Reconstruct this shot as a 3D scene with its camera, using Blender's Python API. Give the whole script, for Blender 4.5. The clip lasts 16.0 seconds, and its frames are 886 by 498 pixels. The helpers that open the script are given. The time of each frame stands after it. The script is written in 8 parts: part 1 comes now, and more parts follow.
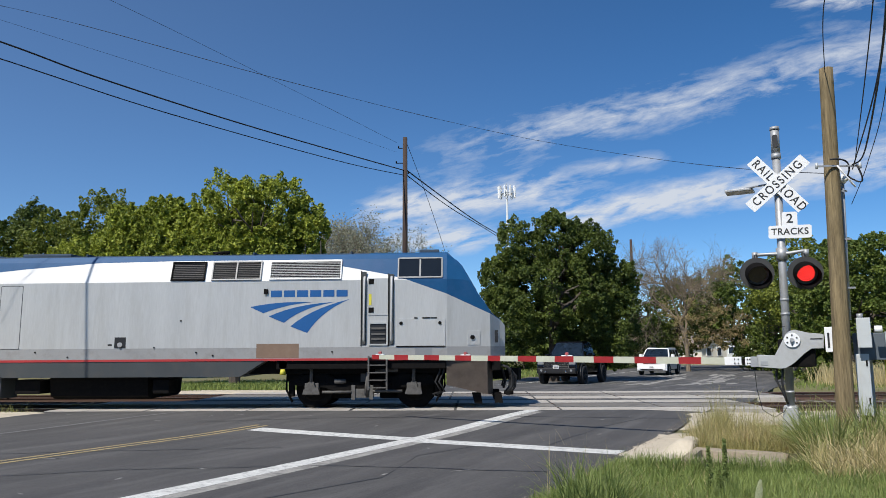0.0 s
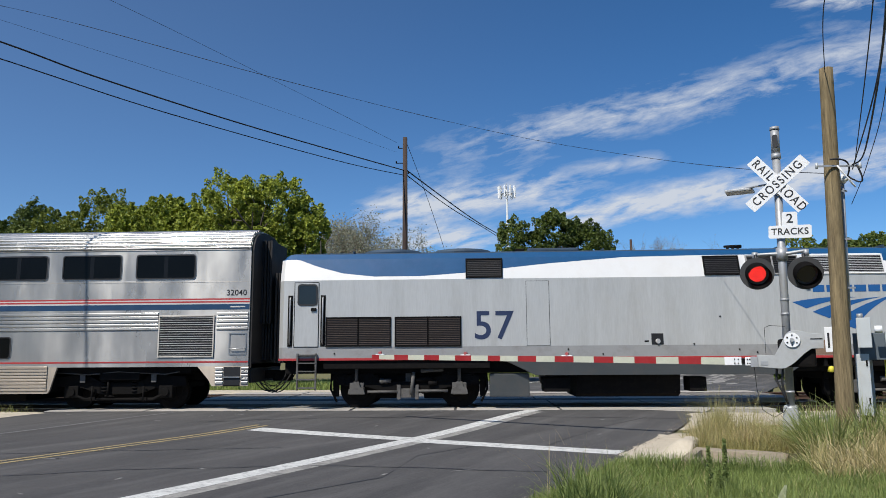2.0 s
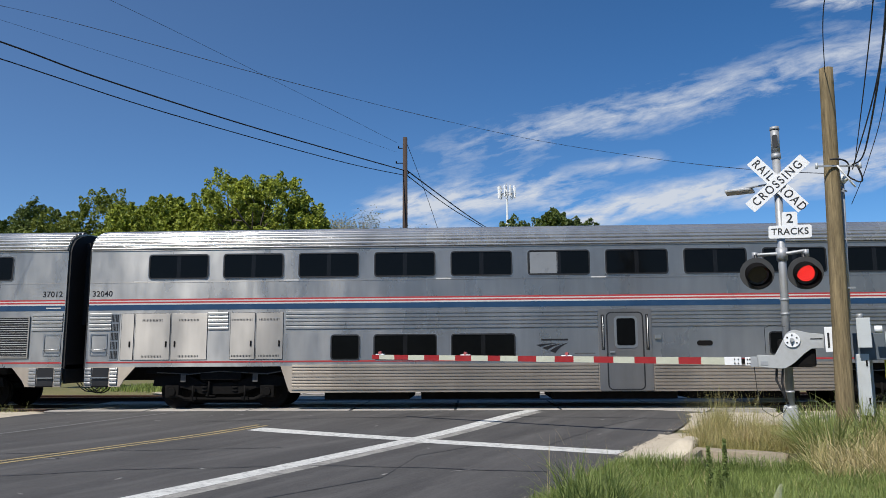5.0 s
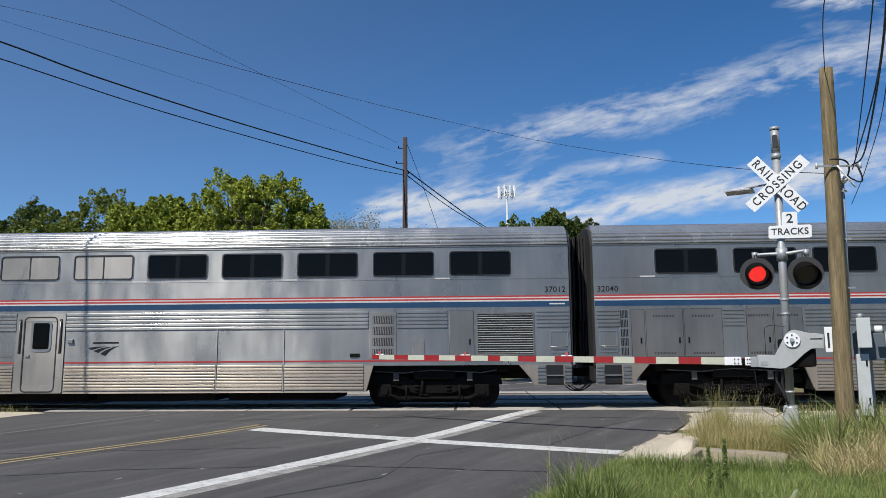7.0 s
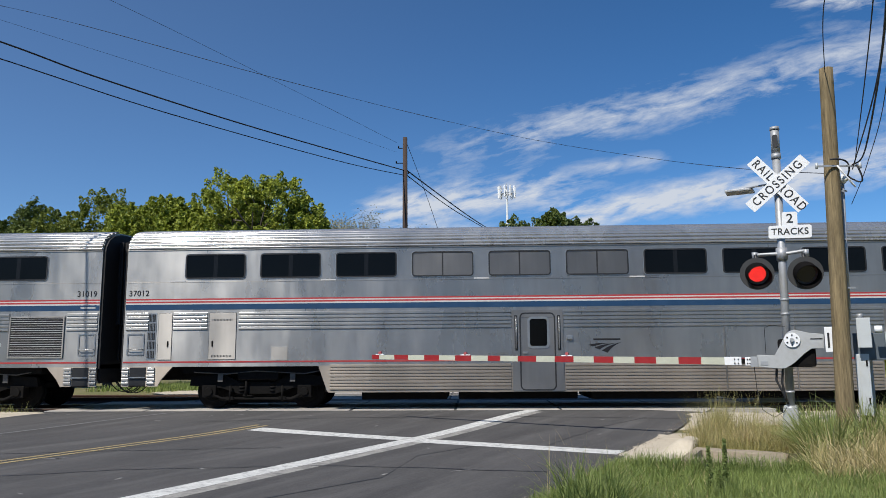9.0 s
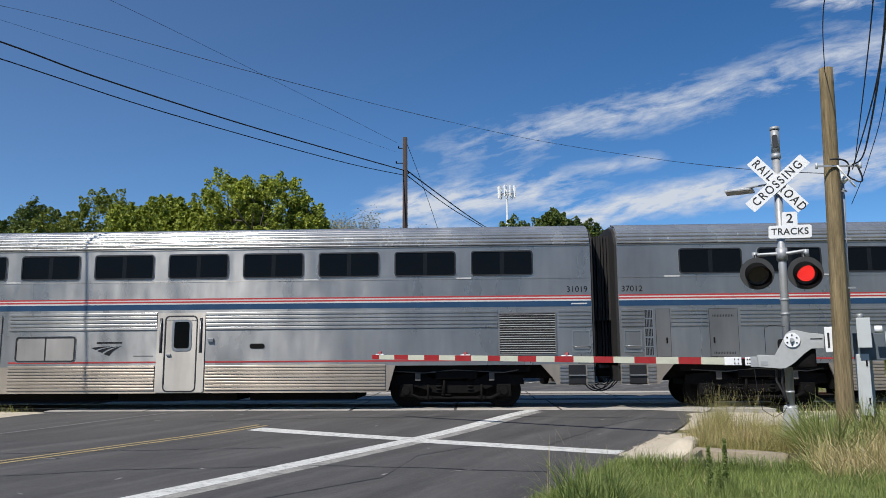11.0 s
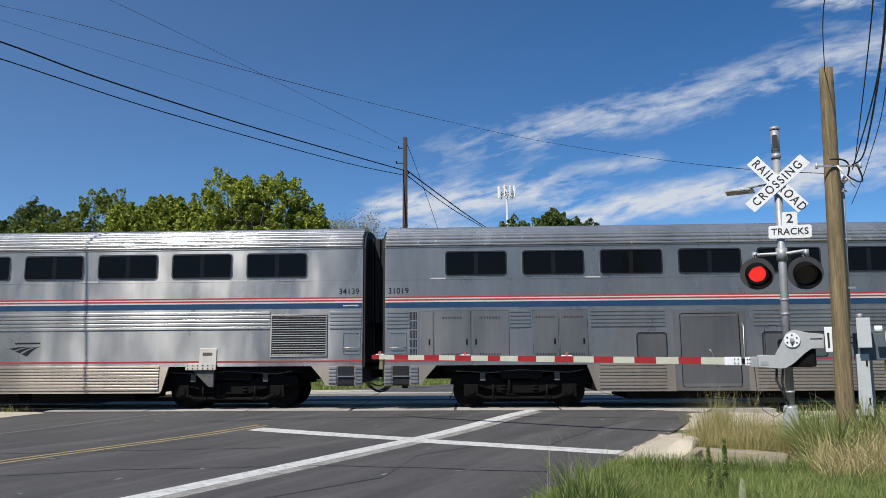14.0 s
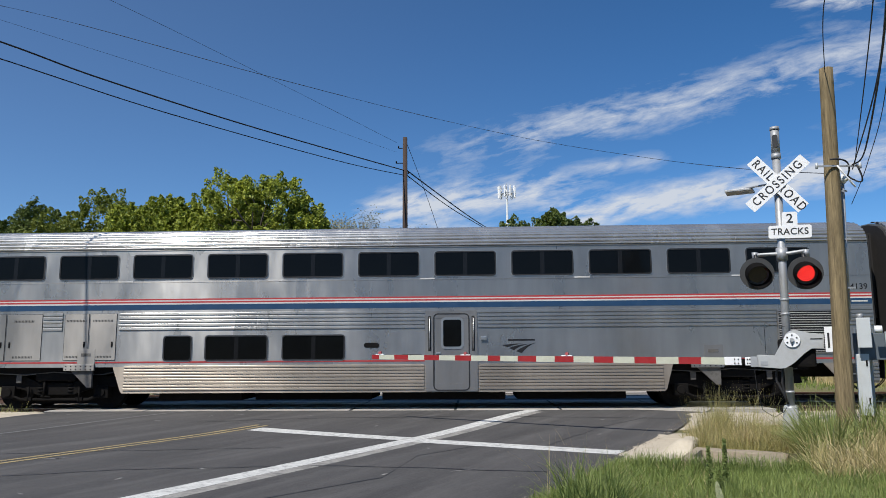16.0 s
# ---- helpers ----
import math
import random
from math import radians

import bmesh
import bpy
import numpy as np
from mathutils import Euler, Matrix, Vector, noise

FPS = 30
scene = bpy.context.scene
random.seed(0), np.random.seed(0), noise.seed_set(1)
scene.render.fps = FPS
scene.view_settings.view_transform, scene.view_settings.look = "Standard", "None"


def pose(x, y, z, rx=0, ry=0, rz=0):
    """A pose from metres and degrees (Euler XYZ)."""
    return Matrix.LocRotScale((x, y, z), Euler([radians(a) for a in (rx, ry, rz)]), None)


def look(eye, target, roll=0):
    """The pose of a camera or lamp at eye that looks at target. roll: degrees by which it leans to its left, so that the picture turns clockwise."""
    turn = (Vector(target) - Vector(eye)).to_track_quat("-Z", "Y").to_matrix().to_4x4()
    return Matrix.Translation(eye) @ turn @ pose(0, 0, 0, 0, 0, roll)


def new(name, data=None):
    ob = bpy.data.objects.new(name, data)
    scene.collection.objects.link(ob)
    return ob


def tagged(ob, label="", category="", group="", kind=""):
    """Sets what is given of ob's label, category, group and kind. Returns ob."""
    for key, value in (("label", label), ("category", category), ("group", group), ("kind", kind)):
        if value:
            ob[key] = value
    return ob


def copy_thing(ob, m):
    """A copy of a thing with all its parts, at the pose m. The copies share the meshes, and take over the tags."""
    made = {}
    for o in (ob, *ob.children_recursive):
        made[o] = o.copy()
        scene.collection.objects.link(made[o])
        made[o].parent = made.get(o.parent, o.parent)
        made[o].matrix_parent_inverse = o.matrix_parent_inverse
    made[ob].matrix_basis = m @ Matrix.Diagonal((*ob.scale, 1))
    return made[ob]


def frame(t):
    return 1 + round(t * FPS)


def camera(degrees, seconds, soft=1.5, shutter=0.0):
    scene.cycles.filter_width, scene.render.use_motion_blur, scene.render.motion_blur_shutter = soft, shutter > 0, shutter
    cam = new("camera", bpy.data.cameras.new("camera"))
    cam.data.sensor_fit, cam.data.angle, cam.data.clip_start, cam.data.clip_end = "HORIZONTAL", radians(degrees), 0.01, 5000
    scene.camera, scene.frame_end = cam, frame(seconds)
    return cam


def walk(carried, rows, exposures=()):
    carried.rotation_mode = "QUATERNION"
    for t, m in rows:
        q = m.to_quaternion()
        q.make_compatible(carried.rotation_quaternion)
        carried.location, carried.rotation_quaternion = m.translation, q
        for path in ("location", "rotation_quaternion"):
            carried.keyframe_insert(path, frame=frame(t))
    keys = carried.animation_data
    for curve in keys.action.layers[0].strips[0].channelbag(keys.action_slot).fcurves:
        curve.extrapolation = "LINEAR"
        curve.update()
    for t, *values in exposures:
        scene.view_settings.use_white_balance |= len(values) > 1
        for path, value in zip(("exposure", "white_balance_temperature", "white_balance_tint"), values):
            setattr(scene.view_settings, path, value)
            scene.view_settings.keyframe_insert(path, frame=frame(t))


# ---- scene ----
cam = camera(62.81, 16.0, 0.5)
EYE = pose(0, 0, 1.475) @ pose(0, 0, 0, 0, 0, 2.366) @ pose(0, 0, 0, 90 + 8.081) @ pose(0, 0, 0, 0, 0, -0.38)
walk(cam, [(0.0, EYE), (16.0, EYE)], [(0.0, 0.05), (1.5, 0.03), (2.5, -0.06), (3.5, -0.05), (5.0, 0.0), (16.0, 0.0)])

# sun high behind the camera's left shoulder, clear sky with streaks of cirrus
SUN_EL, SUN_AZ = radians(50), radians(35)
to_sun = Vector((-math.sin(SUN_AZ) * math.cos(SUN_EL), -math.cos(SUN_AZ) * math.cos(SUN_EL), math.sin(SUN_EL)))


def make_world():
    w = bpy.data.worlds.new("sky")
    scene.world = w
    w.use_nodes = True
    nt = w.node_tree
    nt.nodes.clear()
    N, L = nt.nodes.new, nt.links.new
    out, bg = N("ShaderNodeOutputWorld"), N("ShaderNodeBackground")
    sky = N("ShaderNodeTexSky")
    sky.sky_type, sky.sun_disc = "NISHITA", False
    sky.sun_elevation, sky.sun_rotation = SUN_EL, math.pi + SUN_AZ
    sky.air_density, sky.dust_density, sky.ozone_density = 0.85, 0.0, 4.5
    sky.altitude = 1200
    bg.inputs["Strength"].default_value = 0.10
    # cirrus: two noises stretched along the streaks, in flat sky coordinates
    tc, sep = N("ShaderNodeTexCoord"), N("ShaderNodeSeparateXYZ")
    L(tc.outputs["Generated"], sep.inputs[0])

    def m(op, a, b=None, c=None):
        n = N("ShaderNodeMath")
        n.operation = op
        for i, v in enumerate((a, b, c)):
            if v is None:
                continue
            if isinstance(v, (int, float)):
                n.inputs[i].default_value = v
            else:
                L(v, n.inputs[i])
        return n.outputs[0]

    # bearing-like plane coordinates in front of the viewer
    yy = m("MAXIMUM", sep.outputs["Y"], 0.05)
    px, pz = m("DIVIDE", sep.outputs["X"], yy), m("DIVIDE", sep.outputs["Z"], yy)
    along = m("ADD", m("MULTIPLY", px, 0.975), m("MULTIPLY", pz, 0.22))
    across = m("SUBTRACT", m("MULTIPLY", pz, 0.975), m("MULTIPLY", px, 0.22))
    comb = N("ShaderNodeCombineXYZ")
    L(m("MULTIPLY", along, 2.6), comb.inputs[0])
    L(m("MULTIPLY", across, 9.0), comb.inputs[1])
    n1, n2 = N("ShaderNodeTexNoise"), N("ShaderNodeTexNoise")
    for n, s, d in ((n1, 1.7, 9.0), (n2, 6.5, 9.0)):
        n.inputs["Scale"].default_value, n.inputs["Detail"].default_value = s, d
        n.inputs["Roughness"].default_value = 0.62
        n.inputs["Distortion"].default_value = 0.35
        L(comb.outputs[0], n.inputs["Vector"])

    def band(slope, height, width, start, end, soft, gain):
        """One streak: a soft line in the sky plane, fading out at both ends."""
        d = m("DIVIDE", m("SUBTRACT", m("SUBTRACT", pz, height), m("MULTIPLY", px, slope)), width)
        g = m("MULTIPLY", m("POWER", 2.718, m("MULTIPLY", m("MULTIPLY", d, d), -1.0)), gain)
        for edge, sign in ((start, 1.0), (end, -1.0)):
            r = N("ShaderNodeMapRange")
            r.interpolation_type = "SMOOTHSTEP"
            r.inputs["From Min"].default_value, r.inputs["From Max"].default_value = edge - soft, edge + soft
            if sign < 0:
                r.inputs["To Min"].default_value, r.inputs["To Max"].default_value = 1.0, 0.0
            L(px, r.inputs[0])
            g = m("MULTIPLY", g, r.outputs[0])
        return g

    streaks = ((0.214, 0.286, 0.036, -0.05, 1.6, 0.16, 0.74), (0.123, 0.214, 0.025, -0.16, 0.15, 0.07, 1.15), (0.16, 0.163, 0.025, 0.10, 0.62, 0.06, 1.2),
               (0.0, 0.157, 0.020, -0.13, 0.04, 0.06, 1.2), (0.0, 0.492, 0.010, 0.46, 0.9, 0.06, 1.0), (0.12, 0.232, 0.012, 0.16, 0.27, 0.03, 0.6),
               (0.2, 0.20, 0.05, 0.5, 1.8, 0.2, 0.4), (0.25, 0.33, 0.05, 0.42, 1.6, 0.12, 0.2))
    bands = band(*streaks[0])
    for st in streaks[1:]:
        bands = m("ADD", bands, band(*st))
    dens = m("ADD", m("MULTIPLY", n1.outputs[0], 1.05), m("MULTIPLY", n2.outputs[0], 0.75))
    dens = m("SUBTRACT", dens, 0.71)
    cover = m("MULTIPLY", bands, dens)
    ramp = N("ShaderNodeMapRange")
    ramp.inputs["From Min"].default_value, ramp.inputs["From Max"].default_value = 0.04, 0.29
    ramp.inputs["To Max"].default_value = 0.95
    L(cover, ramp.inputs[0])
    veil = N("ShaderNodeMapRange")
    veil.interpolation_type = "SMOOTHSTEP"
    veil.inputs["From Min"].default_value, veil.inputs["From Max"].default_value = -0.95, 0.55
    veil.inputs["To Min"].default_value, veil.inputs["To Max"].default_value = 0.092, 0.0
    L(sep.outputs["X"], veil.inputs[0])
    haze = m("MAXIMUM", ramp.outputs[0], veil.outputs[0])
    deep = N("ShaderNodeHueSaturation")
    deep.inputs["Saturation"].default_value, deep.inputs["Value"].default_value = 1.215, 1.185
    L(sky.outputs[0], deep.inputs["Color"])
    mix = N("ShaderNodeMix")
    mix.data_type = "RGBA"
    L(haze, mix.inputs["Factor"])
    L(deep.outputs[0], mix.inputs["A"])
    mix.inputs["B"].default_value = (6.3, 6.75, 7.5, 1)
    L(mix.outputs["Result"], bg.inputs["Color"])
    L(bg.outputs[0], out.inputs["Surface"])


make_world()
sun = new("sun", bpy.data.lights.new("sun", "SUN"))
sun.data.energy, sun.data.angle, sun.data.color = 5.0, radians(0.53), (1.0, 0.95, 0.87)
sun.matrix_world = look(to_sun * 60, (0, 0, 0))


# ---- materials ----
def material(name, color, rough=0.6, metal=0.0, spread=0.12, scale=6.0, fine=60.0, bump=0.15, dirt=None, dirt_amount=0.35,
             stretch=(1, 1, 1), random_tint=0.0, emit=0.0, spec=0.5, transmission=0.0, coat=0.0, aniso=0.0, turn=0.0):
    """Principled surface with variation at two scales, an optional dirt colour and fine relief."""
    mat = bpy.data.materials.new(name)
    mat.use_nodes = True
    nt = mat.node_tree
    N, L = nt.nodes.new, nt.links.new
    b = nt.nodes["Principled BSDF"]
    b.inputs["Roughness"].default_value, b.inputs["Metallic"].default_value = rough, metal
    b.inputs["Specular IOR Level"].default_value = spec
    b.inputs["Transmission Weight"].default_value, b.inputs["Coat Weight"].default_value = transmission, coat
    tc, mp = N("ShaderNodeTexCoord"), N("ShaderNodeMapping")
    if turn:                       # grain along another heading: turned first, then stretched
        mp.vector_type = "TEXTURE"
        mp.inputs["Rotation"].default_value = (0, 0, turn)
        mp.inputs["Scale"].default_value = [1 / k for k in stretch]
    else:
        mp.inputs["Scale"].default_value = stretch
    L(tc.outputs["Object"], mp.inputs["Vector"])
    big, small = N("ShaderNodeTexNoise"), N("ShaderNodeTexNoise")
    for n, s in ((big, scale), (small, fine)):
        n.inputs["Scale"].default_value, n.inputs["Detail"].default_value, n.inputs["Roughness"].default_value = s, 5.0, 0.6
        L(mp.outputs[0], n.inputs["Vector"])
    # lightness varies round the base colour
    add = N("ShaderNodeMath")
    add.operation = "ADD"
    L(big.outputs[0], add.inputs[0])
    L(small.outputs[0], add.inputs[1])
    rng = N("ShaderNodeMapRange")
    rng.inputs["From Min"].default_value, rng.inputs["From Max"].default_value = 0.6, 1.4
    rng.inputs["To Min"].default_value, rng.inputs["To Max"].default_value = 1 - spread, 1 + spread
    L(add.outputs[0], rng.inputs[0])
    fac = rng.outputs[0]
    if random_tint:
        oi, r2, mul = N("ShaderNodeObjectInfo"), N("ShaderNodeMapRange"), N("ShaderNodeMath")
        r2.inputs["To Min"].default_value, r2.inputs["To Max"].default_value = 1 - random_tint, 1 + random_tint
        L(oi.outputs["Random"], r2.inputs[0])
        mul.operation = "MULTIPLY"
        L(fac, mul.inputs[0])
        L(r2.outputs[0], mul.inputs[1])
        fac = mul.outputs[0]
    vm = N("ShaderNodeVectorMath")
    vm.operation = "SCALE"
    vm.inputs[0].default_value = color
    L(fac, vm.inputs["Scale"])
    col = vm.outputs[0]
    if dirt:
        dn, dr, mx = N("ShaderNodeTexNoise"), N("ShaderNodeMapRange"), N("ShaderNodeMix")
        dn.inputs["Scale"].default_value, dn.inputs["Detail"].default_value, dn.inputs["Roughness"].default_value = scale * 1.7, 8.0, 0.7
        L(mp.outputs[0], dn.inputs["Vector"])
        dr.inputs["From Min"].default_value, dr.inputs["From Max"].default_value = 0.48, 0.75
        dr.inputs["To Max"].default_value = dirt_amount
        L(dn.outputs[0], dr.inputs[0])
        mx.data_type = "RGBA"
        L(dr.outputs[0], mx.inputs["Factor"])
        L(col, mx.inputs["A"])
        mx.inputs["B"].default_value = (*dirt, 1)
        col = mx.outputs["Result"]
    L(col, b.inputs["Base Color"])
    rr = N("ShaderNodeMapRange")
    rr.inputs["To Min"].default_value, rr.inputs["To Max"].default_value = max(0.02, rough - 0.1), min(1, rough + 0.1)
    L(big.outputs[0], rr.inputs[0])
    if not transmission:
        L(rr.outputs[0], b.inputs["Roughness"])
    if bump:
        bp = N("ShaderNodeBump")
        bp.inputs["Strength"].default_value, bp.inputs["Distance"].default_value = bump, 0.01
        L(small.outputs[0], bp.inputs["Height"])
        L(bp.outputs[0], b.inputs["Normal"])
    if emit:
        b.inputs["Emission Color"].default_value = (*color, 1)
        b.inputs["Emission Strength"].default_value = emit
    if aniso:
        b.inputs["Anisotropic"].default_value = aniso
    return mat


M = {}
M["asphalt"] = material("asphalt", (0.065, 0.062, 0.060), 0.85, scale=0.75, fine=46, spread=0.5, bump=0.5, dirt=(0.125, 0.12, 0.115), dirt_amount=0.75, stretch=(1.6, 0.22, 1), turn=-radians(26))
M["asphalt_far"] = material("weathered asphalt", (0.070, 0.069, 0.068), 0.85, scale=0.6, fine=50, spread=0.3, bump=0.4, dirt=(0.20, 0.19, 0.178), dirt_amount=0.85, stretch=(1.4, 0.25, 1), turn=-radians(26))
M["line"] = material("worn white road paint", (0.60, 0.60, 0.57), 0.7, scale=6.0, fine=34, spread=0.22, dirt=(0.12, 0.12, 0.12), dirt_amount=0.85)
M["yellow"] = material("worn yellow road paint", (0.35, 0.27, 0.12), 0.7, scale=4, fine=28, spread=0.2, dirt=(0.09, 0.088, 0.082), dirt_amount=1.0)
M["concrete"] = material("concrete", (0.24, 0.205, 0.155), 0.9, scale=1.2, fine=30, spread=0.15, bump=0.4, dirt=(0.24, 0.21, 0.17), dirt_amount=0.5)
M["panel_concrete"] = material("crossing panel concrete", (0.43, 0.40, 0.355), 0.9, scale=0.9, fine=30, spread=0.15, bump=0.3, dirt=(0.16, 0.15, 0.14), dirt_amount=0.6, random_tint=0.08)
M["rubber"] = material("rubber", (0.02, 0.02, 0.021), 0.8)
M["rail"] = material("rusty rail", (0.10, 0.06, 0.045), 0.75, 0.3, scale=4, dirt=(0.16, 0.08, 0.05))
M["rail_top"] = material("polished rail head", (0.30, 0.29, 0.28), 0.3, 1.0, scale=4, bump=0.02)
M["ballast"] = material("ballast stone", (0.24, 0.21, 0.18), 0.95, scale=8, fine=40, spread=0.35, bump=0.6, dirt=(0.10, 0.085, 0.07))
M["tie"] = material("weathered tie wood", (0.11, 0.085, 0.065), 0.95, scale=5, stretch=(6, 1, 6), bump=0.5, random_tint=0.2)
M["ground"] = material("dry grass soil", (0.16, 0.145, 0.06), 0.95, scale=0.4, fine=20, spread=0.3, bump=0.6, dirt=(0.09, 0.12, 0.03), dirt_amount=0.8)
M["gravel"] = material("sandy gravel", (0.50, 0.44, 0.34), 0.95, scale=1.5, fine=50, spread=0.22, bump=0.7, dirt=(0.28, 0.24, 0.17), dirt_amount=0.6)
M["galv"] = material("galvanised steel", (0.36, 0.37, 0.38), 0.5, 0.35, scale=7, fine=30, spread=0.16, bump=0.04, dirt=(0.28, 0.29, 0.30))
M["white_paint"] = material("white paint", (0.78, 0.79, 0.80), 0.45, scale=3, spread=0.04, bump=0.05, dirt=(0.55, 0.53, 0.48), dirt_amount=0.3)
M["black"] = material("black paint", (0.012, 0.012, 0.013), 0.5, scale=5, spread=0.2, bump=0.05)
# these two blacks are lowered to stand in for deep shade under the train
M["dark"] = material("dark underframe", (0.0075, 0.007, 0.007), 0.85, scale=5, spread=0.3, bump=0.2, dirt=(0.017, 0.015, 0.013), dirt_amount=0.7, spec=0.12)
M["bogie_black"] = material("cast bogie frame darkened for shade", (0.0065, 0.006, 0.0057), 0.8, scale=5, spread=0.35, bump=0.25, dirt=(0.015, 0.0125, 0.0105), dirt_amount=0.6, spec=0.12)
M["truck_grey"] = material("dusty bogie steel", (0.12, 0.115, 0.108), 0.8, 0.2, scale=5, spread=0.3, bump=0.2, dirt=(0.03, 0.027, 0.024), dirt_amount=0.7)
M["pole_wood"] = material("weathered pole wood", (0.22, 0.17, 0.095), 0.95, scale=5, fine=30, stretch=(3, 3, 0.16), spread=0.6, bump=1.0, dirt=(0.08, 0.062, 0.04), dirt_amount=1.0, spec=0.2)
M["pole_dark"] = material("old creosoted pole", (0.05, 0.032, 0.024), 0.9, scale=5, fine=26, stretch=(3, 3, 0.15), spread=0.3, bump=0.5)
M["wire"] = material("black cable", (0.012, 0.012, 0.014), 0.6, bump=0)
M["bark_tan"] = material("tan bare bark", (0.20, 0.16, 0.115), 0.95, scale=4, fine=20, stretch=(2, 2, 0.5), spread=0.35, bump=0.6)
M["bark"] = material("dark bark", (0.075, 0.062, 0.05), 0.95, scale=4, fine=20, stretch=(2, 2, 0.5), spread=0.35, bump=0.6)


def steel(name, color, rough, wave=0.5, grain=0.7, roll=0.86, metal=0.69):
    """Stainless sheet: long horizontal brushing and gently buckled panels."""
    mat = bpy.data.materials.new(name)
    mat.use_nodes = True
    nt = mat.node_tree
    N, L = nt.nodes.new, nt.links.new
    b = nt.nodes["Principled BSDF"]
    b.inputs["Metallic"].default_value = metal
    tc = N("ShaderNodeTexCoord")

    def noisy(scale, detail, stretch):
        mp, n = N("ShaderNodeMapping"), N("ShaderNodeTexNoise")
        mp.inputs["Scale"].default_value = stretch
        n.inputs["Scale"].default_value, n.inputs["Detail"].default_value = scale, detail
        L(tc.outputs["Object"], mp.inputs["Vector"])
        L(mp.outputs[0], n.inputs["Vector"])
        return n.outputs[0]

    def remap(v, a, c, lo, hi):
        r = N("ShaderNodeMapRange")
        r.inputs["From Min"].default_value, r.inputs["From Max"].default_value = a, c
        r.inputs["To Min"].default_value, r.inputs["To Max"].default_value = lo, hi
        L(v, r.inputs[0])
        return r.outputs[0]

    brush = noisy(90, 4, (0.03, 1, 1.6))
    stain = noisy(1.1, 7, (1, 1, 0.5))
    run = noisy(5, 5, (1.2, 1, 0.12))
    buckle = noisy(1.1, 1.5, (1.3, 1, 0.45))
    vm, mul = N("ShaderNodeVectorMath"), N("ShaderNodeMath")
    vm.operation, mul.operation = "SCALE", "MULTIPLY"
    L(remap(stain, 0.3, 0.7, 0.82, 1.1), mul.inputs[0])
    L(remap(run, 0.35, 0.75, 1.03, 0.92), mul.inputs[1])
    vm.inputs[0].default_value = color
    L(mul.outputs[0], vm.inputs["Scale"])
    L(vm.outputs[0], b.inputs["Base Color"])
    # sheet by sheet along the car the finish differs a little
    sx, fl, wn, ad = N("ShaderNodeSeparateXYZ"), N("ShaderNodeMath"), N("ShaderNodeTexWhiteNoise"), N("ShaderNodeMath")
    dv = N("ShaderNodeMath")
    dv.operation, fl.operation, ad.operation, wn.noise_dimensions = "DIVIDE", "FLOOR", "ADD", "1D"
    L(tc.outputs["Object"], sx.inputs[0])
    L(sx.outputs[0], dv.inputs[0])
    dv.inputs[1].default_value = 1.025
    L(dv.outputs[0], fl.inputs[0])
    L(fl.outputs[0], wn.inputs["W"])
    L(remap(stain, 0.3, 0.7, rough - 0.05, rough + 0.06), ad.inputs[0])
    L(remap(wn.outputs["Value"], 0, 1, -0.012, 0.012), ad.inputs[1])
    L(ad.outputs[0], b.inputs["Roughness"])
    b1, b2 = N("ShaderNodeBump"), N("ShaderNodeBump")
    b1.inputs["Strength"].default_value, b1.inputs["Distance"].default_value = wave, 0.035
    L(buckle, b1.inputs["Height"])
    # rolled sheet: gloss spreads up and down, not along the car
    tg = N("ShaderNodeTangent")
    tg.direction_type, tg.axis = "RADIAL", "X"
    L(tg.outputs[0], b.inputs["Tangent"])
    b.inputs["Anisotropic"].default_value = roll
    b2.inputs["Strength"].default_value, b2.inputs["Distance"].default_value = grain, 0.004
    L(brush, b2.inputs["Height"])
    L(b1.outputs[0], b2.inputs["Normal"])
    L(b2.outputs[0], b.inputs["Normal"])
    return mat


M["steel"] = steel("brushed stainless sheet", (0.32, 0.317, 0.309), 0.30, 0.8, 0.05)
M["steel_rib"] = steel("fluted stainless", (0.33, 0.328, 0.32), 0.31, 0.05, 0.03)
# roof: same stainless, its base lightened for the sky gleam on top
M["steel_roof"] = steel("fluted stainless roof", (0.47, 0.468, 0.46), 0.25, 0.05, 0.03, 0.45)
# tan base colour stands in for the sunlit road mirrored in the skirt
M["steel_skirt"] = steel("fluted stainless tinted by road reflection", (0.33, 0.287, 0.238), 0.40, 0.05, 0.04, 0.86, 0.42)
M["steel_door"] = steel("satin stainless door", (0.285, 0.274, 0.258), 0.39, 0.3, 0.05)
M["steel_blank"] = steel("dull steel infill panel", (0.215, 0.214, 0.212), 0.50, 0.25, 0.05)
M["glass_dark"] = material("tinted train glass", (0.004, 0.0045, 0.005), 0.07, scale=1.2, spread=0.2, bump=0, spec=0.10)
M["curtain"] = material("curtain seen through tinted glass", (0.012, 0.0125, 0.014), 0.12, scale=6, stretch=(6, 1, 0.4), spread=0.5, bump=0, spec=0.12)
M["blind"] = material("blanked window panel", (0.25, 0.255, 0.26), 0.4, 0.3, scale=2, spread=0.1, bump=0.03)
M["gasket"] = material("black rubber gasket", (0.016, 0.016, 0.017), 0.55, bump=0.03)
M["red_stripe"] = material("red stripe film", (0.40, 0.035, 0.035), 0.45, scale=2, spread=0.1, bump=0, dirt=(0.28, 0.09, 0.07))
M["white_stripe"] = material("white stripe film", (0.52, 0.51, 0.49), 0.45, scale=2, spread=0.06, bump=0, dirt=(0.5, 0.46, 0.4))
M["blue_stripe"] = material("blue stripe film", (0.014, 0.048, 0.11), 0.4, scale=2, spread=0.15, bump=0, dirt=(0.05, 0.09, 0.15))
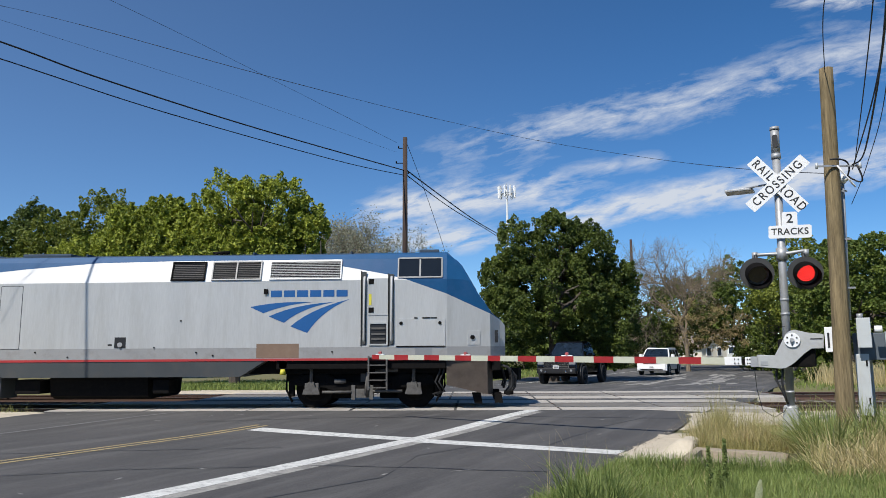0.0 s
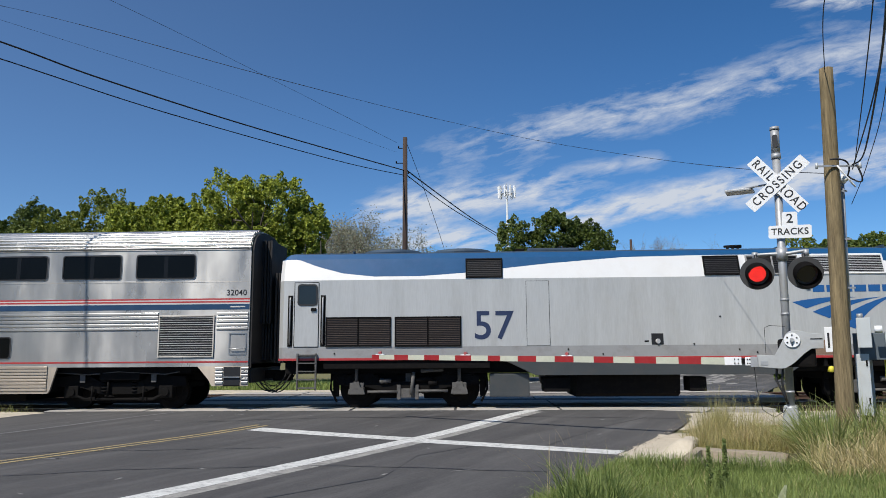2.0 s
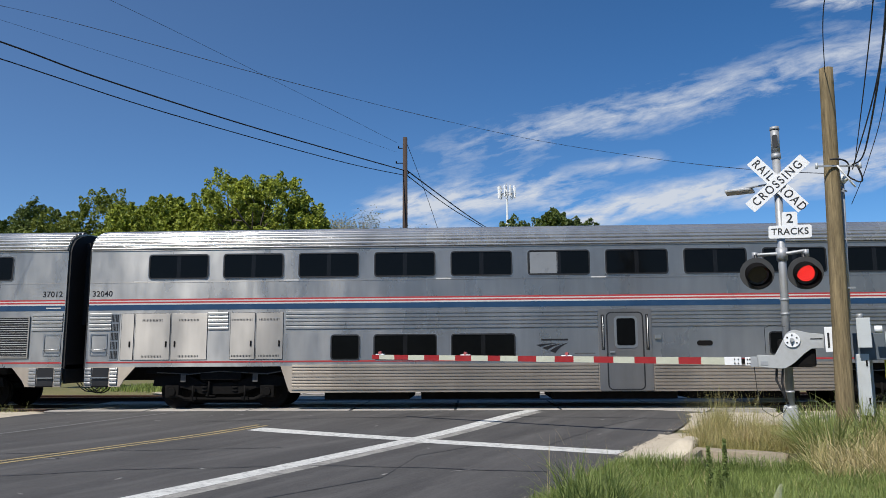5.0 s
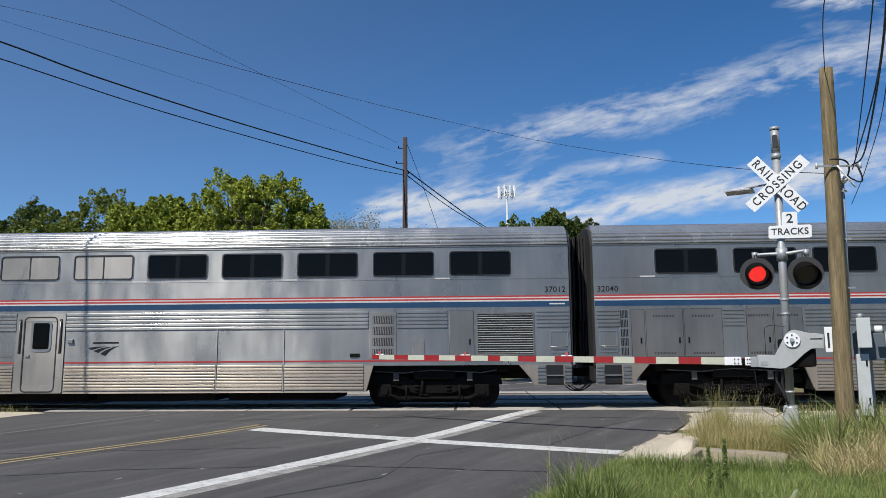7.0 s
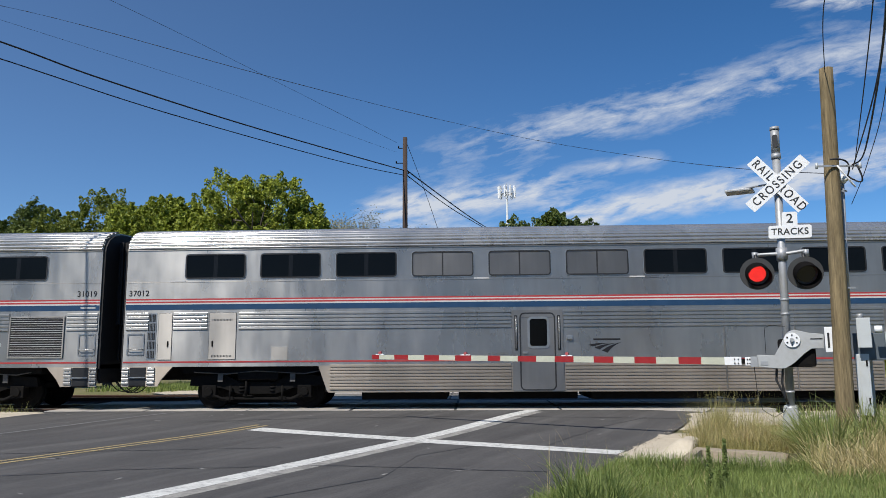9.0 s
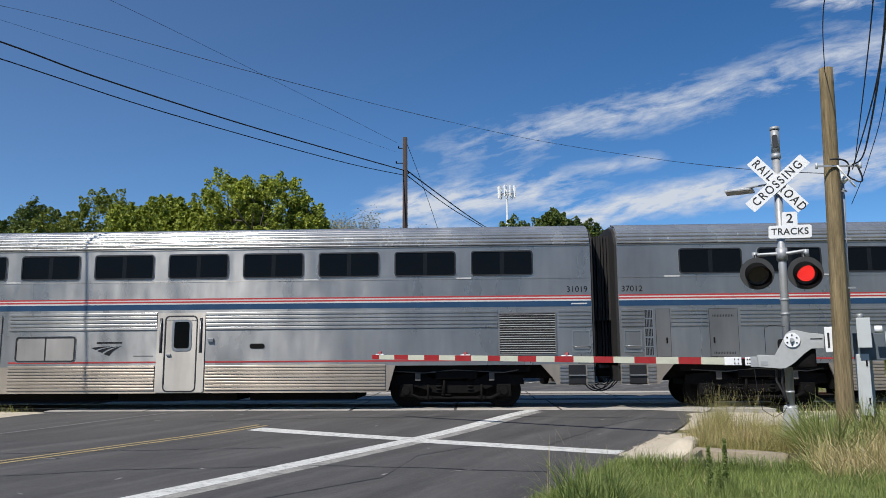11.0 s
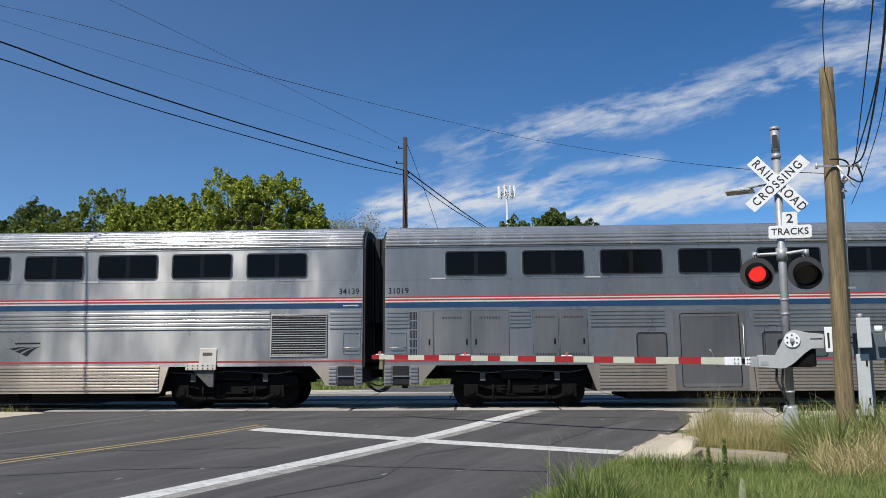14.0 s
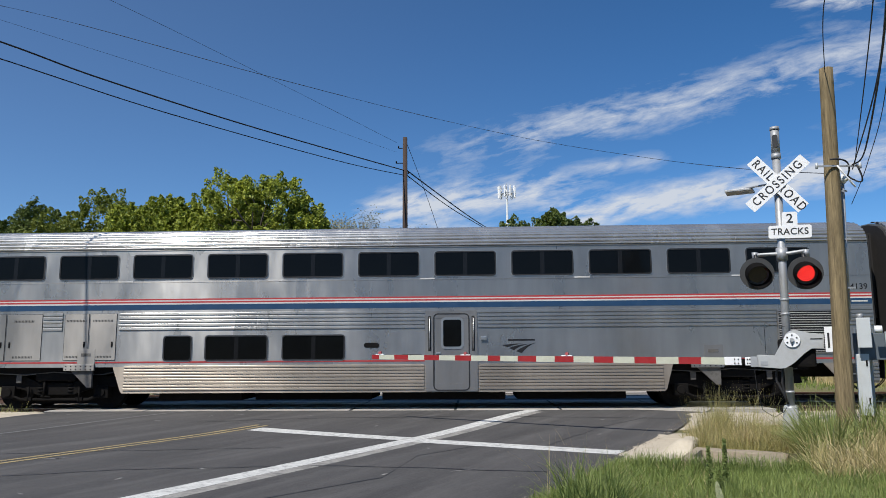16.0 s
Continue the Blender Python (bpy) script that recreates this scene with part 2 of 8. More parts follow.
M["loco_silver"] = material("silver-grey locomotive paint", (0.495, 0.497, 0.484), 0.32, 0.2, scale=0.9, fine=14, spread=0.10, bump=0.02, dirt=(0.37, 0.36, 0.335), dirt_amount=0.6, stretch=(2.4, 1, 0.3))
M["loco_sill"] = material("dirty grey sill paint", (0.30, 0.30, 0.295), 0.5, 0.1, scale=1.5, spread=0.1, bump=0.05, dirt=(0.18, 0.165, 0.15), dirt_amount=0.6)
M["loco_white"] = material("white locomotive paint", (0.70, 0.70, 0.69), 0.35, scale=1.2, spread=0.04, bump=0.02, dirt=(0.58, 0.55, 0.50), dirt_amount=0.35)
M["loco_blue"] = material("blue locomotive paint", (0.010, 0.075, 0.19), 0.42, scale=1.5, spread=0.16, bump=0.02, dirt=(0.035, 0.09, 0.21), dirt_amount=0.5, spec=0.25)
M["loco_roof"] = material("sooty roof", (0.032, 0.062, 0.10), 0.7, scale=1.2, spread=0.3, bump=0.1, dirt=(0.02, 0.02, 0.022), dirt_amount=0.8)
M["loco_skirt"] = material("dark grey skirt paint", (0.05, 0.056, 0.058), 0.5, scale=1.2, spread=0.15, bump=0.05, dirt=(0.09, 0.078, 0.066), dirt_amount=0.5)
M["louvre_pale"] = material("pale grey louvre blades", (0.44, 0.435, 0.42), 0.5, 0.1, scale=3, spread=0.12, bump=0.03)
M["louvre_brown"] = material("dark brown louvre blades", (0.055, 0.04, 0.033), 0.6, scale=3, spread=0.2, bump=0.03)
M["louvre_dark"] = material("dark louvre blades", (0.04, 0.036, 0.034), 0.6, scale=3, spread=0.2, bump=0.03)
M["brown_patch"] = material("brown weathered patch", (0.19, 0.125, 0.085), 0.7, scale=3, spread=0.15, dirt=(0.26, 0.2, 0.15))
M["plow"] = material("dusty pilot plate", (0.20, 0.16, 0.13), 0.65, 0.2, scale=2, spread=0.15, bump=0.1, dirt=(0.11, 0.09, 0.075), dirt_amount=0.7)
M["logo_blue"] = material("logo blue film", (0.016, 0.095, 0.28), 0.35, scale=2, spread=0.1, bump=0)
M["navy"] = material("navy lettering film", (0.022, 0.035, 0.085), 0.4, bump=0)
M["mark_dark"] = material("dark marking film", (0.018, 0.018, 0.021), 0.6, bump=0, spec=0.15)
M["bellows"] = material("black rubber bellows", (0.014, 0.013, 0.013), 0.75, scale=4, spread=0.3, bump=0.2, dirt=(0.035, 0.03, 0.027))
M["soot_glass"] = material("dark cab glass", (0.012, 0.015, 0.018), 0.05, bump=0, scale=1, spread=0.1)
M["alu"] = material("bare aluminium trim", (0.36, 0.36, 0.355), 0.40, 0.8, scale=4, spread=0.08, bump=0.03)
M["yellow_fit"] = material("yellow fitting", (0.62, 0.55, 0.05), 0.5, bump=0)
M["red_lens"] = material("red marker lens", (0.45, 0.04, 0.05), 0.25, bump=0)


# ---- helpers for building ----
ROAD = radians(26)                       # road heading, clockwise from +y
U, V = Vector((math.sin(ROAD), math.cos(ROAD), 0)), Vector((math.cos(ROAD), -math.sin(ROAD), 0))
TRACKS = (20.8, 25.8)


def sstep(a, b, x):
    t = min(1, max(0, (x - a) / (b - a)))
    return t * t * (3 - 2 * t)


def road_z(y):
    """Height of the road along the depth: a low hump at the tracks."""
    return -0.12 + 0.10 * sstep(14, 18.8, y) - 0.23 * sstep(28, 42, y)


def road_pt(a, c, lift=0.0):
    """a metres along the road, c metres across it to the right."""
    p = U * a + V * c
    return Vector((p.x, p.y, road_z(p.y) + lift))


def part(name, bm, mat, parent=None, label="", smooth=False, m=None):
    me = bpy.data.meshes.new(name)
    bm.to_mesh(me)
    bm.free()
    for k in (mat if isinstance(mat, (list, tuple)) else [mat]):
        me.materials.append(k if not isinstance(k, str) else M[k])
    if smooth:
        me.polygons.foreach_set("use_smooth", [True] * len(me.polygons))
    ob = new(name, me)
    if parent is not None:
        ob.parent = parent
    if m is not None:
        ob.matrix_local = m
    if label:
        tagged(ob, label)
    return ob


def share(name, src, parent, m):
    """One more part on the mesh of src."""
    ob = new(name, src.data)
    ob.parent = parent
    ob.matrix_local = m
    return ob


def thing(name, label, category, m=None, group="", kind=""):
    ob = new(name)
    ob.empty_display_size = 0.2
    if m is not None:
        ob.matrix_world = m
    return tagged(ob, label, category, group, kind)


def box(bm, x0, x1, y0, y1, z0, z1, bevel=0.0, mi=0):
    vs = [bm.verts.new((x, y, z)) for z in (z0, z1) for x, y in ((x0, y0), (x1, y0), (x1, y1), (x0, y1))]
    fs = [bm.faces.new([vs[i] for i in q]) for q in ((3, 2, 1, 0), (4, 5, 6, 7), (0, 1, 5, 4), (1, 2, 6, 5), (2, 3, 7, 6), (3, 0, 4, 7))]
    for f in fs:
        f.material_index = mi
    if bevel:
        es = list({e for f in fs for e in f.edges})
        r = bmesh.ops.bevel(bm, geom=es, offset=bevel, segments=2, affect="EDGES", profile=0.7)
        for f in r["faces"]:
            f.material_index = mi
    return bm


def box_bm(*a, **k):
    return box(bmesh.new(), *a, **k)


def tube(bm, p, q, r0, r1=None, n=12, caps=True, mi=0):
    p, q = Vector(p), Vector(q)
    r1 = r0 if r1 is None else r1
    rot = (q - p).to_track_quat("Z", "Y").to_matrix()
    rings = []
    for c, r in ((p, r0), (q, r1)):
        rings.append([bm.verts.new(c + rot @ Vector((r * math.cos(2 * math.pi * i / n), r * math.sin(2 * math.pi * i / n), 0))) for i in range(n)])
    for i in range(n):
        f = bm.faces.new((rings[0][i], rings[0][(i + 1) % n], rings[1][(i + 1) % n], rings[1][i]))
        f.material_index, f.smooth = mi, True
    if caps:
        bm.faces.new(rings[0][::-1]).material_index = mi
        bm.faces.new(rings[1]).material_index = mi
    return bm


def pipe(bm, pts, r, n=8, mi=0):
    """A tube of one radius along a list of points."""
    pts = [Vector(p) for p in pts]
    rings = []
    for i, p in enumerate(pts):
        d = (pts[min(i + 1, len(pts) - 1)] - pts[max(i - 1, 0)]).normalized()
        rot = d.to_track_quat("Z", "Y").to_matrix()
        rr = r[i] if isinstance(r, (list, tuple)) else r
        rings.append([bm.verts.new(p + rot @ Vector((rr * math.cos(2 * math.pi * k / n), rr * math.sin(2 * math.pi * k / n), 0))) for k in range(n)])
    for a, b in zip(rings, rings[1:]):
        # start each ring at the nearest vertex of the one before
        s = min(range(n), key=lambda k: (b[k].co - a[0].co).length)
        for k in range(n):
            f = bm.faces.new((a[k], a[(k + 1) % n], b[(k + 1 + s) % n], b[(k + s) % n]))
            f.material_index, f.smooth = mi, True
    bm.faces.new(rings[0][::-1]).material_index = mi
    bm.faces.new(rings[-1]).material_index = mi
    return bm


def prism(bm, outline, y0, y1, mi=0, axis="y"):
    """An outline of (x, z) pairs pushed from y0 to y1 (axis y), or (y, z) from x0 to x1 (axis x), or (x, y) from z0 to z1 (axis z)."""
    def at(a, b, d):
        return {"y": (a, d, b), "x": (d, a, b), "z": (a, b, d)}[axis]
    A = [bm.verts.new(at(a, b, y0)) for a, b in outline]
    B = [bm.verts.new(at(a, b, y1)) for a, b in outline]
    n = len(outline)
    fs = [bm.faces.new(A), bm.faces.new(B[::-1])]
    for i in range(n):
        fs.append(bm.faces.new((A[i], B[i], B[(i + 1) % n], A[(i + 1) % n])))
    for f in fs:
        f.material_index = mi
    bmesh.ops.recalc_face_normals(bm, faces=fs)
    return bm


def round_rect(x0, x1, z0, z1, r, n=4):
    out = []
    for cx, cz, a in ((x1 - r, z1 - r, 0), (x0 + r, z1 - r, 90), (x0 + r, z0 + r, 180), (x1 - r, z0 + r, 270)):
        for i in range(n + 1):
            t = radians(a + 90 * i / n)
            out.append((cx + r * math.cos(t), cz + r * math.sin(t)))
    return out


def strip(a0, a1, c0, c1, lift, n=24):
    """A strip of the road surface, following its hump."""
    bm = bmesh.new()
    n = max(1, round((a1 - a0) / (0.5 if a1 < 45 else 1.0)))
    k = max(1, round((c1 - c0) / 0.5))
    prev = None
    for i in range(n + 1):
        a = a0 + (a1 - a0) * i / n
        row = [bm.verts.new(road_pt(a, c0 + (c1 - c0) * j / k, lift)) for j in range(k + 1)]
        if prev:
            for j in range(k):
                bm.faces.new((prev[j], prev[j + 1], row[j + 1], row[j]))
        prev = row
    bmesh.ops.recalc_face_normals(bm, faces=bm.faces)
    return bm


# ---- ground, road, tracks ----
def ground_z(x, y):
    """Land beside the road: the grass bank near the camera, trackside, far field."""
    base = road_z(y)
    c = x * V.x + y * V.y
    a = x * U.x + y * U.y
    if y < 19.0:
        bank = sstep(-2.9, 1.5, c) * 0.16
    else:
        bank = 0.0
    bed = -0.28 * (sstep(17.2, 19.0, y) - sstep(27.6, 30, y))      # trackside dip
    on_road = sstep(-19.8, -18.6, c) * (1 - sstep(-3.2, -2.6, c))
    off = base - 0.02 + bank + bed * (1 - on_road)
    n = 0.05 * noise.noise((x * 0.35, y * 0.35, 0)) + 0.02 * noise.noise((x * 1.7, y * 1.7, 3))
    far = sstep(60, 400, math.hypot(x, y)) * 2.0
    return off + n * (1 - on_road) - on_road * 0.03 + far


def make_ground():
    xs = sorted(set([-900, -500, -300, -180, -120, -90, -70, -55, -45] + [-38 + 0.8 * i for i in range(96)] + [42, 50, 60, 75, 95, 130, 200, 320, 520, 900]))
    ys = sorted(set([-300, -120, -60, -30, -15, -8, -4] + [-2 + 0.7 * i for i in range(75)] + [52, 56, 62, 70, 80, 95, 115, 140, 180, 240, 340, 500, 800, 1400]))
    verts = [(x, y, ground_z(x, y)) for y in ys for x in xs]
    w = len(xs)
    faces = [(j * w + i, j * w + i + 1, (j + 1) * w + i + 1, (j + 1) * w + i) for j in range(len(ys) - 1) for i in range(w - 1)]
    me = bpy.data.meshes.new("ground")
    me.from_pydata(verts, [], faces)
    me.materials.append(M["ground"])
    me.polygons.foreach_set("use_smooth", [True] * len(me.polygons))
    tagged(new("ground", me), "dry grass and soil ground beside the road", "ground", kind="structure")


make_ground()
road = tagged(part("road", strip(-40, 21.6, -18.6, -3.0, 0.0, 90), "asphalt"), "dark grey asphalt road leading to the rail crossing", "road", kind="structure")
road_far = tagged(part("road", strip(21.6, 130, -18.4, -2.4, 0.0, 120), "asphalt_far"), "sun-bleached asphalt road beyond the rail crossing", "road", kind="structure")


def crossing_x(c, y):
    """x on a line across the road at depth y, for the road coordinate c."""
    return (c - y * V.y) / V.x


def make_tracks():
    for k, yt in enumerate(TRACKS):
        tr = thing("railway_track", "railway track with steel rails on wooden ties and ballast", "railway track", pose(0, yt, 0), "railway tracks", "structure")
        x0, x1 = crossing_x(-19.4, yt), crossing_x(-2.2, yt)
        for s in (-1, 1):
            bm = bmesh.new()
            y = s * 0.7525
            prism(bm, [(y - 0.07, -0.17), (y + 0.07, -0.17), (y + 0.07, -0.155), (y + 0.012, -0.13), (y + 0.012, -0.045), (y + 0.036, -0.035), (y + 0.036, -0.005),
                       (y - 0.036, -0.005), (y - 0.036, -0.035), (y - 0.012, -0.045), (y - 0.012, -0.13), (y - 0.07, -0.155)], -160, 160, axis="x")
            rail = part("rail", bm, "rail", tr, "rusty steel rail")
            part("rail_head", box_bm(-160, 160, y - 0.034, y + 0.034, -0.006, 0.0), "rail_top", rail, "polished running surface")
        # ties beside the crossing
        bm = box_bm(-0.115, 0.115, -1.3, 1.3, -0.35, -0.165, bevel=0.01)
        first = None
        for a, b in ((x0 - 22, x0 - 0.3), (x1 + 0.3, x1 + 26)):
            x = a
            while x < b:
                m = pose(x, random.uniform(-0.05, 0.05), random.uniform(-0.012, 0.006), 0, 0, random.uniform(-1.5, 1.5))
                if first is None:
                    first = part("tie", bm, "tie", tr, m=m)
                else:
                    share("tie", first, tr, m)
                x += 0.5
        # concrete panels through the road: outside, between the rails, outside
        # the middle lane's darker colour stands in for shade under the train
        lanes = ((-1.62 if k == 0 else -2.05, -0.80, "panel_concrete"), (-0.66, 0.66, "panel_oily"), (0.80, 2.05, "panel_concrete"))
        n = int((x1 - x0) / 2.55)
        step = (x1 - x0) / n
        for j, (ya, yb, nm) in enumerate(lanes):
            src = None
            for i in range(n):
                m = pose(x0 + step * (i + 0.5), (ya + yb) / 2, random.uniform(-0.004, 0.003))
                if src is None:
                    src = part("crossing_panel", box_bm(-step / 2 + 0.035, step / 2 - 0.035, -(yb - ya) / 2, (yb - ya) / 2, -0.22, -0.006, bevel=0.012), nm, tr, m=m)
                else:
                    share("crossing_panel", src, tr, m)
        for y in (-0.73, 0.73, -0.785, 0.785):
            w = 0.055 if abs(y) < 0.75 else 0.03
            part("flangeway", box_bm(x0, x1, y - w, y + w, -0.22, -0.03), "rubber", tr)
    # ballast beds
    for k, yt in enumerate(TRACKS):
        x0, x1 = crossing_x(-19.4, yt), crossing_x(-2.2, yt)
        for a, b in ((-160, x0), (x1, 160)):
            bm = bmesh.new()
            prism(bm, [(yt - 2.3, -0.36), (yt - 1.55, -0.20), (yt + 1.55, -0.20), (yt + 2.3, -0.36)], a, b, axis="x")
            tagged(part("ballast", bm, "ballast"), "grey-brown stone ballast bed under the ties", "ballast", kind="structure")


def stones(name, label, spots, mat, smin, smax):
    """Many small angular stones as one mesh; spots are (x, y, z)."""
    base = np.array([(1, 0, 0), (-0.9, 0.1, 0), (0, 1, 0.1), (0.1, -0.9, 0), (0, 0.1, 0.8), (0, 0, -0.8)])
    tri = [(0, 2, 4), (2, 1, 4), (1, 3, 4), (3, 0, 4), (2, 0, 5), (1, 2, 5), (3, 1, 5), (0, 3, 5)]
    vs, fs = [], []
    for p in spots:
        s = np.random.uniform(smin, smax) * np.random.uniform(0.6, 1.3, 3)
        a = np.random.uniform(0, 6.28)
        q = base * s
        q = np.stack([q[:, 0] * math.cos(a) - q[:, 1] * math.sin(a), q[:, 0] * math.sin(a) + q[:, 1] * math.cos(a), q[:, 2]], 1) + np.array(p)
        k = len(vs)
        vs += q.tolist()
        fs += [(i + k, j + k, l + k) for i, j, l in tri]
    me = bpy.data.meshes.new(name)
    me.from_pydata(vs, [], fs)
    me.materials.append(M[mat])
    return tagged(new(name, me), label, name.replace("_", " "), kind="stuff")


def make_markings():
    # worn lane line, stop line, double yellow, edge line beyond
    def mark(name, label, a0, a1, c0, c1, mat, n=24, lift=0.004):
        tagged(part(name, strip(a0, a1, c0, c1, lift, n), mat), label, "road marking", kind="structure")

    lane = "worn white painted lane line on dark asphalt"
    mark("lane_line", lane, -30, 18.8, -7.20, -6.86, "line", 50)
    mark("lane_line", "older greyed lane line beside the newer one", -30, 17.5, -6.86, -6.62, "line_old", 50, 0.002)
    # stop line runs across the road
    a_stop = 11.72
    mark("stop_line", "white painted stop line across the approach lane", a_stop - 0.25, a_stop + 0.25, -6.85, -3.15, "line", 4)
    mark("stop_line", "white painted stop line across the approach lane", a_stop - 0.12, a_stop + 0.36, -10.9, -7.215, "line", 4)
    for c in (-11.32, -11.08):
        mark("centre_line", "faded double yellow centre line", -30, 12.4, c - 0.05, c + 0.05, "yellow", 40)
    mark("lane_line", "faint worn white edge line", 2, 17, -15.2, -15.1, "line_faint", 20)
    mark("lane_line", "faded white edge line beyond the tracks", 29, 90, -15.4, -15.25, "line", 60)
    mark("lane_line", "faded white edge line beyond the tracks", 31, 90, -6.9, -6.75, "line_faint", 60)
    for c in (-11.32, -11.08):
        mark("centre_line", "faded double yellow centre line", 33, 100, c - 0.05, c + 0.05, "line_faint", 50)
    rng = random.Random(12)
    bm = bmesh.new()
    for _ in range(46):
        a, c = rng.uniform(36, 56), rng.choice((-9.3, -6.4)) + rng.gauss(0, 0.75)
        ln, w = rng.uniform(0.8, 3.2), rng.uniform(0.08, 0.32)
        row = []
        for k in range(14):
            ang, rr = -k / 14 * 2 * math.pi, rng.uniform(0.55, 1.15)
            row.append(bm.verts.new(road_pt(a + ln * math.cos(ang) * rr, c + w * math.sin(ang) * rr, 0.003 + 0.00004 * _)))
        bm.faces.new(row)
    for f in bm.faces:
        f.normal_update()
        if f.normal.z < 0:
            f.normal_flip()
    tagged(part("worn_patch", bm, "worn"), "bleached worn streaks in the far lanes", "road marking", kind="stuff")
    # bleached concrete apron before the rails
    mark("apron", "bleached concrete apron strip before the rails", 19.0, 20.2, -6.9, -3.0, "panel_concrete", 6, 0.006)
    # dark strips painted for the overhead wires' shadows as well as tar-sealed cracks
    for pts, w in (([(-6.5, 16.6), (-3.9, 17.3), (1.0, 17.6), (5.0, 16.9)], 0.028), ([(-9.5, 8.6), (-5, 10.2), (-2.2, 10.6), (1.5, 10.0)], 0.03), ([(-2.4, 8.2), (-1.2, 9.6), (-0.9, 11.6), (0.6, 13.4)], 0.03),
                   ([(-11, 11.2), (-6, 12.2), (-3, 12.6)], 0.025), ([(1.3, 13.0), (2.6, 15.6), (4.2, 17.6)], 0.022), ([(-8.8, 6.8), (-4, 7.9), (0.5, 8.1)], 0.03)):
        bm = bmesh.new()
        prev = None
        for (xa, ya), (xb, yb) in zip(pts, pts[1:]):
            for i in range(10):
                t = i / 10
                x, y = xa + (xb - xa) * t, ya + (yb - ya) * t
                y += 0.12 * noise.noise((x * 1.3, y, 7))
                ww = w * (0.7 + 0.6 * abs(noise.noise((x * 2, y * 2, 1))))
                row = [bm.verts.new((x, y + s * ww, road_z(y + s * ww) + 0.003)) for s in (-1, 1)]
                if prev:
                    bm.faces.new((prev[0], prev[1], row[1], row[0]))
                prev = row
        bmesh.ops.recalc_face_normals(bm, faces=bm.faces)
        tagged(part("wire_shadow_seam", bm, "tar"), "dark line painted on the asphalt for wire shadows and tar seams", "tar seam", kind="structure")


M["line_old"] = material("older greyed road paint", (0.30, 0.29, 0.265), 0.8, scale=3.5, fine=30, spread=0.3, dirt=(0.085, 0.085, 0.085), dirt_amount=1.0)
# panel between the rails: the train's shade is put into its colour
M["panel_oily"] = material("oil-darkened crossing panel", (0.19, 0.178, 0.16), 0.85, scale=1.1, fine=30, spread=0.25, bump=0.3, dirt=(0.05, 0.048, 0.045), dirt_amount=0.8, random_tint=0.12)
M["pale_concrete"] = material("sun-bleached gutter concrete", (0.50, 0.44, 0.34), 0.95, scale=1.8, fine=38, spread=0.16, bump=0.5, dirt=(0.36, 0.29, 0.21), dirt_amount=0.6)
M["slab_concrete"] = material("stained inlet concrete", (0.32, 0.265, 0.19), 0.95, scale=1.6, fine=34, spread=0.22, bump=0.6, dirt=(0.17, 0.15, 0.115), dirt_amount=0.75)
M["scuff"] = material("pale scraped asphalt", (0.21, 0.205, 0.195), 0.9, scale=6, fine=40, spread=0.4, dirt=(0.08, 0.08, 0.08), dirt_amount=1.0)
M["line_faint"] = material("nearly worn off paint", (0.17, 0.17, 0.165), 0.8, scale=2.5, fine=40, spread=0.3, dirt=(0.075, 0.075, 0.078), dirt_amount=1.0)
M["worn"] = material("bleached worn asphalt", (0.30, 0.29, 0.27), 0.9, scale=0.9, fine=30, spread=0.25, stretch=(1.5, 0.3, 1), turn=-radians(26), dirt=(0.09, 0.09, 0.09), dirt_amount=1.0)
M["tar"] = material("black line for wire shadow and road tar", (0.022, 0.022, 0.024), 0.6, scale=3, fine=40, spread=0.3)
def scuffs():
    """Small pale scrapes and flakes of old paint on the near asphalt, as one mesh."""
    rng = random.Random(4)
    bm = bmesh.new()
    for _ in range(55):
        a, c = rng.uniform(5, 18), rng.uniform(-17.5, -3.4)
        turn, ln, w = rng.gauss(0.0, 0.5) + (1.57 if rng.random() < 0.3 else 0), rng.choice((0.05, 0.08, 0.1, 0.14, 0.2)), rng.uniform(0.01, 0.04)
        row = []
        for k in range(9):
            ang, rr = -k / 9 * 2 * math.pi, rng.uniform(0.55, 1.2)
            s, q = math.cos(ang) * rr, math.sin(ang) * rr
            da, dc = math.cos(turn) * ln * s - math.sin(turn) * w * q, math.sin(turn) * ln * s + math.cos(turn) * w * q
            row.append(bm.verts.new(road_pt(a + da, c + dc, 0.0032)))
        bm.faces.new(row)
    bmesh.ops.recalc_face_normals(bm, faces=bm.faces)
    for f in bm.faces:
        if f.normal.z < 0:
            f.normal_flip()
    tagged(part("scuff_marks", bm, "scuff"), "small pale scrapes and paint flakes on asphalt", "road marking", kind="stuff")


make_tracks()
make_markings()
scuffs()
# loose ballast and the gravel verge
spots = []
for _ in range(5200):
    yt = TRACKS[0] if random.random() < 0.75 else TRACKS[1]
    left = random.random() < 0.55
    x = random.uniform(-26, crossing_x(-19.3, yt)) if left else random.uniform(crossing_x(-2.3, yt), 24)
    y = yt + random.uniform(-2.2, 2.2)
    spots.append((x, y, (-0.205 if abs(y - yt) < 1.5 else -0.205 - (abs(y - yt) - 1.5) * 0.2) + 0.005))
stones("ballast_stones", "loose grey ballast stones between the ties", spots, "ballast", 0.02, 0.045)


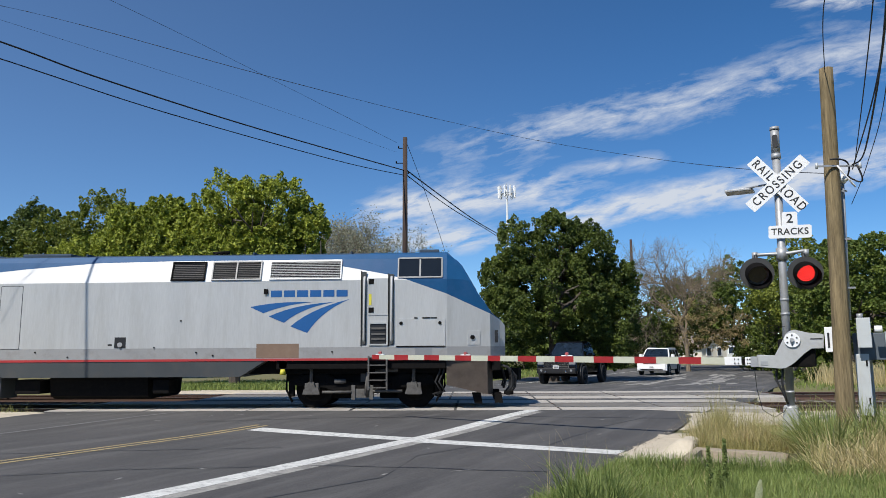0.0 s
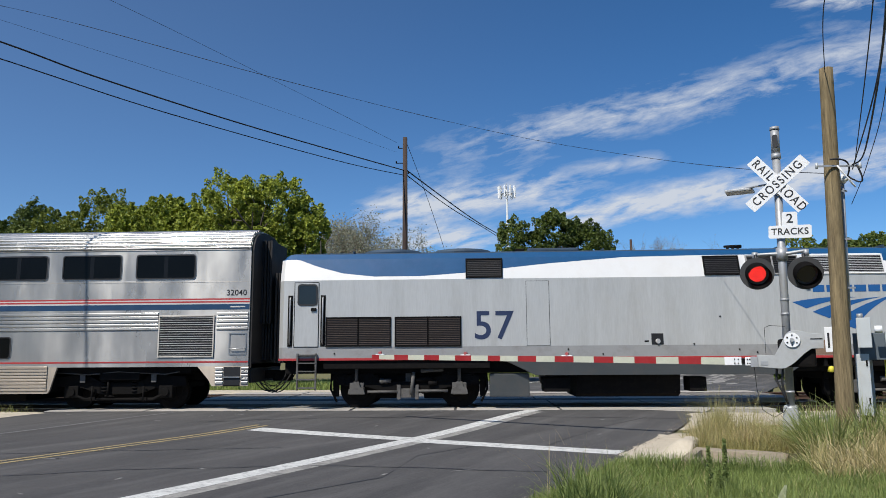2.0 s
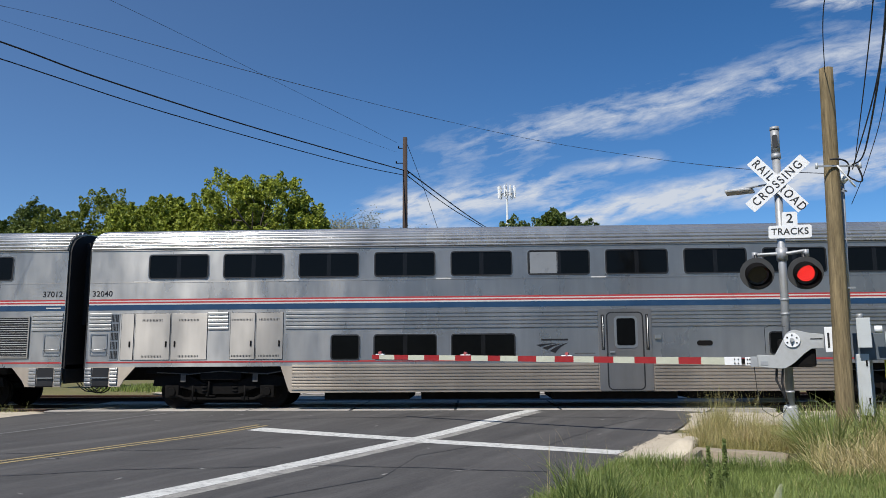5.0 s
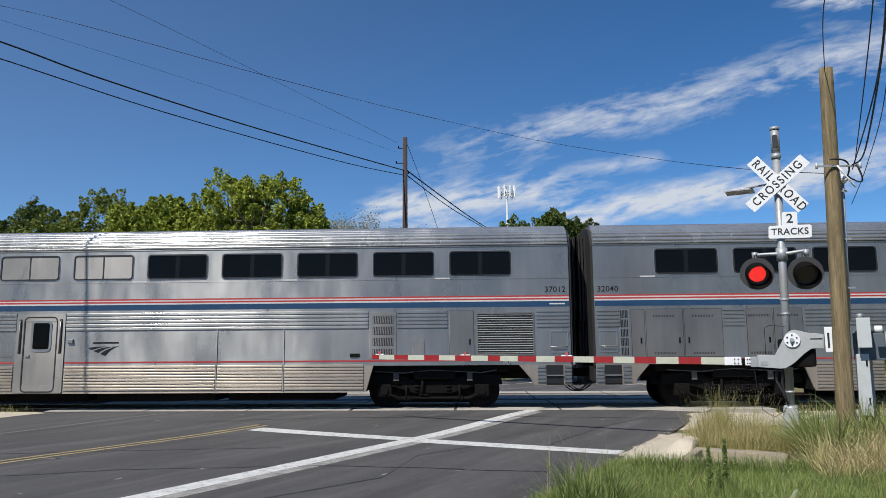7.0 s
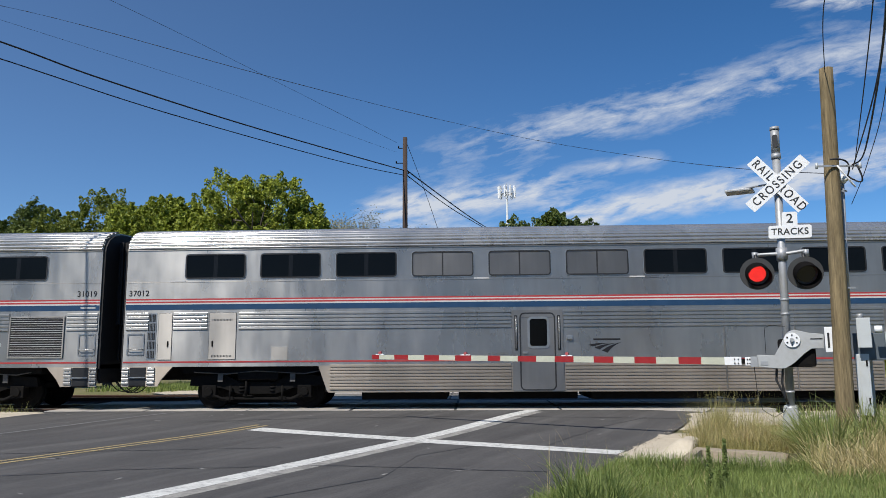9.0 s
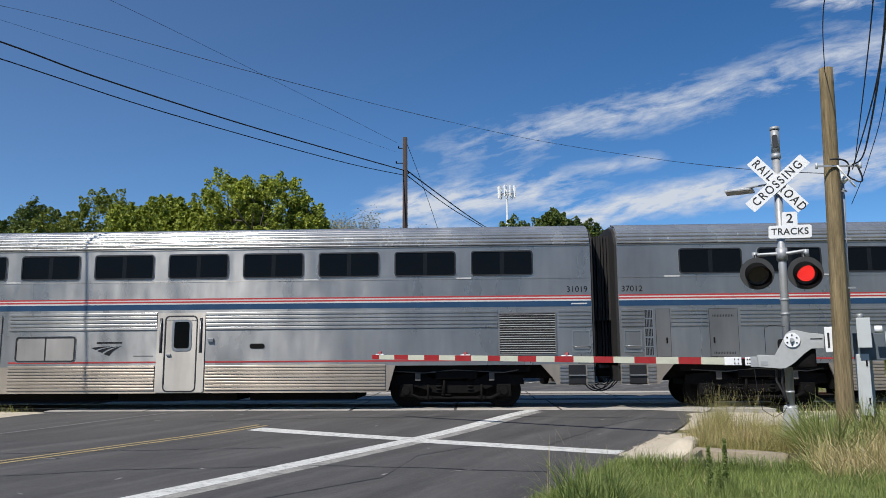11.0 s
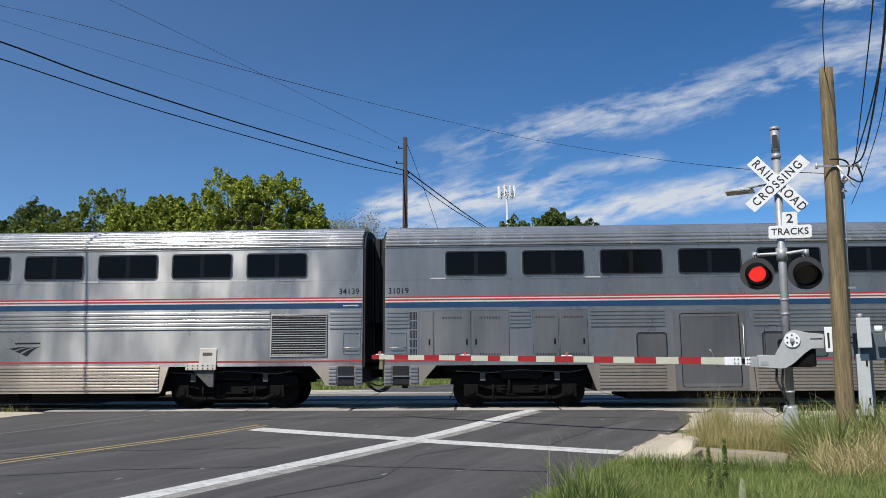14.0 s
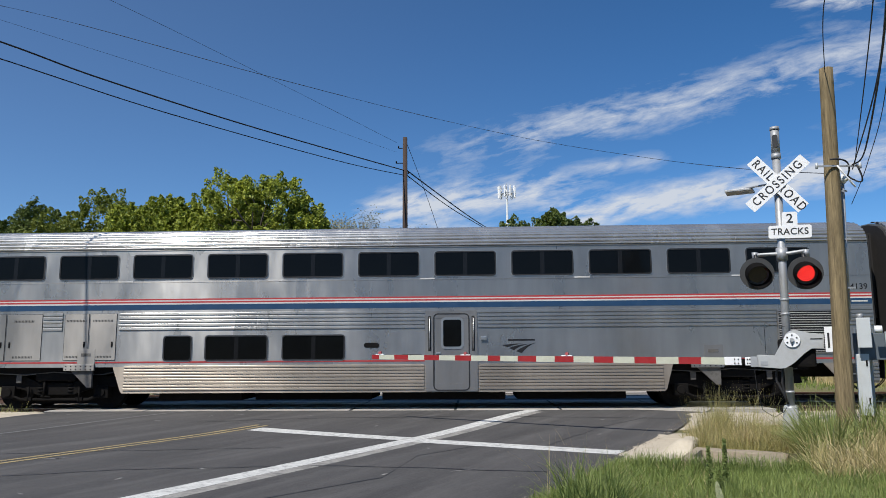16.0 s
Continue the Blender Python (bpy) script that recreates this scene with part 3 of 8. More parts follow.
def verge(name, label, corners, mat, lift, n=16, edge=0.12):
    """An uneven patch of ground surface inside four corners."""
    bm = bmesh.new()
    A, B, C, D = [Vector((*c, 0)) for c in corners]
    grid = []
    for i in range(n + 1):
        row = []
        for j in range(n + 1):
            u, v = i / n, j / n
            p = A.lerp(B, u).lerp(D.lerp(C, u), v)
            p += Vector((noise.noise((p.x * 1.1, p.y * 1.1, 5)), noise.noise((p.x * 1.1, p.y * 1.1, 9)), 0)) * edge * 2
            rim = min(u, 1 - u, v, 1 - v)
            z = max(ground_z(p.x, p.y), road_z(p.y) - 0.03) + lift * sstep(0, 0.25, rim) - 0.03 * (1 - sstep(0, 0.15, rim))
            row.append(bm.verts.new((p.x, p.y, z + 0.015 * noise.noise((p.x * 3, p.y * 3, 2)))))
        grid.append(row)
    for i in range(n):
        for j in range(n):
            bm.faces.new((grid[i][j], grid[i + 1][j], grid[i + 1][j + 1], grid[i][j + 1]))
    bmesh.ops.recalc_face_normals(bm, faces=bm.faces)
    return tagged(part(name, bm, mat, smooth=True), label, "verge", kind="structure")


verge("gravel_verge", "pale sandy gravel shoulder beside the rails", [tuple((U * 15.2 + V * -3.2).xy), (9.5, 15.5), (10.5, 18.6), (4.2, 18.9)], "gravel", 0.05)
verge("gravel_verge", "pale sandy gravel shoulder at the road edge", [(-19, 13.6), (-11.2, 16.6), (-10.0, 19.2), (-20, 18.9)], "gravel", 0.06)
verge("gravel_verge", "pale sandy gravel edge where road meets ballast", [tuple((U * 5.0 + V * -19.9).xy), tuple((U * 5.0 + V * -17.9).xy), tuple((U * 12.9 + V * -17.9).xy), tuple((U * 12.5 + V * -19.8).xy)], "gravel", 0.075, 24)
verge("gravel_verge", "pale sandy gravel strip beyond the tracks", [(-12, 28.2), (-2.5, 28.2), (-2.0, 29.8), (-14, 30.4)], "gravel", 0.05)


def height_patch(bm, x0, x1, y0, y1, nx, ny, top, skirt=0.25):
    """A solid patch with a height function on top and sides going down."""
    g = [[bm.verts.new((x0 + (x1 - x0) * i / nx, y0 + (y1 - y0) * j / ny, top(i / nx, j / ny))) for j in range(ny + 1)] for i in range(nx + 1)]
    for i in range(nx):
        for j in range(ny):
            bm.faces.new((g[i][j], g[i + 1][j], g[i + 1][j + 1], g[i][j + 1]))
    rim = [g[i][0] for i in range(nx + 1)] + [g[nx][j] for j in range(1, ny + 1)] + [g[i][ny] for i in range(nx - 1, -1, -1)] + [g[0][j] for j in range(ny - 1, 0, -1)]
    low = [bm.verts.new((v.co.x, v.co.y, v.co.z - skirt)) for v in rim]
    n = len(rim)
    for k in range(n):
        bm.faces.new((rim[k], low[k], low[(k + 1) % n], rim[(k + 1) % n]))
    bmesh.ops.recalc_face_normals(bm, faces=bm.faces)
    return bm


def storm_inlet():
    """Old concrete drain inlet beside the road: a thick lid with a sunken mouth, half grown over."""
    o = U * 11.16 + V * -1.44
    t = thing("concrete_slab", "weathered tan concrete drain slab half sunk in grass", "concrete slab", pose(o.x, o.y, 0, 0, 0, -26))

    def lid(u, v):
        x, y = u * 1.28 - 0.59, v * 1.30 - 0.65
        z = 0.03 - 0.02 * u + 0.008 * noise.noise((x * 5, y * 5, 0)) + 0.012 * noise.noise((x * 1.5, y * 1.5, 4))
        edge = min(u, 1 - u, v, 1 - v)
        z -= 0.022 * (1 - sstep(0, 0.035, edge)) ** 2
        mouth = sstep(-0.45, -0.42, x) * (1 - sstep(0.20 + 0.5 * y, 0.24 + 0.5 * y, x)) * sstep(-0.52, -0.49, y) * (1 - sstep(0.30, 0.33, y))
        return z - 0.17 * mouth
    part("slab", height_patch(bmesh.new(), -0.59, 0.69, -0.65, 0.65, 56, 52, lid, 0.3), "slab_concrete", t)
    # kerb nose: a rounded, chipped end of kerb
    def nose(u, v):
        end = sstep(0, 0.30, v) * (1 - sstep(0.72, 1.0, v))
        h = 0.20 * sstep(0.10, 0.75, u) * end - 0.03 * sstep(0.86, 1.0, u)
        return -0.10 + h + 0.02 * noise.noise((u * 3, v * 4, 1)) + 0.006 * noise.noise((u * 14, v * 18, 2))
    bm = height_patch(bmesh.new(), -0.42, 0.18, -0.62, 0.62, 28, 40, nose, 0.25)
    k = tagged(part("kerb", bm, "pale_concrete", smooth=True), "rounded pale concrete kerb end beside the drain slab", "kerb")
    p = U * 12.25 + V * -2.28
    k.matrix_world = pose(p.x, p.y, 0, 0, 0, -26)
    # gutter apron along the road edge
    def apron(u, v):
        a, c = 10.7 + 4.5 * v, -3.16 + 0.86 * u
        p = U * a + V * c
        return road_z(p.y) + 0.005 + 0.05 * u * u + 0.012 * noise.noise((a * 2, c * 4, 0)) - 0.03 * (1 - sstep(0, 0.06, u)) * (0.5 + noise.noise((a * 5, 0, 3))) - 0.04 * sstep(0.8, 1, v) - 0.06 * (1 - sstep(0, 0.15 + 0.2 * u, v))
    bm = height_patch(bmesh.new(), 0, 0.86, 0, 4.5, 16, 64, apron, 0.12)
    for v in bm.verts:
        v.co.x += 0.09 * noise.noise((v.co.y * 1.7, 0, 8)) * (1 - v.co.x / 0.86)
    ap = tagged(part("gutter", bm, "pale_concrete", smooth=True), "pale bleached concrete gutter at the road edge", "gutter", kind="structure")
    p = U * 10.7 + V * -3.16
    ap.matrix_world = pose(p.x, p.y, 0, 0, 0, -26)


storm_inlet()
# crumbled road edge: loose stones where asphalt, gutter and grass meet
spots = []
for _ in range(900):
    a = random.uniform(6.5, 17.5)
    p = U * a + V * (-3.10 + random.gauss(0, 0.07) + 0.1 * noise.noise((a * 1.3, 0, 6)))
    spots.append((p.x, p.y, road_z(p.y) + 0.008))
stones("edge_stones", "crumbled asphalt and gravel along the road edge", spots, "ballast", 0.003, 0.010)
spots = []
for _ in range(400):
    p = U * random.uniform(10.2, 15.5) + V * random.uniform(-3.1, -2.4)
    spots.append((p.x, p.y, road_z(p.y) + 0.022))
stones("edge_gravel", "pale loose gravel on the gutter", spots, "gravel", 0.003, 0.010)


# ---- train ----
SIDE = 1.55
PITCH = 25.91


def flat_text(name, body, size, mat, parent, m, align="CENTER", width=1.0, depth=0.002, spacing=1.05):
    cu = bpy.data.curves.new(name, "FONT")
    cu.body, cu.size, cu.align_x, cu.align_y, cu.extrude = body, size, align, "CENTER", depth
    cu.space_character, cu.offset = spacing, size * 0.008
    cu.materials.append(M[mat])
    ob = new(name, cu)
    ob.parent = parent
    ob.matrix_local = m @ Matrix.Diagonal((width, 1, 1, 1))
    return ob


def facing(x, y, z):
    """Stands upright and faces -y."""
    return pose(x, y, z, 90, 0, 0)


def plate(x0, x1, z0, z1, proud, bevel=0.004, back=0.02, side=SIDE):
    return box_bm(x0, x1, -side - proud, -side + back, z0, z1, bevel=bevel)


def rr_plate(bm, x0, x1, z0, z1, r, y_out, y_in):
    return prism(bm, round_rect(x0, x1, z0, z1, r), y_out, y_in)


def ring(bm, x0, x1, z0, z1, r, w, y_out, y_in):
    """A rounded frame of width w, from y_out (near) to y_in."""
    a, b = round_rect(x0, x1, z0, z1, r, 3), round_rect(x0 + w, x1 - w, z0 + w, z1 - w, max(0.01, r - w), 3)
    n = len(a)
    va = [[bm.verts.new((x, y, z)) for x, z in o] for o, y in ((a, y_in), (a, y_out), (b, y_out), (b, y_in))]
    for k in range(3):
        for i in range(n):
            bm.faces.new((va[k][i], va[k][(i + 1) % n], va[k + 1][(i + 1) % n], va[k + 1][i]))
    bmesh.ops.recalc_face_normals(bm, faces=bm.faces)
    return bm


def flutes(bm, x0, x1, z0, z1, n, proud=0.024, side=SIDE):
    """A band of n horizontal round ribs with narrow valleys, lying on the car side."""
    prof = []
    for i in range(n):
        a, h = z0 + (z1 - z0) * i / n, (z1 - z0) / n
        for f, d in ((0.0, 0.0), (0.12, 0.0), (0.20, 0.9), (0.30, 1.0), (0.80, 1.0), (0.88, 0.85), (0.94, 0.0)):
            prof.append((-side - 0.003 - proud * d, a + h * f))
    prof.append((-side - 0.003, z1))
    rows = [[bm.verts.new((x, y, z)) for y, z in prof] for x in (x0, x1)]
    for i in range(len(prof) - 1):
        bm.faces.new((rows[0][i], rows[1][i], rows[1][i + 1], rows[0][i + 1])).smooth = False
    for r, flip in ((rows[0], 1), (rows[1], 0)):
        back = [bm.verts.new((r[0].co.x, -side + 0.01, z)) for z in (z1, z0)]
        f = bm.faces.new((r + back)[:: -1 if flip else 1])
    bmesh.ops.recalc_face_normals(bm, faces=bm.faces)
    return bm


# outlines of the sweeping three-band emblem, as fractions of its width and height
def emblem(name, x0, x1, z0, z1, mat, parent, y, label=""):
    W, H = x1 - x0, z1 - z0

    def arc(p, c, q, n=7):
        return [((1 - t) ** 2 * p[0] + 2 * t * (1 - t) * c[0] + t * t * q[0], (1 - t) ** 2 * p[1] + 2 * t * (1 - t) * c[1] + t * t * q[1]) for t in [i / n for i in range(n + 1)]]

    bands = (
        arc((0.0, 0.79), (0.30, 0.97), (0.62, 0.92)) + arc((0.62, 0.92), (0.36, 0.86), (0.135, 0.60)),
        arc((0.19, 0.50), (0.45, 0.86), (0.85, 0.92)) + arc((0.85, 0.92), (0.52, 0.76), (0.345, 0.31)),
        arc((0.41, 0.20), (0.62, 0.74), (1.0, 1.0)) + arc((1.0, 1.0), (0.72, 0.66), (0.58, 0.0)),
    )
    for o in bands:
        bm = bmesh.new()
        prism(bm, [(x0 + a * W, z0 + b * H) for a, b in o], y, y + 0.006)
        part(name, bm, mat, parent, label)


def wheelset(parent, x, r):
    bm = bmesh.new()
    for s in (-1, 1):
        y = s * 0.7525
        tube(bm, (0, y - 0.07, 0), (0, y + 0.07, 0), r, n=28)
        tube(bm, (0, y - s * 0.075, 0), (0, y - s * 0.105, 0), r + 0.027, n=28)
        tube(bm, (0, y + s * 0.05, 0), (0, y + s * 0.085, 0), r * 0.72, r * 0.62, n=20)
        for k in range(6):
            a = k * math.pi / 3
            tube(bm, (0.22 * math.cos(a), y + s * 0.08, 0.22 * math.sin(a)), (0.22 * math.cos(a), y + s * 0.095, 0.22 * math.sin(a)), 0.03, n=6)
    tube(bm, (0, -1.0, 0), (0, 1.0, 0), 0.09, n=12)
    return part("wheelset", bm, "dark", parent, "dark steel wheelset", m=pose(x, 0, r))


def bogie(car_body, xa, xb, r, loco):
    """Side frames, boxes, springs and rods of one bogie."""
    xm = (xa + xb) / 2
    bm = box_bm(xm - 0.3, xm + 0.3, -1.05, 1.05, 0.62, 0.86, bevel=0.03)
    box(bm, xa - 0.4, xb + 0.4, -0.55, 0.55, 0.55, 0.7)
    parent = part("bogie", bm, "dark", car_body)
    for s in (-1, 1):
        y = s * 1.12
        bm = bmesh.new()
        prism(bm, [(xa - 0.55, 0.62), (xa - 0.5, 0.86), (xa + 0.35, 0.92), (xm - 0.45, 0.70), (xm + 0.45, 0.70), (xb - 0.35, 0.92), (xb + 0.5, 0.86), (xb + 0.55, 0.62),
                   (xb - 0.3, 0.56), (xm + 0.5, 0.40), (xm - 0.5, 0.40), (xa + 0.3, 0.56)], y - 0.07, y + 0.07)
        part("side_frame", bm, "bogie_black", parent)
        for x in (xa, xb):
            bm = bmesh.new()
            box(bm, x - 0.19, x + 0.19, y - 0.13, y + 0.13, r - 0.15, r + 0.17, bevel=0.03)
            tube(bm, (x, y + s * 0.12, r), (x, y + s * 0.17, r), 0.12, 0.10, n=14)
            part("axle_box", bm, "truck_grey" if loco else "bogie_black", parent)
            if loco:
                bm = bmesh.new()
                prism(bm, [(x - 0.23, r - 0.13), (x + 0.23, r - 0.13), (x + 0.20, r + 0.0), (x + 0.10, r + 0.06), (x + 0.07, r + 0.2), (x - 0.07, r + 0.2), (x - 0.10, r + 0.06), (x - 0.20, r + 0.0)], y + s * 0.12, y + s * 0.19)
                tube(bm, (x, y + s * 0.16, r + 0.2), (x, y + s * 0.16, r + 0.62), 0.045, n=10)
                part("damper", bm, "truck_grey", parent)
        if loco:
            bm = bmesh.new()
            box(bm, xm - 0.28, xm + 0.28, y + s * 0.04 - 0.1, y + s * 0.04 + 0.14, 0.28, 0.52, bevel=0.02)
            box(bm, xm - 0.07, xm + 0.07, y - 0.02, y + s * 0.2 if s > 0 else y + 0.02, 0.5, 0.95, bevel=0.01)
            tube(bm, (xm + 0.1, y + s * 0.2, 0.35), (xm + 0.16, y + s * 0.2, 0.95), 0.05, n=10)
            for k in (-0.24, 0.24):
                box(bm, xm + k - 0.05, xm + k + 0.05, y + s * 0.14 - 0.03, y + s * 0.14 + 0.03, 0.24, 0.62, bevel=0.008)
            part("brake_unit", bm, "truck_grey", parent)
            for a, b, r_ in (((xa + 0.3, 0.44), (xm - 0.28, 0.44), 0.035), ((xm + 0.28, 0.46), (xb - 0.3, 0.46), 0.035), ((xm + 0.35, 0.98), (xm + 0.95, 1.02), 0.05)):
                part("rod", tube(bmesh.new(), (a[0], y + s * 0.16, a[1]), (b[0], y + s * 0.16, b[1]), r_, n=8), "truck_grey", parent, "grey steel traction rod")
        else:
            for k in (-0.42, 0.42):
                bm = bmesh.new()
                for j in range(5):
                    tube(bm, (xm + k, y, 0.46 + j * 0.09), (xm + k, y, 0.51 + j * 0.09), 0.11, n=12)
                part("spring", bm, "dark", parent)
            bm = bmesh.new()
            box(bm, xm - 0.06, xm + 0.06, y + s * 0.14 - 0.02, y + s * 0.14 + 0.02, 0.78, 0.98, bevel=0.01)
            part("plate", bm, "truck_grey", parent)
            bm = bmesh.new()
            tube(bm, (xm - 0.28, y + s * 0.13, 0.35), (xm - 0.28, y + s * 0.13, 0.75), 0.035, n=8)
            tube(bm, (xm - 0.36, y + s * 0.13, 0.36), (xm - 0.1, y + s * 0.13, 0.34), 0.025, n=8)
            part("brake_rigging", bm, "bogie_black", parent)
            for k in (-0.98, 0.98):
                part("bracket_plate", box_bm(xm + k - 0.07, xm + k + 0.07, y + s * 0.16 - 0.015, y + s * 0.16 + 0.015, 0.72, 0.99, bevel=0.008), "truck_grey", parent)
                bm = bmesh.new()
                tube(bm, (xm + k * 0.72, y + s * 0.15, 0.20), (xm + k * 0.72, y + s * 0.15, 0.62), 0.03, n=8)
                box(bm, xm + k * 0.72 - 0.10, xm + k * 0.72 + 0.10, y + s * 0.15 - 0.02, y + s * 0.15 + 0.02, 0.24, 0.33, bevel=0.01)
                part("brake_hanger", bm, "bogie_black", parent)
            part("equaliser_beam", pipe(bmesh.new(), [(xa, y + s * 0.1, 0.42), (xa + 0.35, y + s * 0.1, 0.27), (xb - 0.35, y + s * 0.1, 0.27), (xb, y + s * 0.1, 0.42)], 0.045, 8), "bogie_black", parent)
            part("air_pipe", pipe(bmesh.new(), [(xa - 0.4, y + s * 0.18, 0.98), (xa + 0.5, y + s * 0.18, 0.93), (xm, y + s * 0.18, 1.0), (xb, y + s * 0.18, 0.93), (xb + 0.4, y + s * 0.18, 1.0)], 0.018, 6), "truck_grey", parent)
    if loco:                                         # motors, springs, sand pipes and brake gear between the frames
        for x, sx in ((xa, 1), (xb, -1)):
            bm = box_bm(x + sx * 0.35 if sx > 0 else x - 1.0, x + 1.0 if sx > 0 else x - 0.35, -0.6, 0.6, 0.22, 0.75, bevel=0.08)
            part("traction_motor", bm, "dark", parent)
            for s in (-1, 1):
                for xs in (x + sx * 0.36, x - sx * 0.32):
                    bm = bmesh.new()
                    for k in range(6):
                        tube(bm, (xs, s * 1.1, 0.66 + k * 0.055), (xs, s * 1.1, 0.69 + k * 0.055), 0.1, n=12)
                    part("spring", bm, "dark", parent)
                part("sand_pipe", pipe(bmesh.new(), [(x - sx * 0.72, s * 1.0, 1.0), (x - sx * 0.74, s * 1.0, 0.5), (x - sx * 0.58, s * 0.95, 0.16)], 0.03, 7), "dark", parent)
                part("brake_shoe", box_bm(x - sx * 0.62 - 0.07, x - sx * 0.62 + 0.07, s * 0.85 - 0.1, s * 0.85 + 0.1, 0.3, 0.8, bevel=0.02), "dark", parent)
        part("bolster", box_bm(xa - 0.75, xb + 0.75, -1.0, 1.0, 0.72, 1.0, bevel=0.03), "dark", parent)
        for k, (dx, z, w) in enumerate(((-0.75, 0.72, 0.3), (0.55, 0.66, 0.22), (0.15, 0.76, 0.5))):
            part("brake_cylinder", tube(bmesh.new(), (xm + dx, -1.22, z), (xm + dx + w, -1.22, z), 0.07, 0.055, n=12), "dark" if k else "truck_grey", parent)
    if not loco:
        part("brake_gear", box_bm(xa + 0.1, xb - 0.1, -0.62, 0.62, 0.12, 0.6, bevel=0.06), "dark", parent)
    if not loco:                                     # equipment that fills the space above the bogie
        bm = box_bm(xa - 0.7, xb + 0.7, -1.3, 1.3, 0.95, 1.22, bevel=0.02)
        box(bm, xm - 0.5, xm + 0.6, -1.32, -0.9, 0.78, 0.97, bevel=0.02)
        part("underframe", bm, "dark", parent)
    return parent


WHEELS = []          # (wheelset, radius) of every axle, for the turning


def louvre(parent, x0, x1, z0, z1, n, frame_mat, slat_mat, divide=False, tilt=0.5, side=SIDE, yoff=0.0, lean=0.0):
    """A framed louvre: dark back, n slats, frame."""
    w = 0.035
    mm = Matrix.Translation((0, -side - yoff, z0)) @ Matrix.Rotation(lean, 4, "X")
    h = z1 - z0
    hold = part("louvre", box_bm(x0 + w * 0.5, x1 - w * 0.5, -0.006, 0.02, 0.01, h - 0.01), "black", parent, m=mm)
    bm = bmesh.new()
    for a in ((x0, x1, 0, w), (x0, x1, h - w, h)):
        box(bm, a[0], a[1], -0.035, 0.01, a[2], a[3])
    for a in ((x0, x0 + w), (x1 - w, x1)):
        box(bm, a[0], a[1], -0.0345, 0.01, w, h - w)
    if divide:
        box(bm, (x0 + x1) / 2 - 0.02, (x0 + x1) / 2 + 0.02, -0.034, 0.01, w, h - w)
    part("frame", bm, frame_mat, hold)
    bm = bmesh.new()
    for i in range(n):
        z = w + (h - 2 * w) * (i + 0.3) / n
        d = (h - 2 * w) / n
        prism(bm, [(-0.028, z), (-0.030, z + 0.006), (-0.008, z + d * tilt), (-0.006, z + d * tilt - 0.006)], x0 + w, x1 - w, axis="x")
    part("slats", bm, slat_mat, hold)
    return hold


def ladder(parent, x0, x1, z0, z1, n, mat, y=-SIDE - 0.06):
    for x in (x0, x1):
        part("ladder_stile", box_bm(x - 0.022, x + 0.022, y - 0.03, y + 0.03, z0, z1, bevel=0.006), mat, parent)
    for i in range(n):
        z = z0 + 0.06 + (z1 - z0 - 0.1) * i / (n - 1)
        part("rung", box_bm(x0, x1, y - 0.045, y + 0.13, z - 0.014, z + 0.014, bevel=0.004), mat, parent)


def grab(parent, pts, r, mat, label=""):
    part("handrail", pipe(bmesh.new(), pts, r, 8), mat, parent, label)


def hoses(parent, x, y=-0.55, z=1.0, reach=0.55):
    """Slack air and power hoses drooping at a car end."""
    for dy, drop, r in ((0.0, 0.56, 0.015), (0.22, 0.44, 0.013), (0.45, 0.62, 0.016)):
        bm = bmesh.new()
        pipe(bm, [(x - reach + 2 * reach * k / 10, y + dy, z - drop * (1 - (2 * k / 10 - 1) ** 2)) for k in range(11)], r, 7)
        part("hose", bm, "rubber", parent)


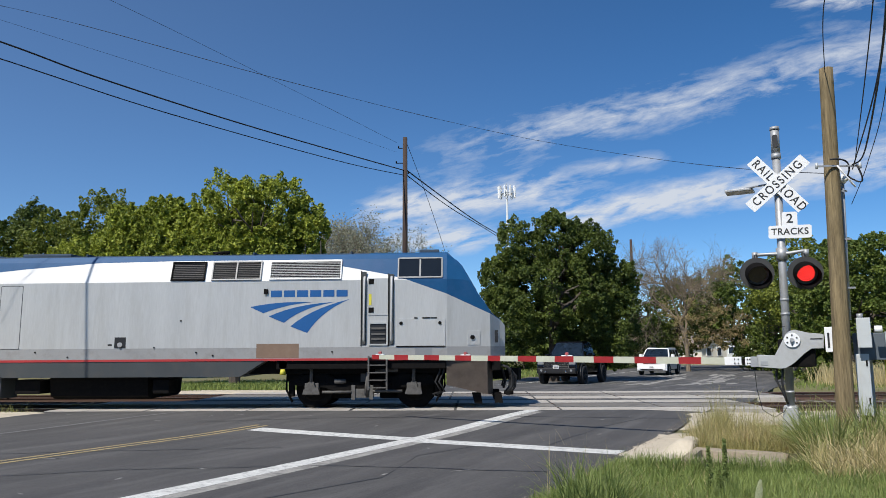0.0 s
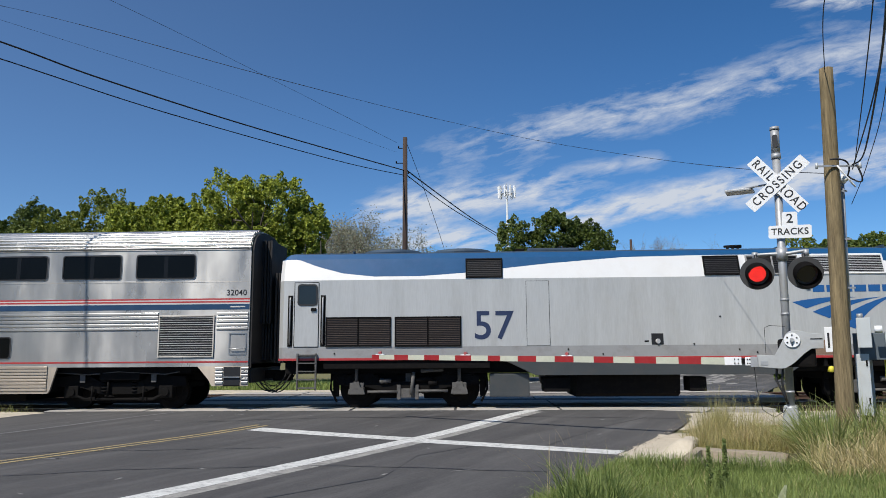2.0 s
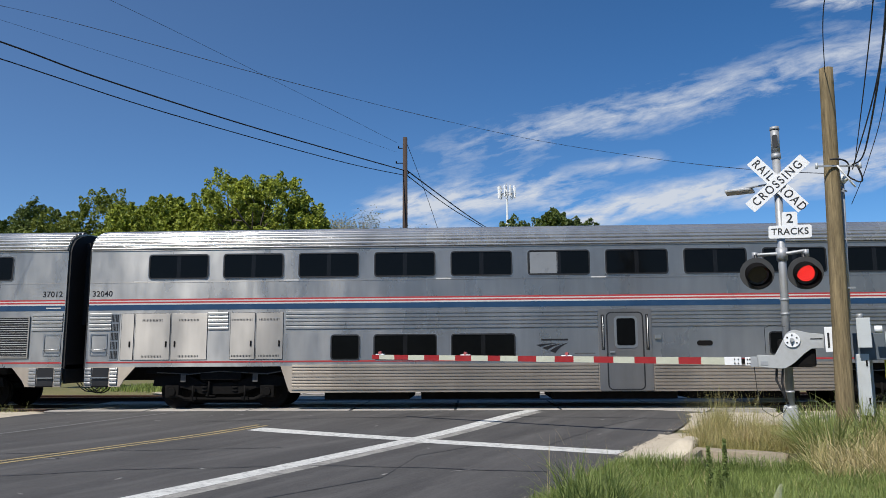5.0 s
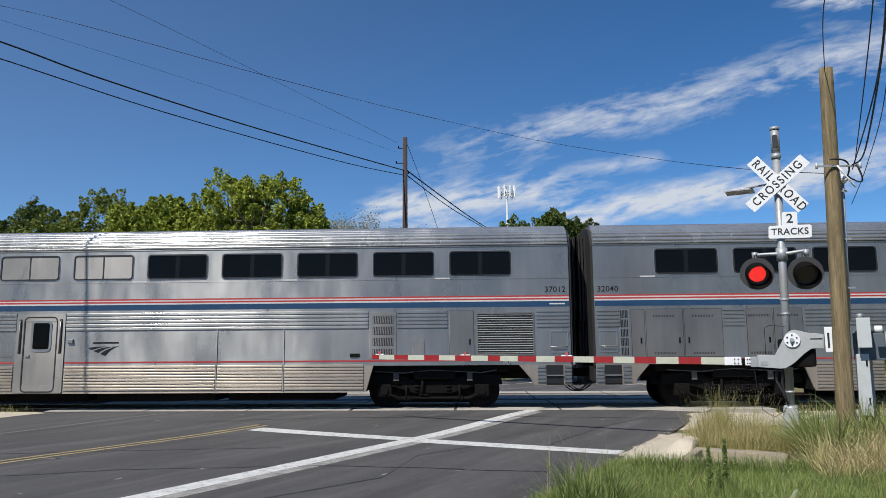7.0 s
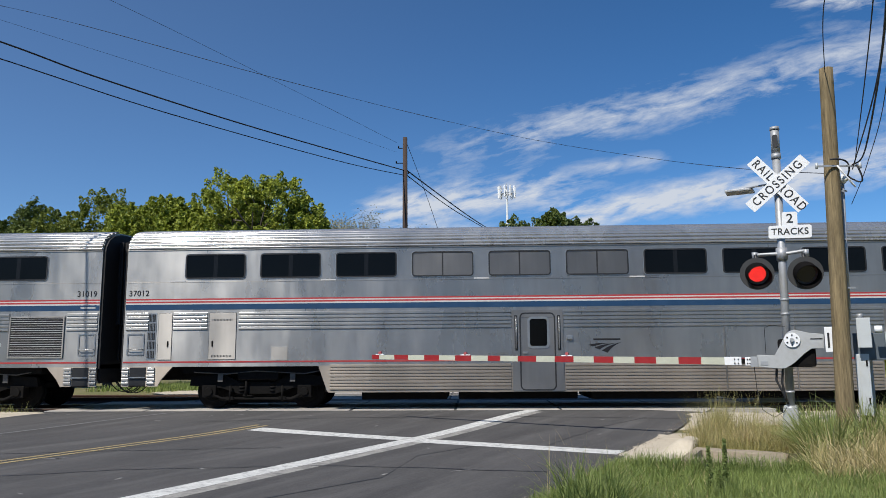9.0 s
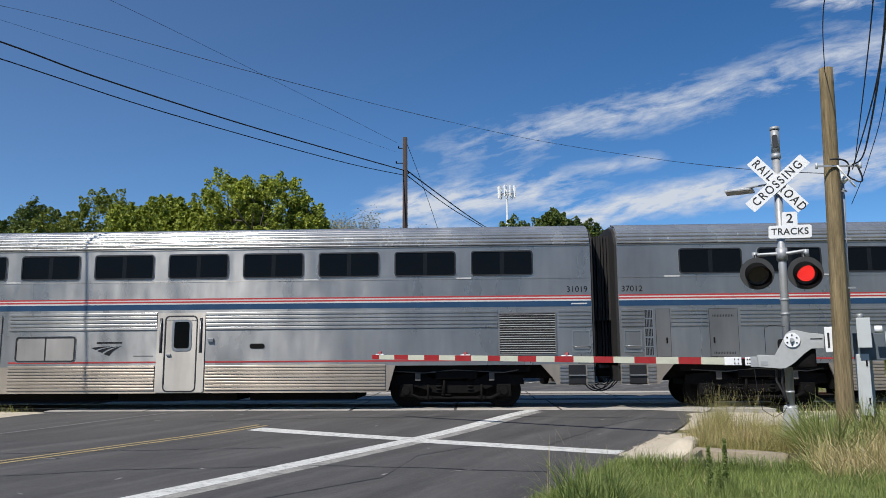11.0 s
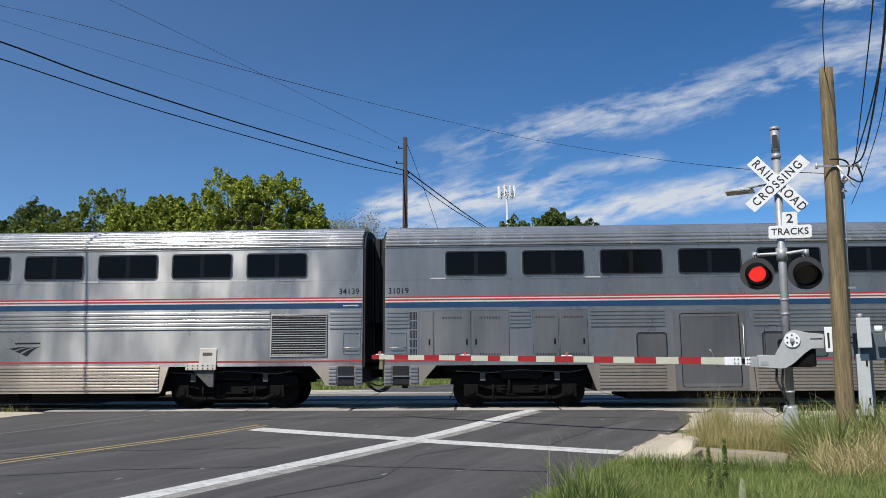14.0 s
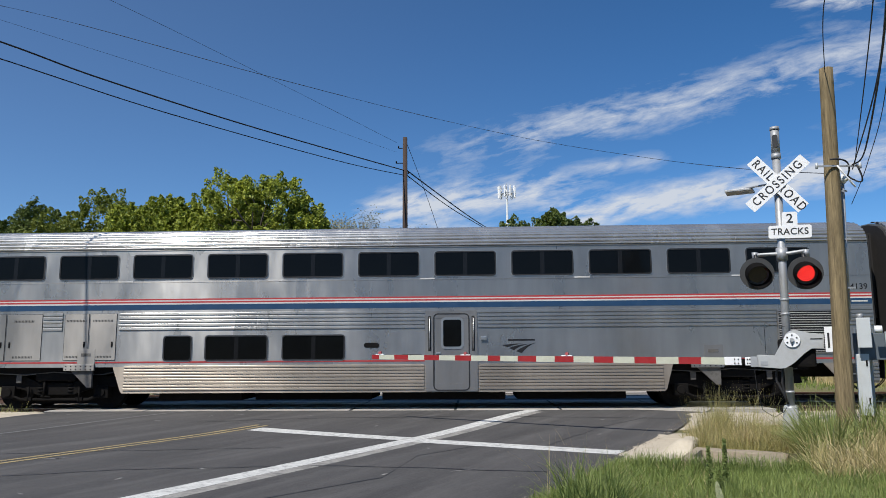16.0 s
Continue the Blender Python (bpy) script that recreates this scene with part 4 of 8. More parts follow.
def car(number, blanks, lower, side_door, emblem_x, has_big_door=False, diner=False, bracket=()):
    """One bilevel stainless car; x runs forward from its front coupling, the near side is -y."""
    o = thing("passenger_rail_car", "bilevel stainless steel passenger rail car with fluted sides and tinted windows", "rail car", group="cars of the train")
    X0, X1 = -25.56, -0.30
    # shell
    prof = [(-SIDE, 1.13), (-SIDE, 4.30), (-1.50, 4.46), (-1.36, 4.64), (-1.10, 4.79), (-0.62, 4.90), (0, 4.93)]
    full = prof + [(-y, z) for y, z in prof[-2::-1]]
    bm = bmesh.new()
    prism(bm, full, X0, X1, axis="x")
    part("body_shell", bm, "steel", o, "brushed stainless body shell")
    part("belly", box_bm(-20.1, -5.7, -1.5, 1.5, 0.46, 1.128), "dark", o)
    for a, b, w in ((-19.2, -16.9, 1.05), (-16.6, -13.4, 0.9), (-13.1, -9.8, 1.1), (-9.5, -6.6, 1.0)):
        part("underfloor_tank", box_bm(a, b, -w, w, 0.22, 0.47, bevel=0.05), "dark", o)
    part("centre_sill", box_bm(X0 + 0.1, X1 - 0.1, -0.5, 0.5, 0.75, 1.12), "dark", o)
    # roof flutes follow the curve of the roof
    bm = bmesh.new()
    path = [(-1.553, 4.285), (-1.54, 4.36), (-1.50, 4.47), (-1.44, 4.56), (-1.36, 4.65), (-1.24, 4.73), (-1.10, 4.80), (-0.88, 4.855), (-0.62, 4.91)]
    for (y0, z0), (y1, z1) in zip(path, path[1:]):
        d = Vector((0, y1 - y0, z1 - z0))
        nrm = Vector((0, -d.z, d.y)).normalized()
        for s in (1, -1):
            ps = [Vector((0, y0, z0)) + d * f + nrm * h for f, h in ((0.05, 0.0), (0.11, 0.026), (0.22, 0.040), (0.48, 0.048), (0.74, 0.040), (0.85, 0.026), (0.91, 0.0))]
            A = [[bm.verts.new((x, p.y * s, p.z)) for p in ps] for x in (X0 + 0.02, X1 - 0.02)]
            for i in range(6):
                bm.faces.new((A[0][i], A[1][i], A[1][i + 1], A[0][i + 1])).smooth = True
    bmesh.ops.recalc_face_normals(bm, faces=bm.faces)
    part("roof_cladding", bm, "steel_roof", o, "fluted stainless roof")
    turn = pose(-PITCH + 0.05, 0, 0, 0, 0, 180)

    def both(ob):
        c = new(ob.name.split(".")[0], ob.data)
        c.parent = o
        c.matrix_local = turn
        return ob

    # skirt with its sloping ends
    bm = bmesh.new()
    prism(bm, [(-20.28, 1.14), (-20.05, 0.50), (-20.0, 0.44), (-5.72, 0.44), (-5.66, 0.50), (-5.48, 1.14)], -SIDE - 0.001, -SIDE + 0.06)
    both(part("skirt", bm, "steel_skirt", o, "stainless skirt tinted tan for the reflected road"))
    doors = [side_door] + ([(-17.99, -16.18)] if has_big_door else [])
    cuts = sorted(doors)
    # fluted bands, broken at doors and lockers
    def runs(a, b, gaps):
        out, x = [], a
        for g0, g1 in gaps:
            out.append((x, g0))
            x = g1
        return out + [(x, b)]

    upper_gaps = [(d[0] - 0.24, d[1] + 0.24) for d in cuts]
    front_edge = -2.78 if not diner else -5.62
    spans = runs(-20.15 if not diner else -22.44, front_edge, upper_gaps) + [(-1.18, -0.34), (-25.5, -24.9)]
    if diner:
        spans += [(-4.84, -3.52), (-24.22, -23.3)]
    else:
        spans += [(-22.25, -21.72)]
    for a, b in spans:
        if b - a > 0.1:
            part("fluted_panel", flutes(bmesh.new(), a, b, 2.09, 2.58, 5), "steel_rib", o)
    seams = [-9.67, -7.87] if diner else []
    skirt_gaps = upper_gaps + [(s - 0.01, s + 0.01) for s in seams]
    for a, b in runs(-19.98, -5.72, sorted(skirt_gaps)):
        part("skirt_panel", flutes(bmesh.new(), a + 0.02, b - 0.02, 0.50, 1.17, 8), "steel_skirt", o)
    for s in seams:
        part("seam", plate(s - 0.012, s + 0.012, 0.48, 2.6, 0.026, 0.002), "steel_door", o)
    # stripes
    for name, z0, z1, mat in (("blue_stripe", 2.645, 2.79, "blue_stripe"), ("white_stripe", 2.79, 2.83, "white_stripe"), ("red_stripe", 2.83, 2.872, "red_stripe"),
                              ("white_stripe", 2.872, 2.905, "white_stripe"), ("red_stripe", 2.905, 2.945, "red_stripe"), ("red_stripe", 1.235, 1.275, "red_stripe")):
        if z0 > 2:
            both(part(name, plate(X0 + 0.01, X1 - 0.01, z0, z1, 0.004, 0), mat, o))
        else:
            for a, b in runs(X0 + 0.01, X1 - 0.01, upper_gaps):
                part(name, plate(a, b, z0, z1, 0.006, 0), mat, o)
    both(part("belt_seam", plate(X0, X1, 3.385, 3.40, 0.006, 0), "steel_door", o))
    both(part("rain_strip", plate(X0, X1, 4.262, 4.285, 0.02, 0.004), "steel_door", o))
    # windows: built once, then shared
    def window(x0, x1, z0, z1, blank=False, half=False, bar=True):
        cx = (x0 + x1) / 2
        place = pose(cx, 0, (z0 + z1) / 2)
        hw, hh = (x1 - x0) / 2, (z1 - z0) / 2
        key = (round(hw, 2), round(hh, 2), blank, half)
        if key not in GLASS:
            w = part("window", ring(bmesh.new(), -hw, hw, -hh, hh, 0.09, 0.035, -SIDE - 0.02, -SIDE + 0.005), "gasket", o, m=place)
            bm = rr_plate(bmesh.new(), -hw + 0.02, hw - 0.02, -hh + 0.02, hh - 0.02, 0.08, -SIDE - 0.006, -SIDE + 0.01)
            pane = part("pane", bm, "steel_blank" if blank else "glass_dark", w)
            bits = [w, pane, part("rim", ring(bmesh.new(), -hw - 0.016, hw + 0.016, -hh - 0.018, hh + 0.012, 0.10, 0.016, -SIDE - 0.012, -SIDE + 0.005), "alu", w)]
            if half:
                bits.append(part("blind", box_bm(-hw + 0.06, -0.02, -SIDE - 0.009, -SIDE - 0.005, -hh + 0.05, hh - 0.05), "drawn_blind", w, "pale drawn blind"))
            if bar and hw > 0.5:
                bits.append(part("curtain", box_bm(-0.055 if not blank else -0.02, 0.055 if not blank else 0.02, -SIDE - 0.009, -SIDE - 0.005, -hh + 0.04, hh - 0.04),
                                 "curtain" if not blank else "gasket", w, "" if blank else "grey curtain behind tinted glass"))
            GLASS[key] = bits
        else:
            w = share("window", GLASS[key][0], o, place)
            for b in GLASS[key][1:]:
                share(b.name.split(".")[0], b, w, Matrix())
        return w

    for i in range(11):
        x1 = -1.81 - 2.049 * i
        w = window(x1 - 1.65, x1, 3.475, 4.15, blank=i in blanks, half=(number == "32040" and i == 5))
        c = copy_thing(w, pose(-PITCH - (x1 - 0.825), 0, w.location.z, 0, 0, 180))
    for x0, x1, blank in lower:
        window(x0, x1, 1.28 if x1 - x0 > 0.75 else 1.36, 1.955, blank, bar=x1 - x0 > 1)
    for i in range(0, 11, 2):
        part("label_plate", plate(-1.9 - 2.049 * i - 1.95, -1.9 - 2.049 * i - 1.55, 3.40, 3.435, 0.008, 0.003), "white_stripe", o)
    # side door with its frame, window and handrails
    d0, d1 = side_door
    dr = part("side_door", rr_plate(bmesh.new(), d0, d1, 0.49, 2.47, 0.12, -SIDE - 0.022, -SIDE + 0.02), "steel_door", o, "satin stainless door leaf")
    part("door_frame", ring(bmesh.new(), d0 - 0.22, d1 + 0.22, 0.46, 2.56, 0.05, 0.2, -SIDE - 0.03, -SIDE + 0.02), "steel_door", dr)
    part("door_window", rr_plate(bmesh.new(), d0 + 0.25, d1 - 0.20, 1.62, 2.32, 0.07, -SIDE - 0.03, -SIDE), "glass_dark", dr)
    part("door_window_frame", ring(bmesh.new(), d0 + 0.19, d1 - 0.14, 1.55, 2.38, 0.11, 0.06, -SIDE - 0.036, -SIDE), "alu", dr)
    part("gasket", ring(bmesh.new(), d0 - 0.018, d1 + 0.018, 0.472, 2.49, 0.13, 0.034, -SIDE - 0.035, -SIDE), "gasket", dr)
    part("door_handle", box_bm(d0 + 0.06, d0 + 0.18, -SIDE - 0.06, -SIDE, 1.42, 1.47, bevel=0.012), "alu", dr)
    for x in (d0 - 0.11, d1 + 0.11):
        part("slot", plate(x - 0.04, x + 0.04, 1.5, 2.42, 0.034, 0.004), "gasket", dr)
        grab(dr, [(x, -SIDE - 0.03, 1.54), (x, -SIDE - 0.075, 1.58), (x, -SIDE - 0.075, 2.34), (x, -SIDE - 0.03, 2.38)], 0.016, "alu")
    part("door_light", box_bm(d1 + 0.3, d1 + 0.46, -SIDE - 0.06, -SIDE, 1.78, 1.88, bevel=0.015), "alu", dr)
    if has_big_door:
        bd = part("baggage_door", rr_plate(bmesh.new(), -17.83, -16.34, 0.55, 2.42, 0.08, -SIDE - 0.024, -SIDE + 0.02), "steel_blank", o, "dull steel baggage door leaf")
        part("door_frame", ring(bmesh.new(), -18.01, -16.17, 0.46, 2.52, 0.04, 0.17, -SIDE - 0.03, -SIDE + 0.02), "steel_door", bd)
        part("gasket", ring(bmesh.new(), -17.85, -16.32, 0.53, 2.44, 0.09, 0.02, -SIDE - 0.03, -SIDE), "gasket", bd)
        part("door_handle", pipe(bmesh.new(), [(-17.12, -SIDE - 0.05, 1.5), (-17.08, -SIDE - 0.06, 1.42), (-16.93, -SIDE - 0.05, 1.08)], 0.02, 6), "alu", bd)
        grab(bd, [(-16.25, -SIDE - 0.02, 1.2), (-16.25, -SIDE - 0.08, 1.25), (-16.25, -SIDE - 0.08, 2.1), (-16.25, -SIDE - 0.02, 2.15)], 0.016, "alu")
    # air louvre at the front, lockers at the rear
    louvre(o, -2.76, -1.24, 1.38, 2.5, 17, "steel_door", "louvre_pale", tilt=0.26)
    lockers = [(-24.63, -24.27), (-24.25, -23.28), (-23.26, -22.27), (-21.66, -20.98), (-20.96, -20.22)] if not diner else [(-24.63, -24.24), (-23.25, -22.5)]
    if diner:
        lockers.append((-3.48, -2.82))
    for a, b in lockers:
        lk = part("locker_door", plate(a + 0.012, b - 0.012, 1.32, 2.55, 0.014, 0.004), "steel_door", o)
        part("door_gap", ring(bmesh.new(), a + 0.004, b - 0.004, 1.312, 2.558, 0.015, 0.010, -SIDE - 0.012, -SIDE), "gasket", lk)
        part("latch", plate(b - 0.13 if (a < -23.5 or a > -21.8) else a + 0.09, b - 0.09 if (a < -23.5 or a > -21.8) else a + 0.13, 1.66, 1.81, 0.03, 0.008), "dark", lk)
        if b - a > 0.6 and a < -10:
            for z in (1.38, 2.34):
                bm = bmesh.new()
                for k in range(14):
                    x = (a + b) / 2 - 0.28 + k * 0.04
                    box(bm, x, x + 0.016, -SIDE - 0.018, -SIDE - 0.01, z, z + 0.055)
                part("vent_grid", bm, "black", lk)
    part("vent_ladder", plate(-24.93, -24.68, 1.32, 2.56, 0.012, 0.003), "alu", o)
    for k in range(5):
        vt = part("vent", plate(-24.9, -24.71, 1.36 + k * 0.242, 1.56 + k * 0.242, 0.018, 0.002), "black", o)
        bm = bmesh.new()
        for j in range(4):
            x = -24.868 + j * 0.038
            box(bm, x, x + 0.012, -SIDE - 0.026, -SIDE - 0.016, 1.365 + k * 0.242, 1.555 + k * 0.242)
        part("vent_grid", bm, "alu", vt)
    if diner:
        part("vent_panel", plate(-5.58, -4.87, 1.31, 2.53, 0.014, 0.004), "steel_door", o)
        for k in range(4):
            vt = part("vent", plate(-5.5, -4.95, 1.36 + k * 0.29, 1.57 + k * 0.29, 0.016, 0.002), "black", o)
            bm = bmesh.new()
            for j in range(12):
                x = -5.49 + 0.045 * j
                prism(bm, [(x, 1.365 + k * 0.29), (x + 0.022, 1.365 + k * 0.29), (x + 0.034, 1.565 + k * 0.29), (x + 0.012, 1.565 + k * 0.29)], -SIDE - 0.026, -SIDE - 0.012)
            part("vent_bars", bm, "steel_door", vt)
        part("hatch", plate(-4.44, -4.13, 1.37, 1.77, 0.014, 0.004), "steel_door", o)
        part("latch", plate(-6.1, -5.84, 1.36, 1.45, 0.03, 0.01), "dark", o)
        part("hatch", plate(-21.55, -21.1, 1.28, 1.64, 0.012, 0.004), "steel_door", o)
    else:
        part("oval_sign", rr_plate(bmesh.new(), -13.53 if number == "34139" else -9.37, -13.13 if number == "34139" else -8.97, 1.6, 1.73, 0.06, -SIDE - 0.012, -SIDE), "dark", o)
    for a, b in ((-0.84, -0.36), (-25.46, -24.99)):
        hb = part("end_hatch", ring(bmesh.new(), a, b, 1.44, 2.02, 0.03, 0.035, -SIDE - 0.016, -SIDE), "alu", o)
        grab(hb, [(a + 0.02, -SIDE - 0.02, 1.6), (a + 0.05, -SIDE - 0.06, 1.6), (b - 0.05, -SIDE - 0.06, 1.6), (b - 0.02, -SIDE - 0.02, 1.6)], 0.012, "alu")
    # step wells at both ends
    for xe, s in ((-0.29, -1), (-25.57, 1)):
        inner = xe + s * 1.18
        bm = bmesh.new()
        prism(bm, [(xe, 1.14), (xe, 0.62), (xe + s * 0.98, 0.62), (inner - s * 0.1, 0.80), (inner + s * 0.2, 1.14)], -SIDE - 0.001, -SIDE + 0.04)
        sw = part("step_well", bm, "steel_skirt", o)
        h0, h1 = sorted((xe + s * 0.22, xe + s * 0.66))
        part("well", plate(h0, h1, 0.64, 1.12, 0.006, 0.002), "black", sw)
        for a, b in ((min(xe, xe + s * 0.2), max(xe, xe + s * 0.2)), (min(xe + s * 0.68, xe + s * 0.9), max(xe + s * 0.68, xe + s * 0.9))):
            part("ribs", flutes(bmesh.new(), a + 0.015, b - 0.005, 0.66, 1.12, 5, 0.03), "steel_rib", sw)
        part("step", box_bm(h0, h1, -SIDE - 0.05, -SIDE + 0.05, 0.84, 0.87), "alu", sw)
        part("step", box_bm(h0, h1, -SIDE - 0.05, -SIDE + 0.05, 0.615, 0.645), "dark", sw)
    # bellows and end posts
    for xe, s in ((X1, 1), (X0, -1)):
        bl = None
        for k in range(4):
            x, w = xe + s * (0.06 + 0.08 * k), 0.75 + 0.04 * (k % 2)
            bm = prism(bmesh.new(), [(-0.55, 1.3), (0.55, 1.3), (0.55, 2.3), (w, 2.3), (w, 4.62), (-w, 4.62), (-w, 2.3), (-0.55, 2.3)], x, x + s * 0.055, axis="x")
            if bl is None:
                bl = part("gangway_bellows", bm, "bellows", o, "black rubber gangway bellows")
            else:
                part("fold", bm, "bellows", bl)
    for xe, s in ((X1, 1), (X0, -1)):
        bm = bmesh.new()
        prism(bm, [(y * 0.975, z - 0.04) for y, z in full] , xe, xe + s * 0.06, axis="x")
        box(bm, min(xe, xe + s * 0.06), max(xe, xe + s * 0.06), -SIDE + 0.1, SIDE - 0.1, 0.7, 1.2)
        part("end_wall", bm, "bellows", o)
        bm = bmesh.new()
        box(bm, min(xe, xe + s * 0.38), max(xe, xe + s * 0.38), -0.17, 0.17, 0.78, 1.0, bevel=0.03)
        part("coupler", bm, "dark", o)
    for k in range(2):
        hoses(o, X1 + 0.27 if k == 0 else X0 - 0.27)
    # running numbers and plain marks
    for x in (-0.67, -25.2):
        flat_text("running_number", number, 0.215, "mark_dark", o, facing(x, -SIDE - 0.004, 3.09))
    emblem("emblem", emblem_x, emblem_x + 0.86, 1.43, 1.70, "mark_dark", o, -SIDE - 0.006)
    part("emblem_bar", plate(emblem_x + 0.14, emblem_x + 0.84, 1.755, 1.80, 0.004, 0), "mark_dark", o)
    part("name_bar", plate(-0.83, -0.42, 2.70, 2.735, 0.008, 0), "white_stripe", o)
    part("lettering_bar", plate(side_door[0] - 0.85, side_door[0] - 0.32, 1.41, 1.43, 0.004, 0), "truck_grey", o)
    for b in bracket:
        br = part("bracket", plate(b - 0.45, b + 0.38, 1.04, 1.21, 0.05, 0.01), "steel_door", o)
        ht = part("hatch", plate(b - 0.1, b + 0.38, 1.21, 1.62, 0.02, 0.008), "steel_door", br)
        part("hatch_label", plate(b, b + 0.26, 1.42, 1.50, 0.024, 0.001), "truck_grey", ht)
        for k in range(6):
            for z in (1.08, 1.16):
                part("bolt", tube(bmesh.new(), (b - 0.38 + 0.135 * k, -SIDE - 0.048, z), (b - 0.38 + 0.135 * k, -SIDE - 0.062, z), 0.016, n=6), "dark", br)
        part("arm", prism(bmesh.new(), [(b - 0.3, 1.06), (b + 0.3, 1.06), (b + 0.3, 0.6), (b + 0.18, 0.6)], -SIDE + 0.02, -SIDE + 0.1), "truck_grey", br)
    for xa, xb in ((-5.22, -2.63), (-23.3, -20.71)):
        bg = bogie(o, xa, xb, 0.46, False)
        for x in (xa, xb):
            WHEELS.append((wheelset(bg, x, 0.46), 0.46))
    return o


GLASS = {}
M["drawn_blind"] = material("drawn blind behind tinted glass", (0.22, 0.23, 0.24), 0.3, scale=3, spread=0.1, bump=0)
cars = [
    car("32040", (), [(-7.53, -6.79, False), (-15.76, -14.06, False), (-17.81, -16.12, False), (-18.95, -18.17, False)], (-11.68, -10.75), -13.53),
    car("37012", (5, 6, 7), [], (-14.95, -14.05), -13.19, diner=True),
    car("31019", (), [(-18.98, -18.18, True), (-15.75, -14.12, True)], (-11.66, -10.80), -13.67, has_big_door=True),
    car("34139", (), [(-15.72, -14.04, False), (-17.8, -16.1, False), (-18.93, -18.15, False)], (-11.68, -10.75), -9.87, bracket=(-4.57, -21.15)),
]


def lerp_table(tab, x):
    if x <= tab[0][0]:
        return tab[0][1]
    for (a, u), (b, v) in zip(tab, tab[1:]):
        if x <= b:
            return u + (v - u) * (x - a) / (b - a)
    return tab[-1][1]


def locomotive():
    """Diesel passenger locomotive; x runs forward from its rear coupling."""
    o = thing("diesel_locomotive", "silver, white and blue diesel passenger locomotive pulling the train", "locomotive")
    # lower edge of the blue along the side: rear sweep, long white band, falling line at the cab
    sweep = [(0.9, 3.985), (1.0, 3.97), (1.5, 3.78), (2.2, 3.585), (3.05, 3.49), (4.3, 3.49), (5.48, 3.57), (6.5, 3.68), (7.65, 3.80), (9.69, 3.955), (11.7, 3.984), (16.41, 3.984)]
    fall = [(16.42, 3.79), (17.64, 3.55), (18.18, 3.40), (19.25, 3.01), (20.44, 2.47), (20.8, 2.3)]
    top = [(0.5, 4.05), (0.7, 4.25), (19.25, 4.25), (19.66, 3.80), (20.05, 3.09), (20.44, 2.53), (20.7, 2.33), (20.8, 2.2)]
    half = [(0.45, 1.30), (0.6, 1.50), (0.9, 1.55), (19.25, 1.55), (20.39, 1.26), (20.66, 0.92), (20.8, 0.80)]
    xs = sorted({0.45, 0.52, 0.6, 0.7, 0.9, *[x for x, _ in sweep + fall + top + half], *[1 + 0.35 * i for i in range(56)]})
    xs = [x for x in xs if 0.45 <= x <= 20.8]
    names = ["loco_sill", "loco_silver", "loco_blue", "loco_white", "loco_roof"]
    bm = bmesh.new()

    def section(x):
        zt, w = lerp_table(top, x), lerp_table(half, x)
        zc = lerp_table(sweep if x <= 16.415 else fall, x)
        pa, pc = min(3.4, zc), max(3.4, zc)
        cap = zt - 0.02
        zs = [1.33, 1.62, min(pa, cap), min(3.4, cap), min(pc, cap), min(3.985, cap)]

        def y_at(z):
            return w - max(0, z - 3.4) / 0.585 * 0.17
        pts = [(y_at(z), z) for z in zs]
        ye = pts[-1][0]
        pts += [(ye - 0.10 * w / 1.55, zs[-1] + (zt - zs[-1]) * 0.55), (ye * 0.55, zs[-1] + (zt - zs[-1]) * 0.93), (0.0, zt)]
        return pts
    mats = [0, 1, 2, 3, 2, 2, 4, 4]
    rows = [(x, section(x)) for x in xs]
    for (xa, A), (xb, B) in zip(rows, rows[1:]):
        for i in range(len(A) - 1):
            if abs(A[i][1] - A[i + 1][1]) + abs(B[i][1] - B[i + 1][1]) < 1e-4:
                continue
            for s in (-1, 1):
                q = [(xa, s * A[i][0], A[i][1]), (xb, s * B[i][0], B[i][1]), (xb, s * B[i + 1][0], B[i + 1][1]), (xa, s * A[i + 1][0], A[i + 1][1])]
                f = bm.faces.new([bm.verts.new(p) for p in q])
                f.material_index = mats[i] if not (i >= 6 and xa > 17) else 2
    bmesh.ops.remove_doubles(bm, verts=bm.verts, dist=0.0005)
    for x in (xs[0], xs[-1]):                       # closed ends
        P = section(x)
        ring_pts = [(x, -y, z) for y, z in P] + [(x, y, z) for y, z in P[-2::-1]]
        out = []
        for p in ring_pts:
            if not out or (Vector(p) - Vector(out[-1])).length > 1e-3:
                out.append(p)
        f = bm.faces.new([bm.verts.new(p) for p in out])
        f.material_index = 1
    bmesh.ops.recalc_face_normals(bm, faces=bm.faces)
    part("body_shell", bm, names, o, "silver, white and blue painted body shell")
    # sill line, skirt, tank
    part("red_line", plate(0.5, 19.25, 1.27, 1.33, 0.008, 0), "red_stripe", o, "thin red sill line")
    bm = bmesh.new()
    prism(bm, [(6.45, 1.268), (7.3, 0.86), (13.75, 0.86), (14.4, 1.268)], -SIDE + 0.005, SIDE - 0.005)
    part("skirt", bm, "loco_skirt", o, "dark grey side skirt")
    bm = bmesh.new()
    prism(bm, [(-1.2, 0.90), (-1.12, 0.36), (-0.9, 0.27), (0.9, 0.27), (1.12, 0.36), (1.2, 0.90)], 8.4, 11.1, axis="x")
    part("fuel_tank", bm, "dark", o)
    part("equipment_box", box_bm(6.1, 7.14, -1.35, -0.6, 0.30, 0.9, bevel=0.03), "loco_skirt", o)
    part("frame", box_bm(0.6, 19.3, -1.2, 1.2, 0.92, 1.34, bevel=0.02), "dark", o)
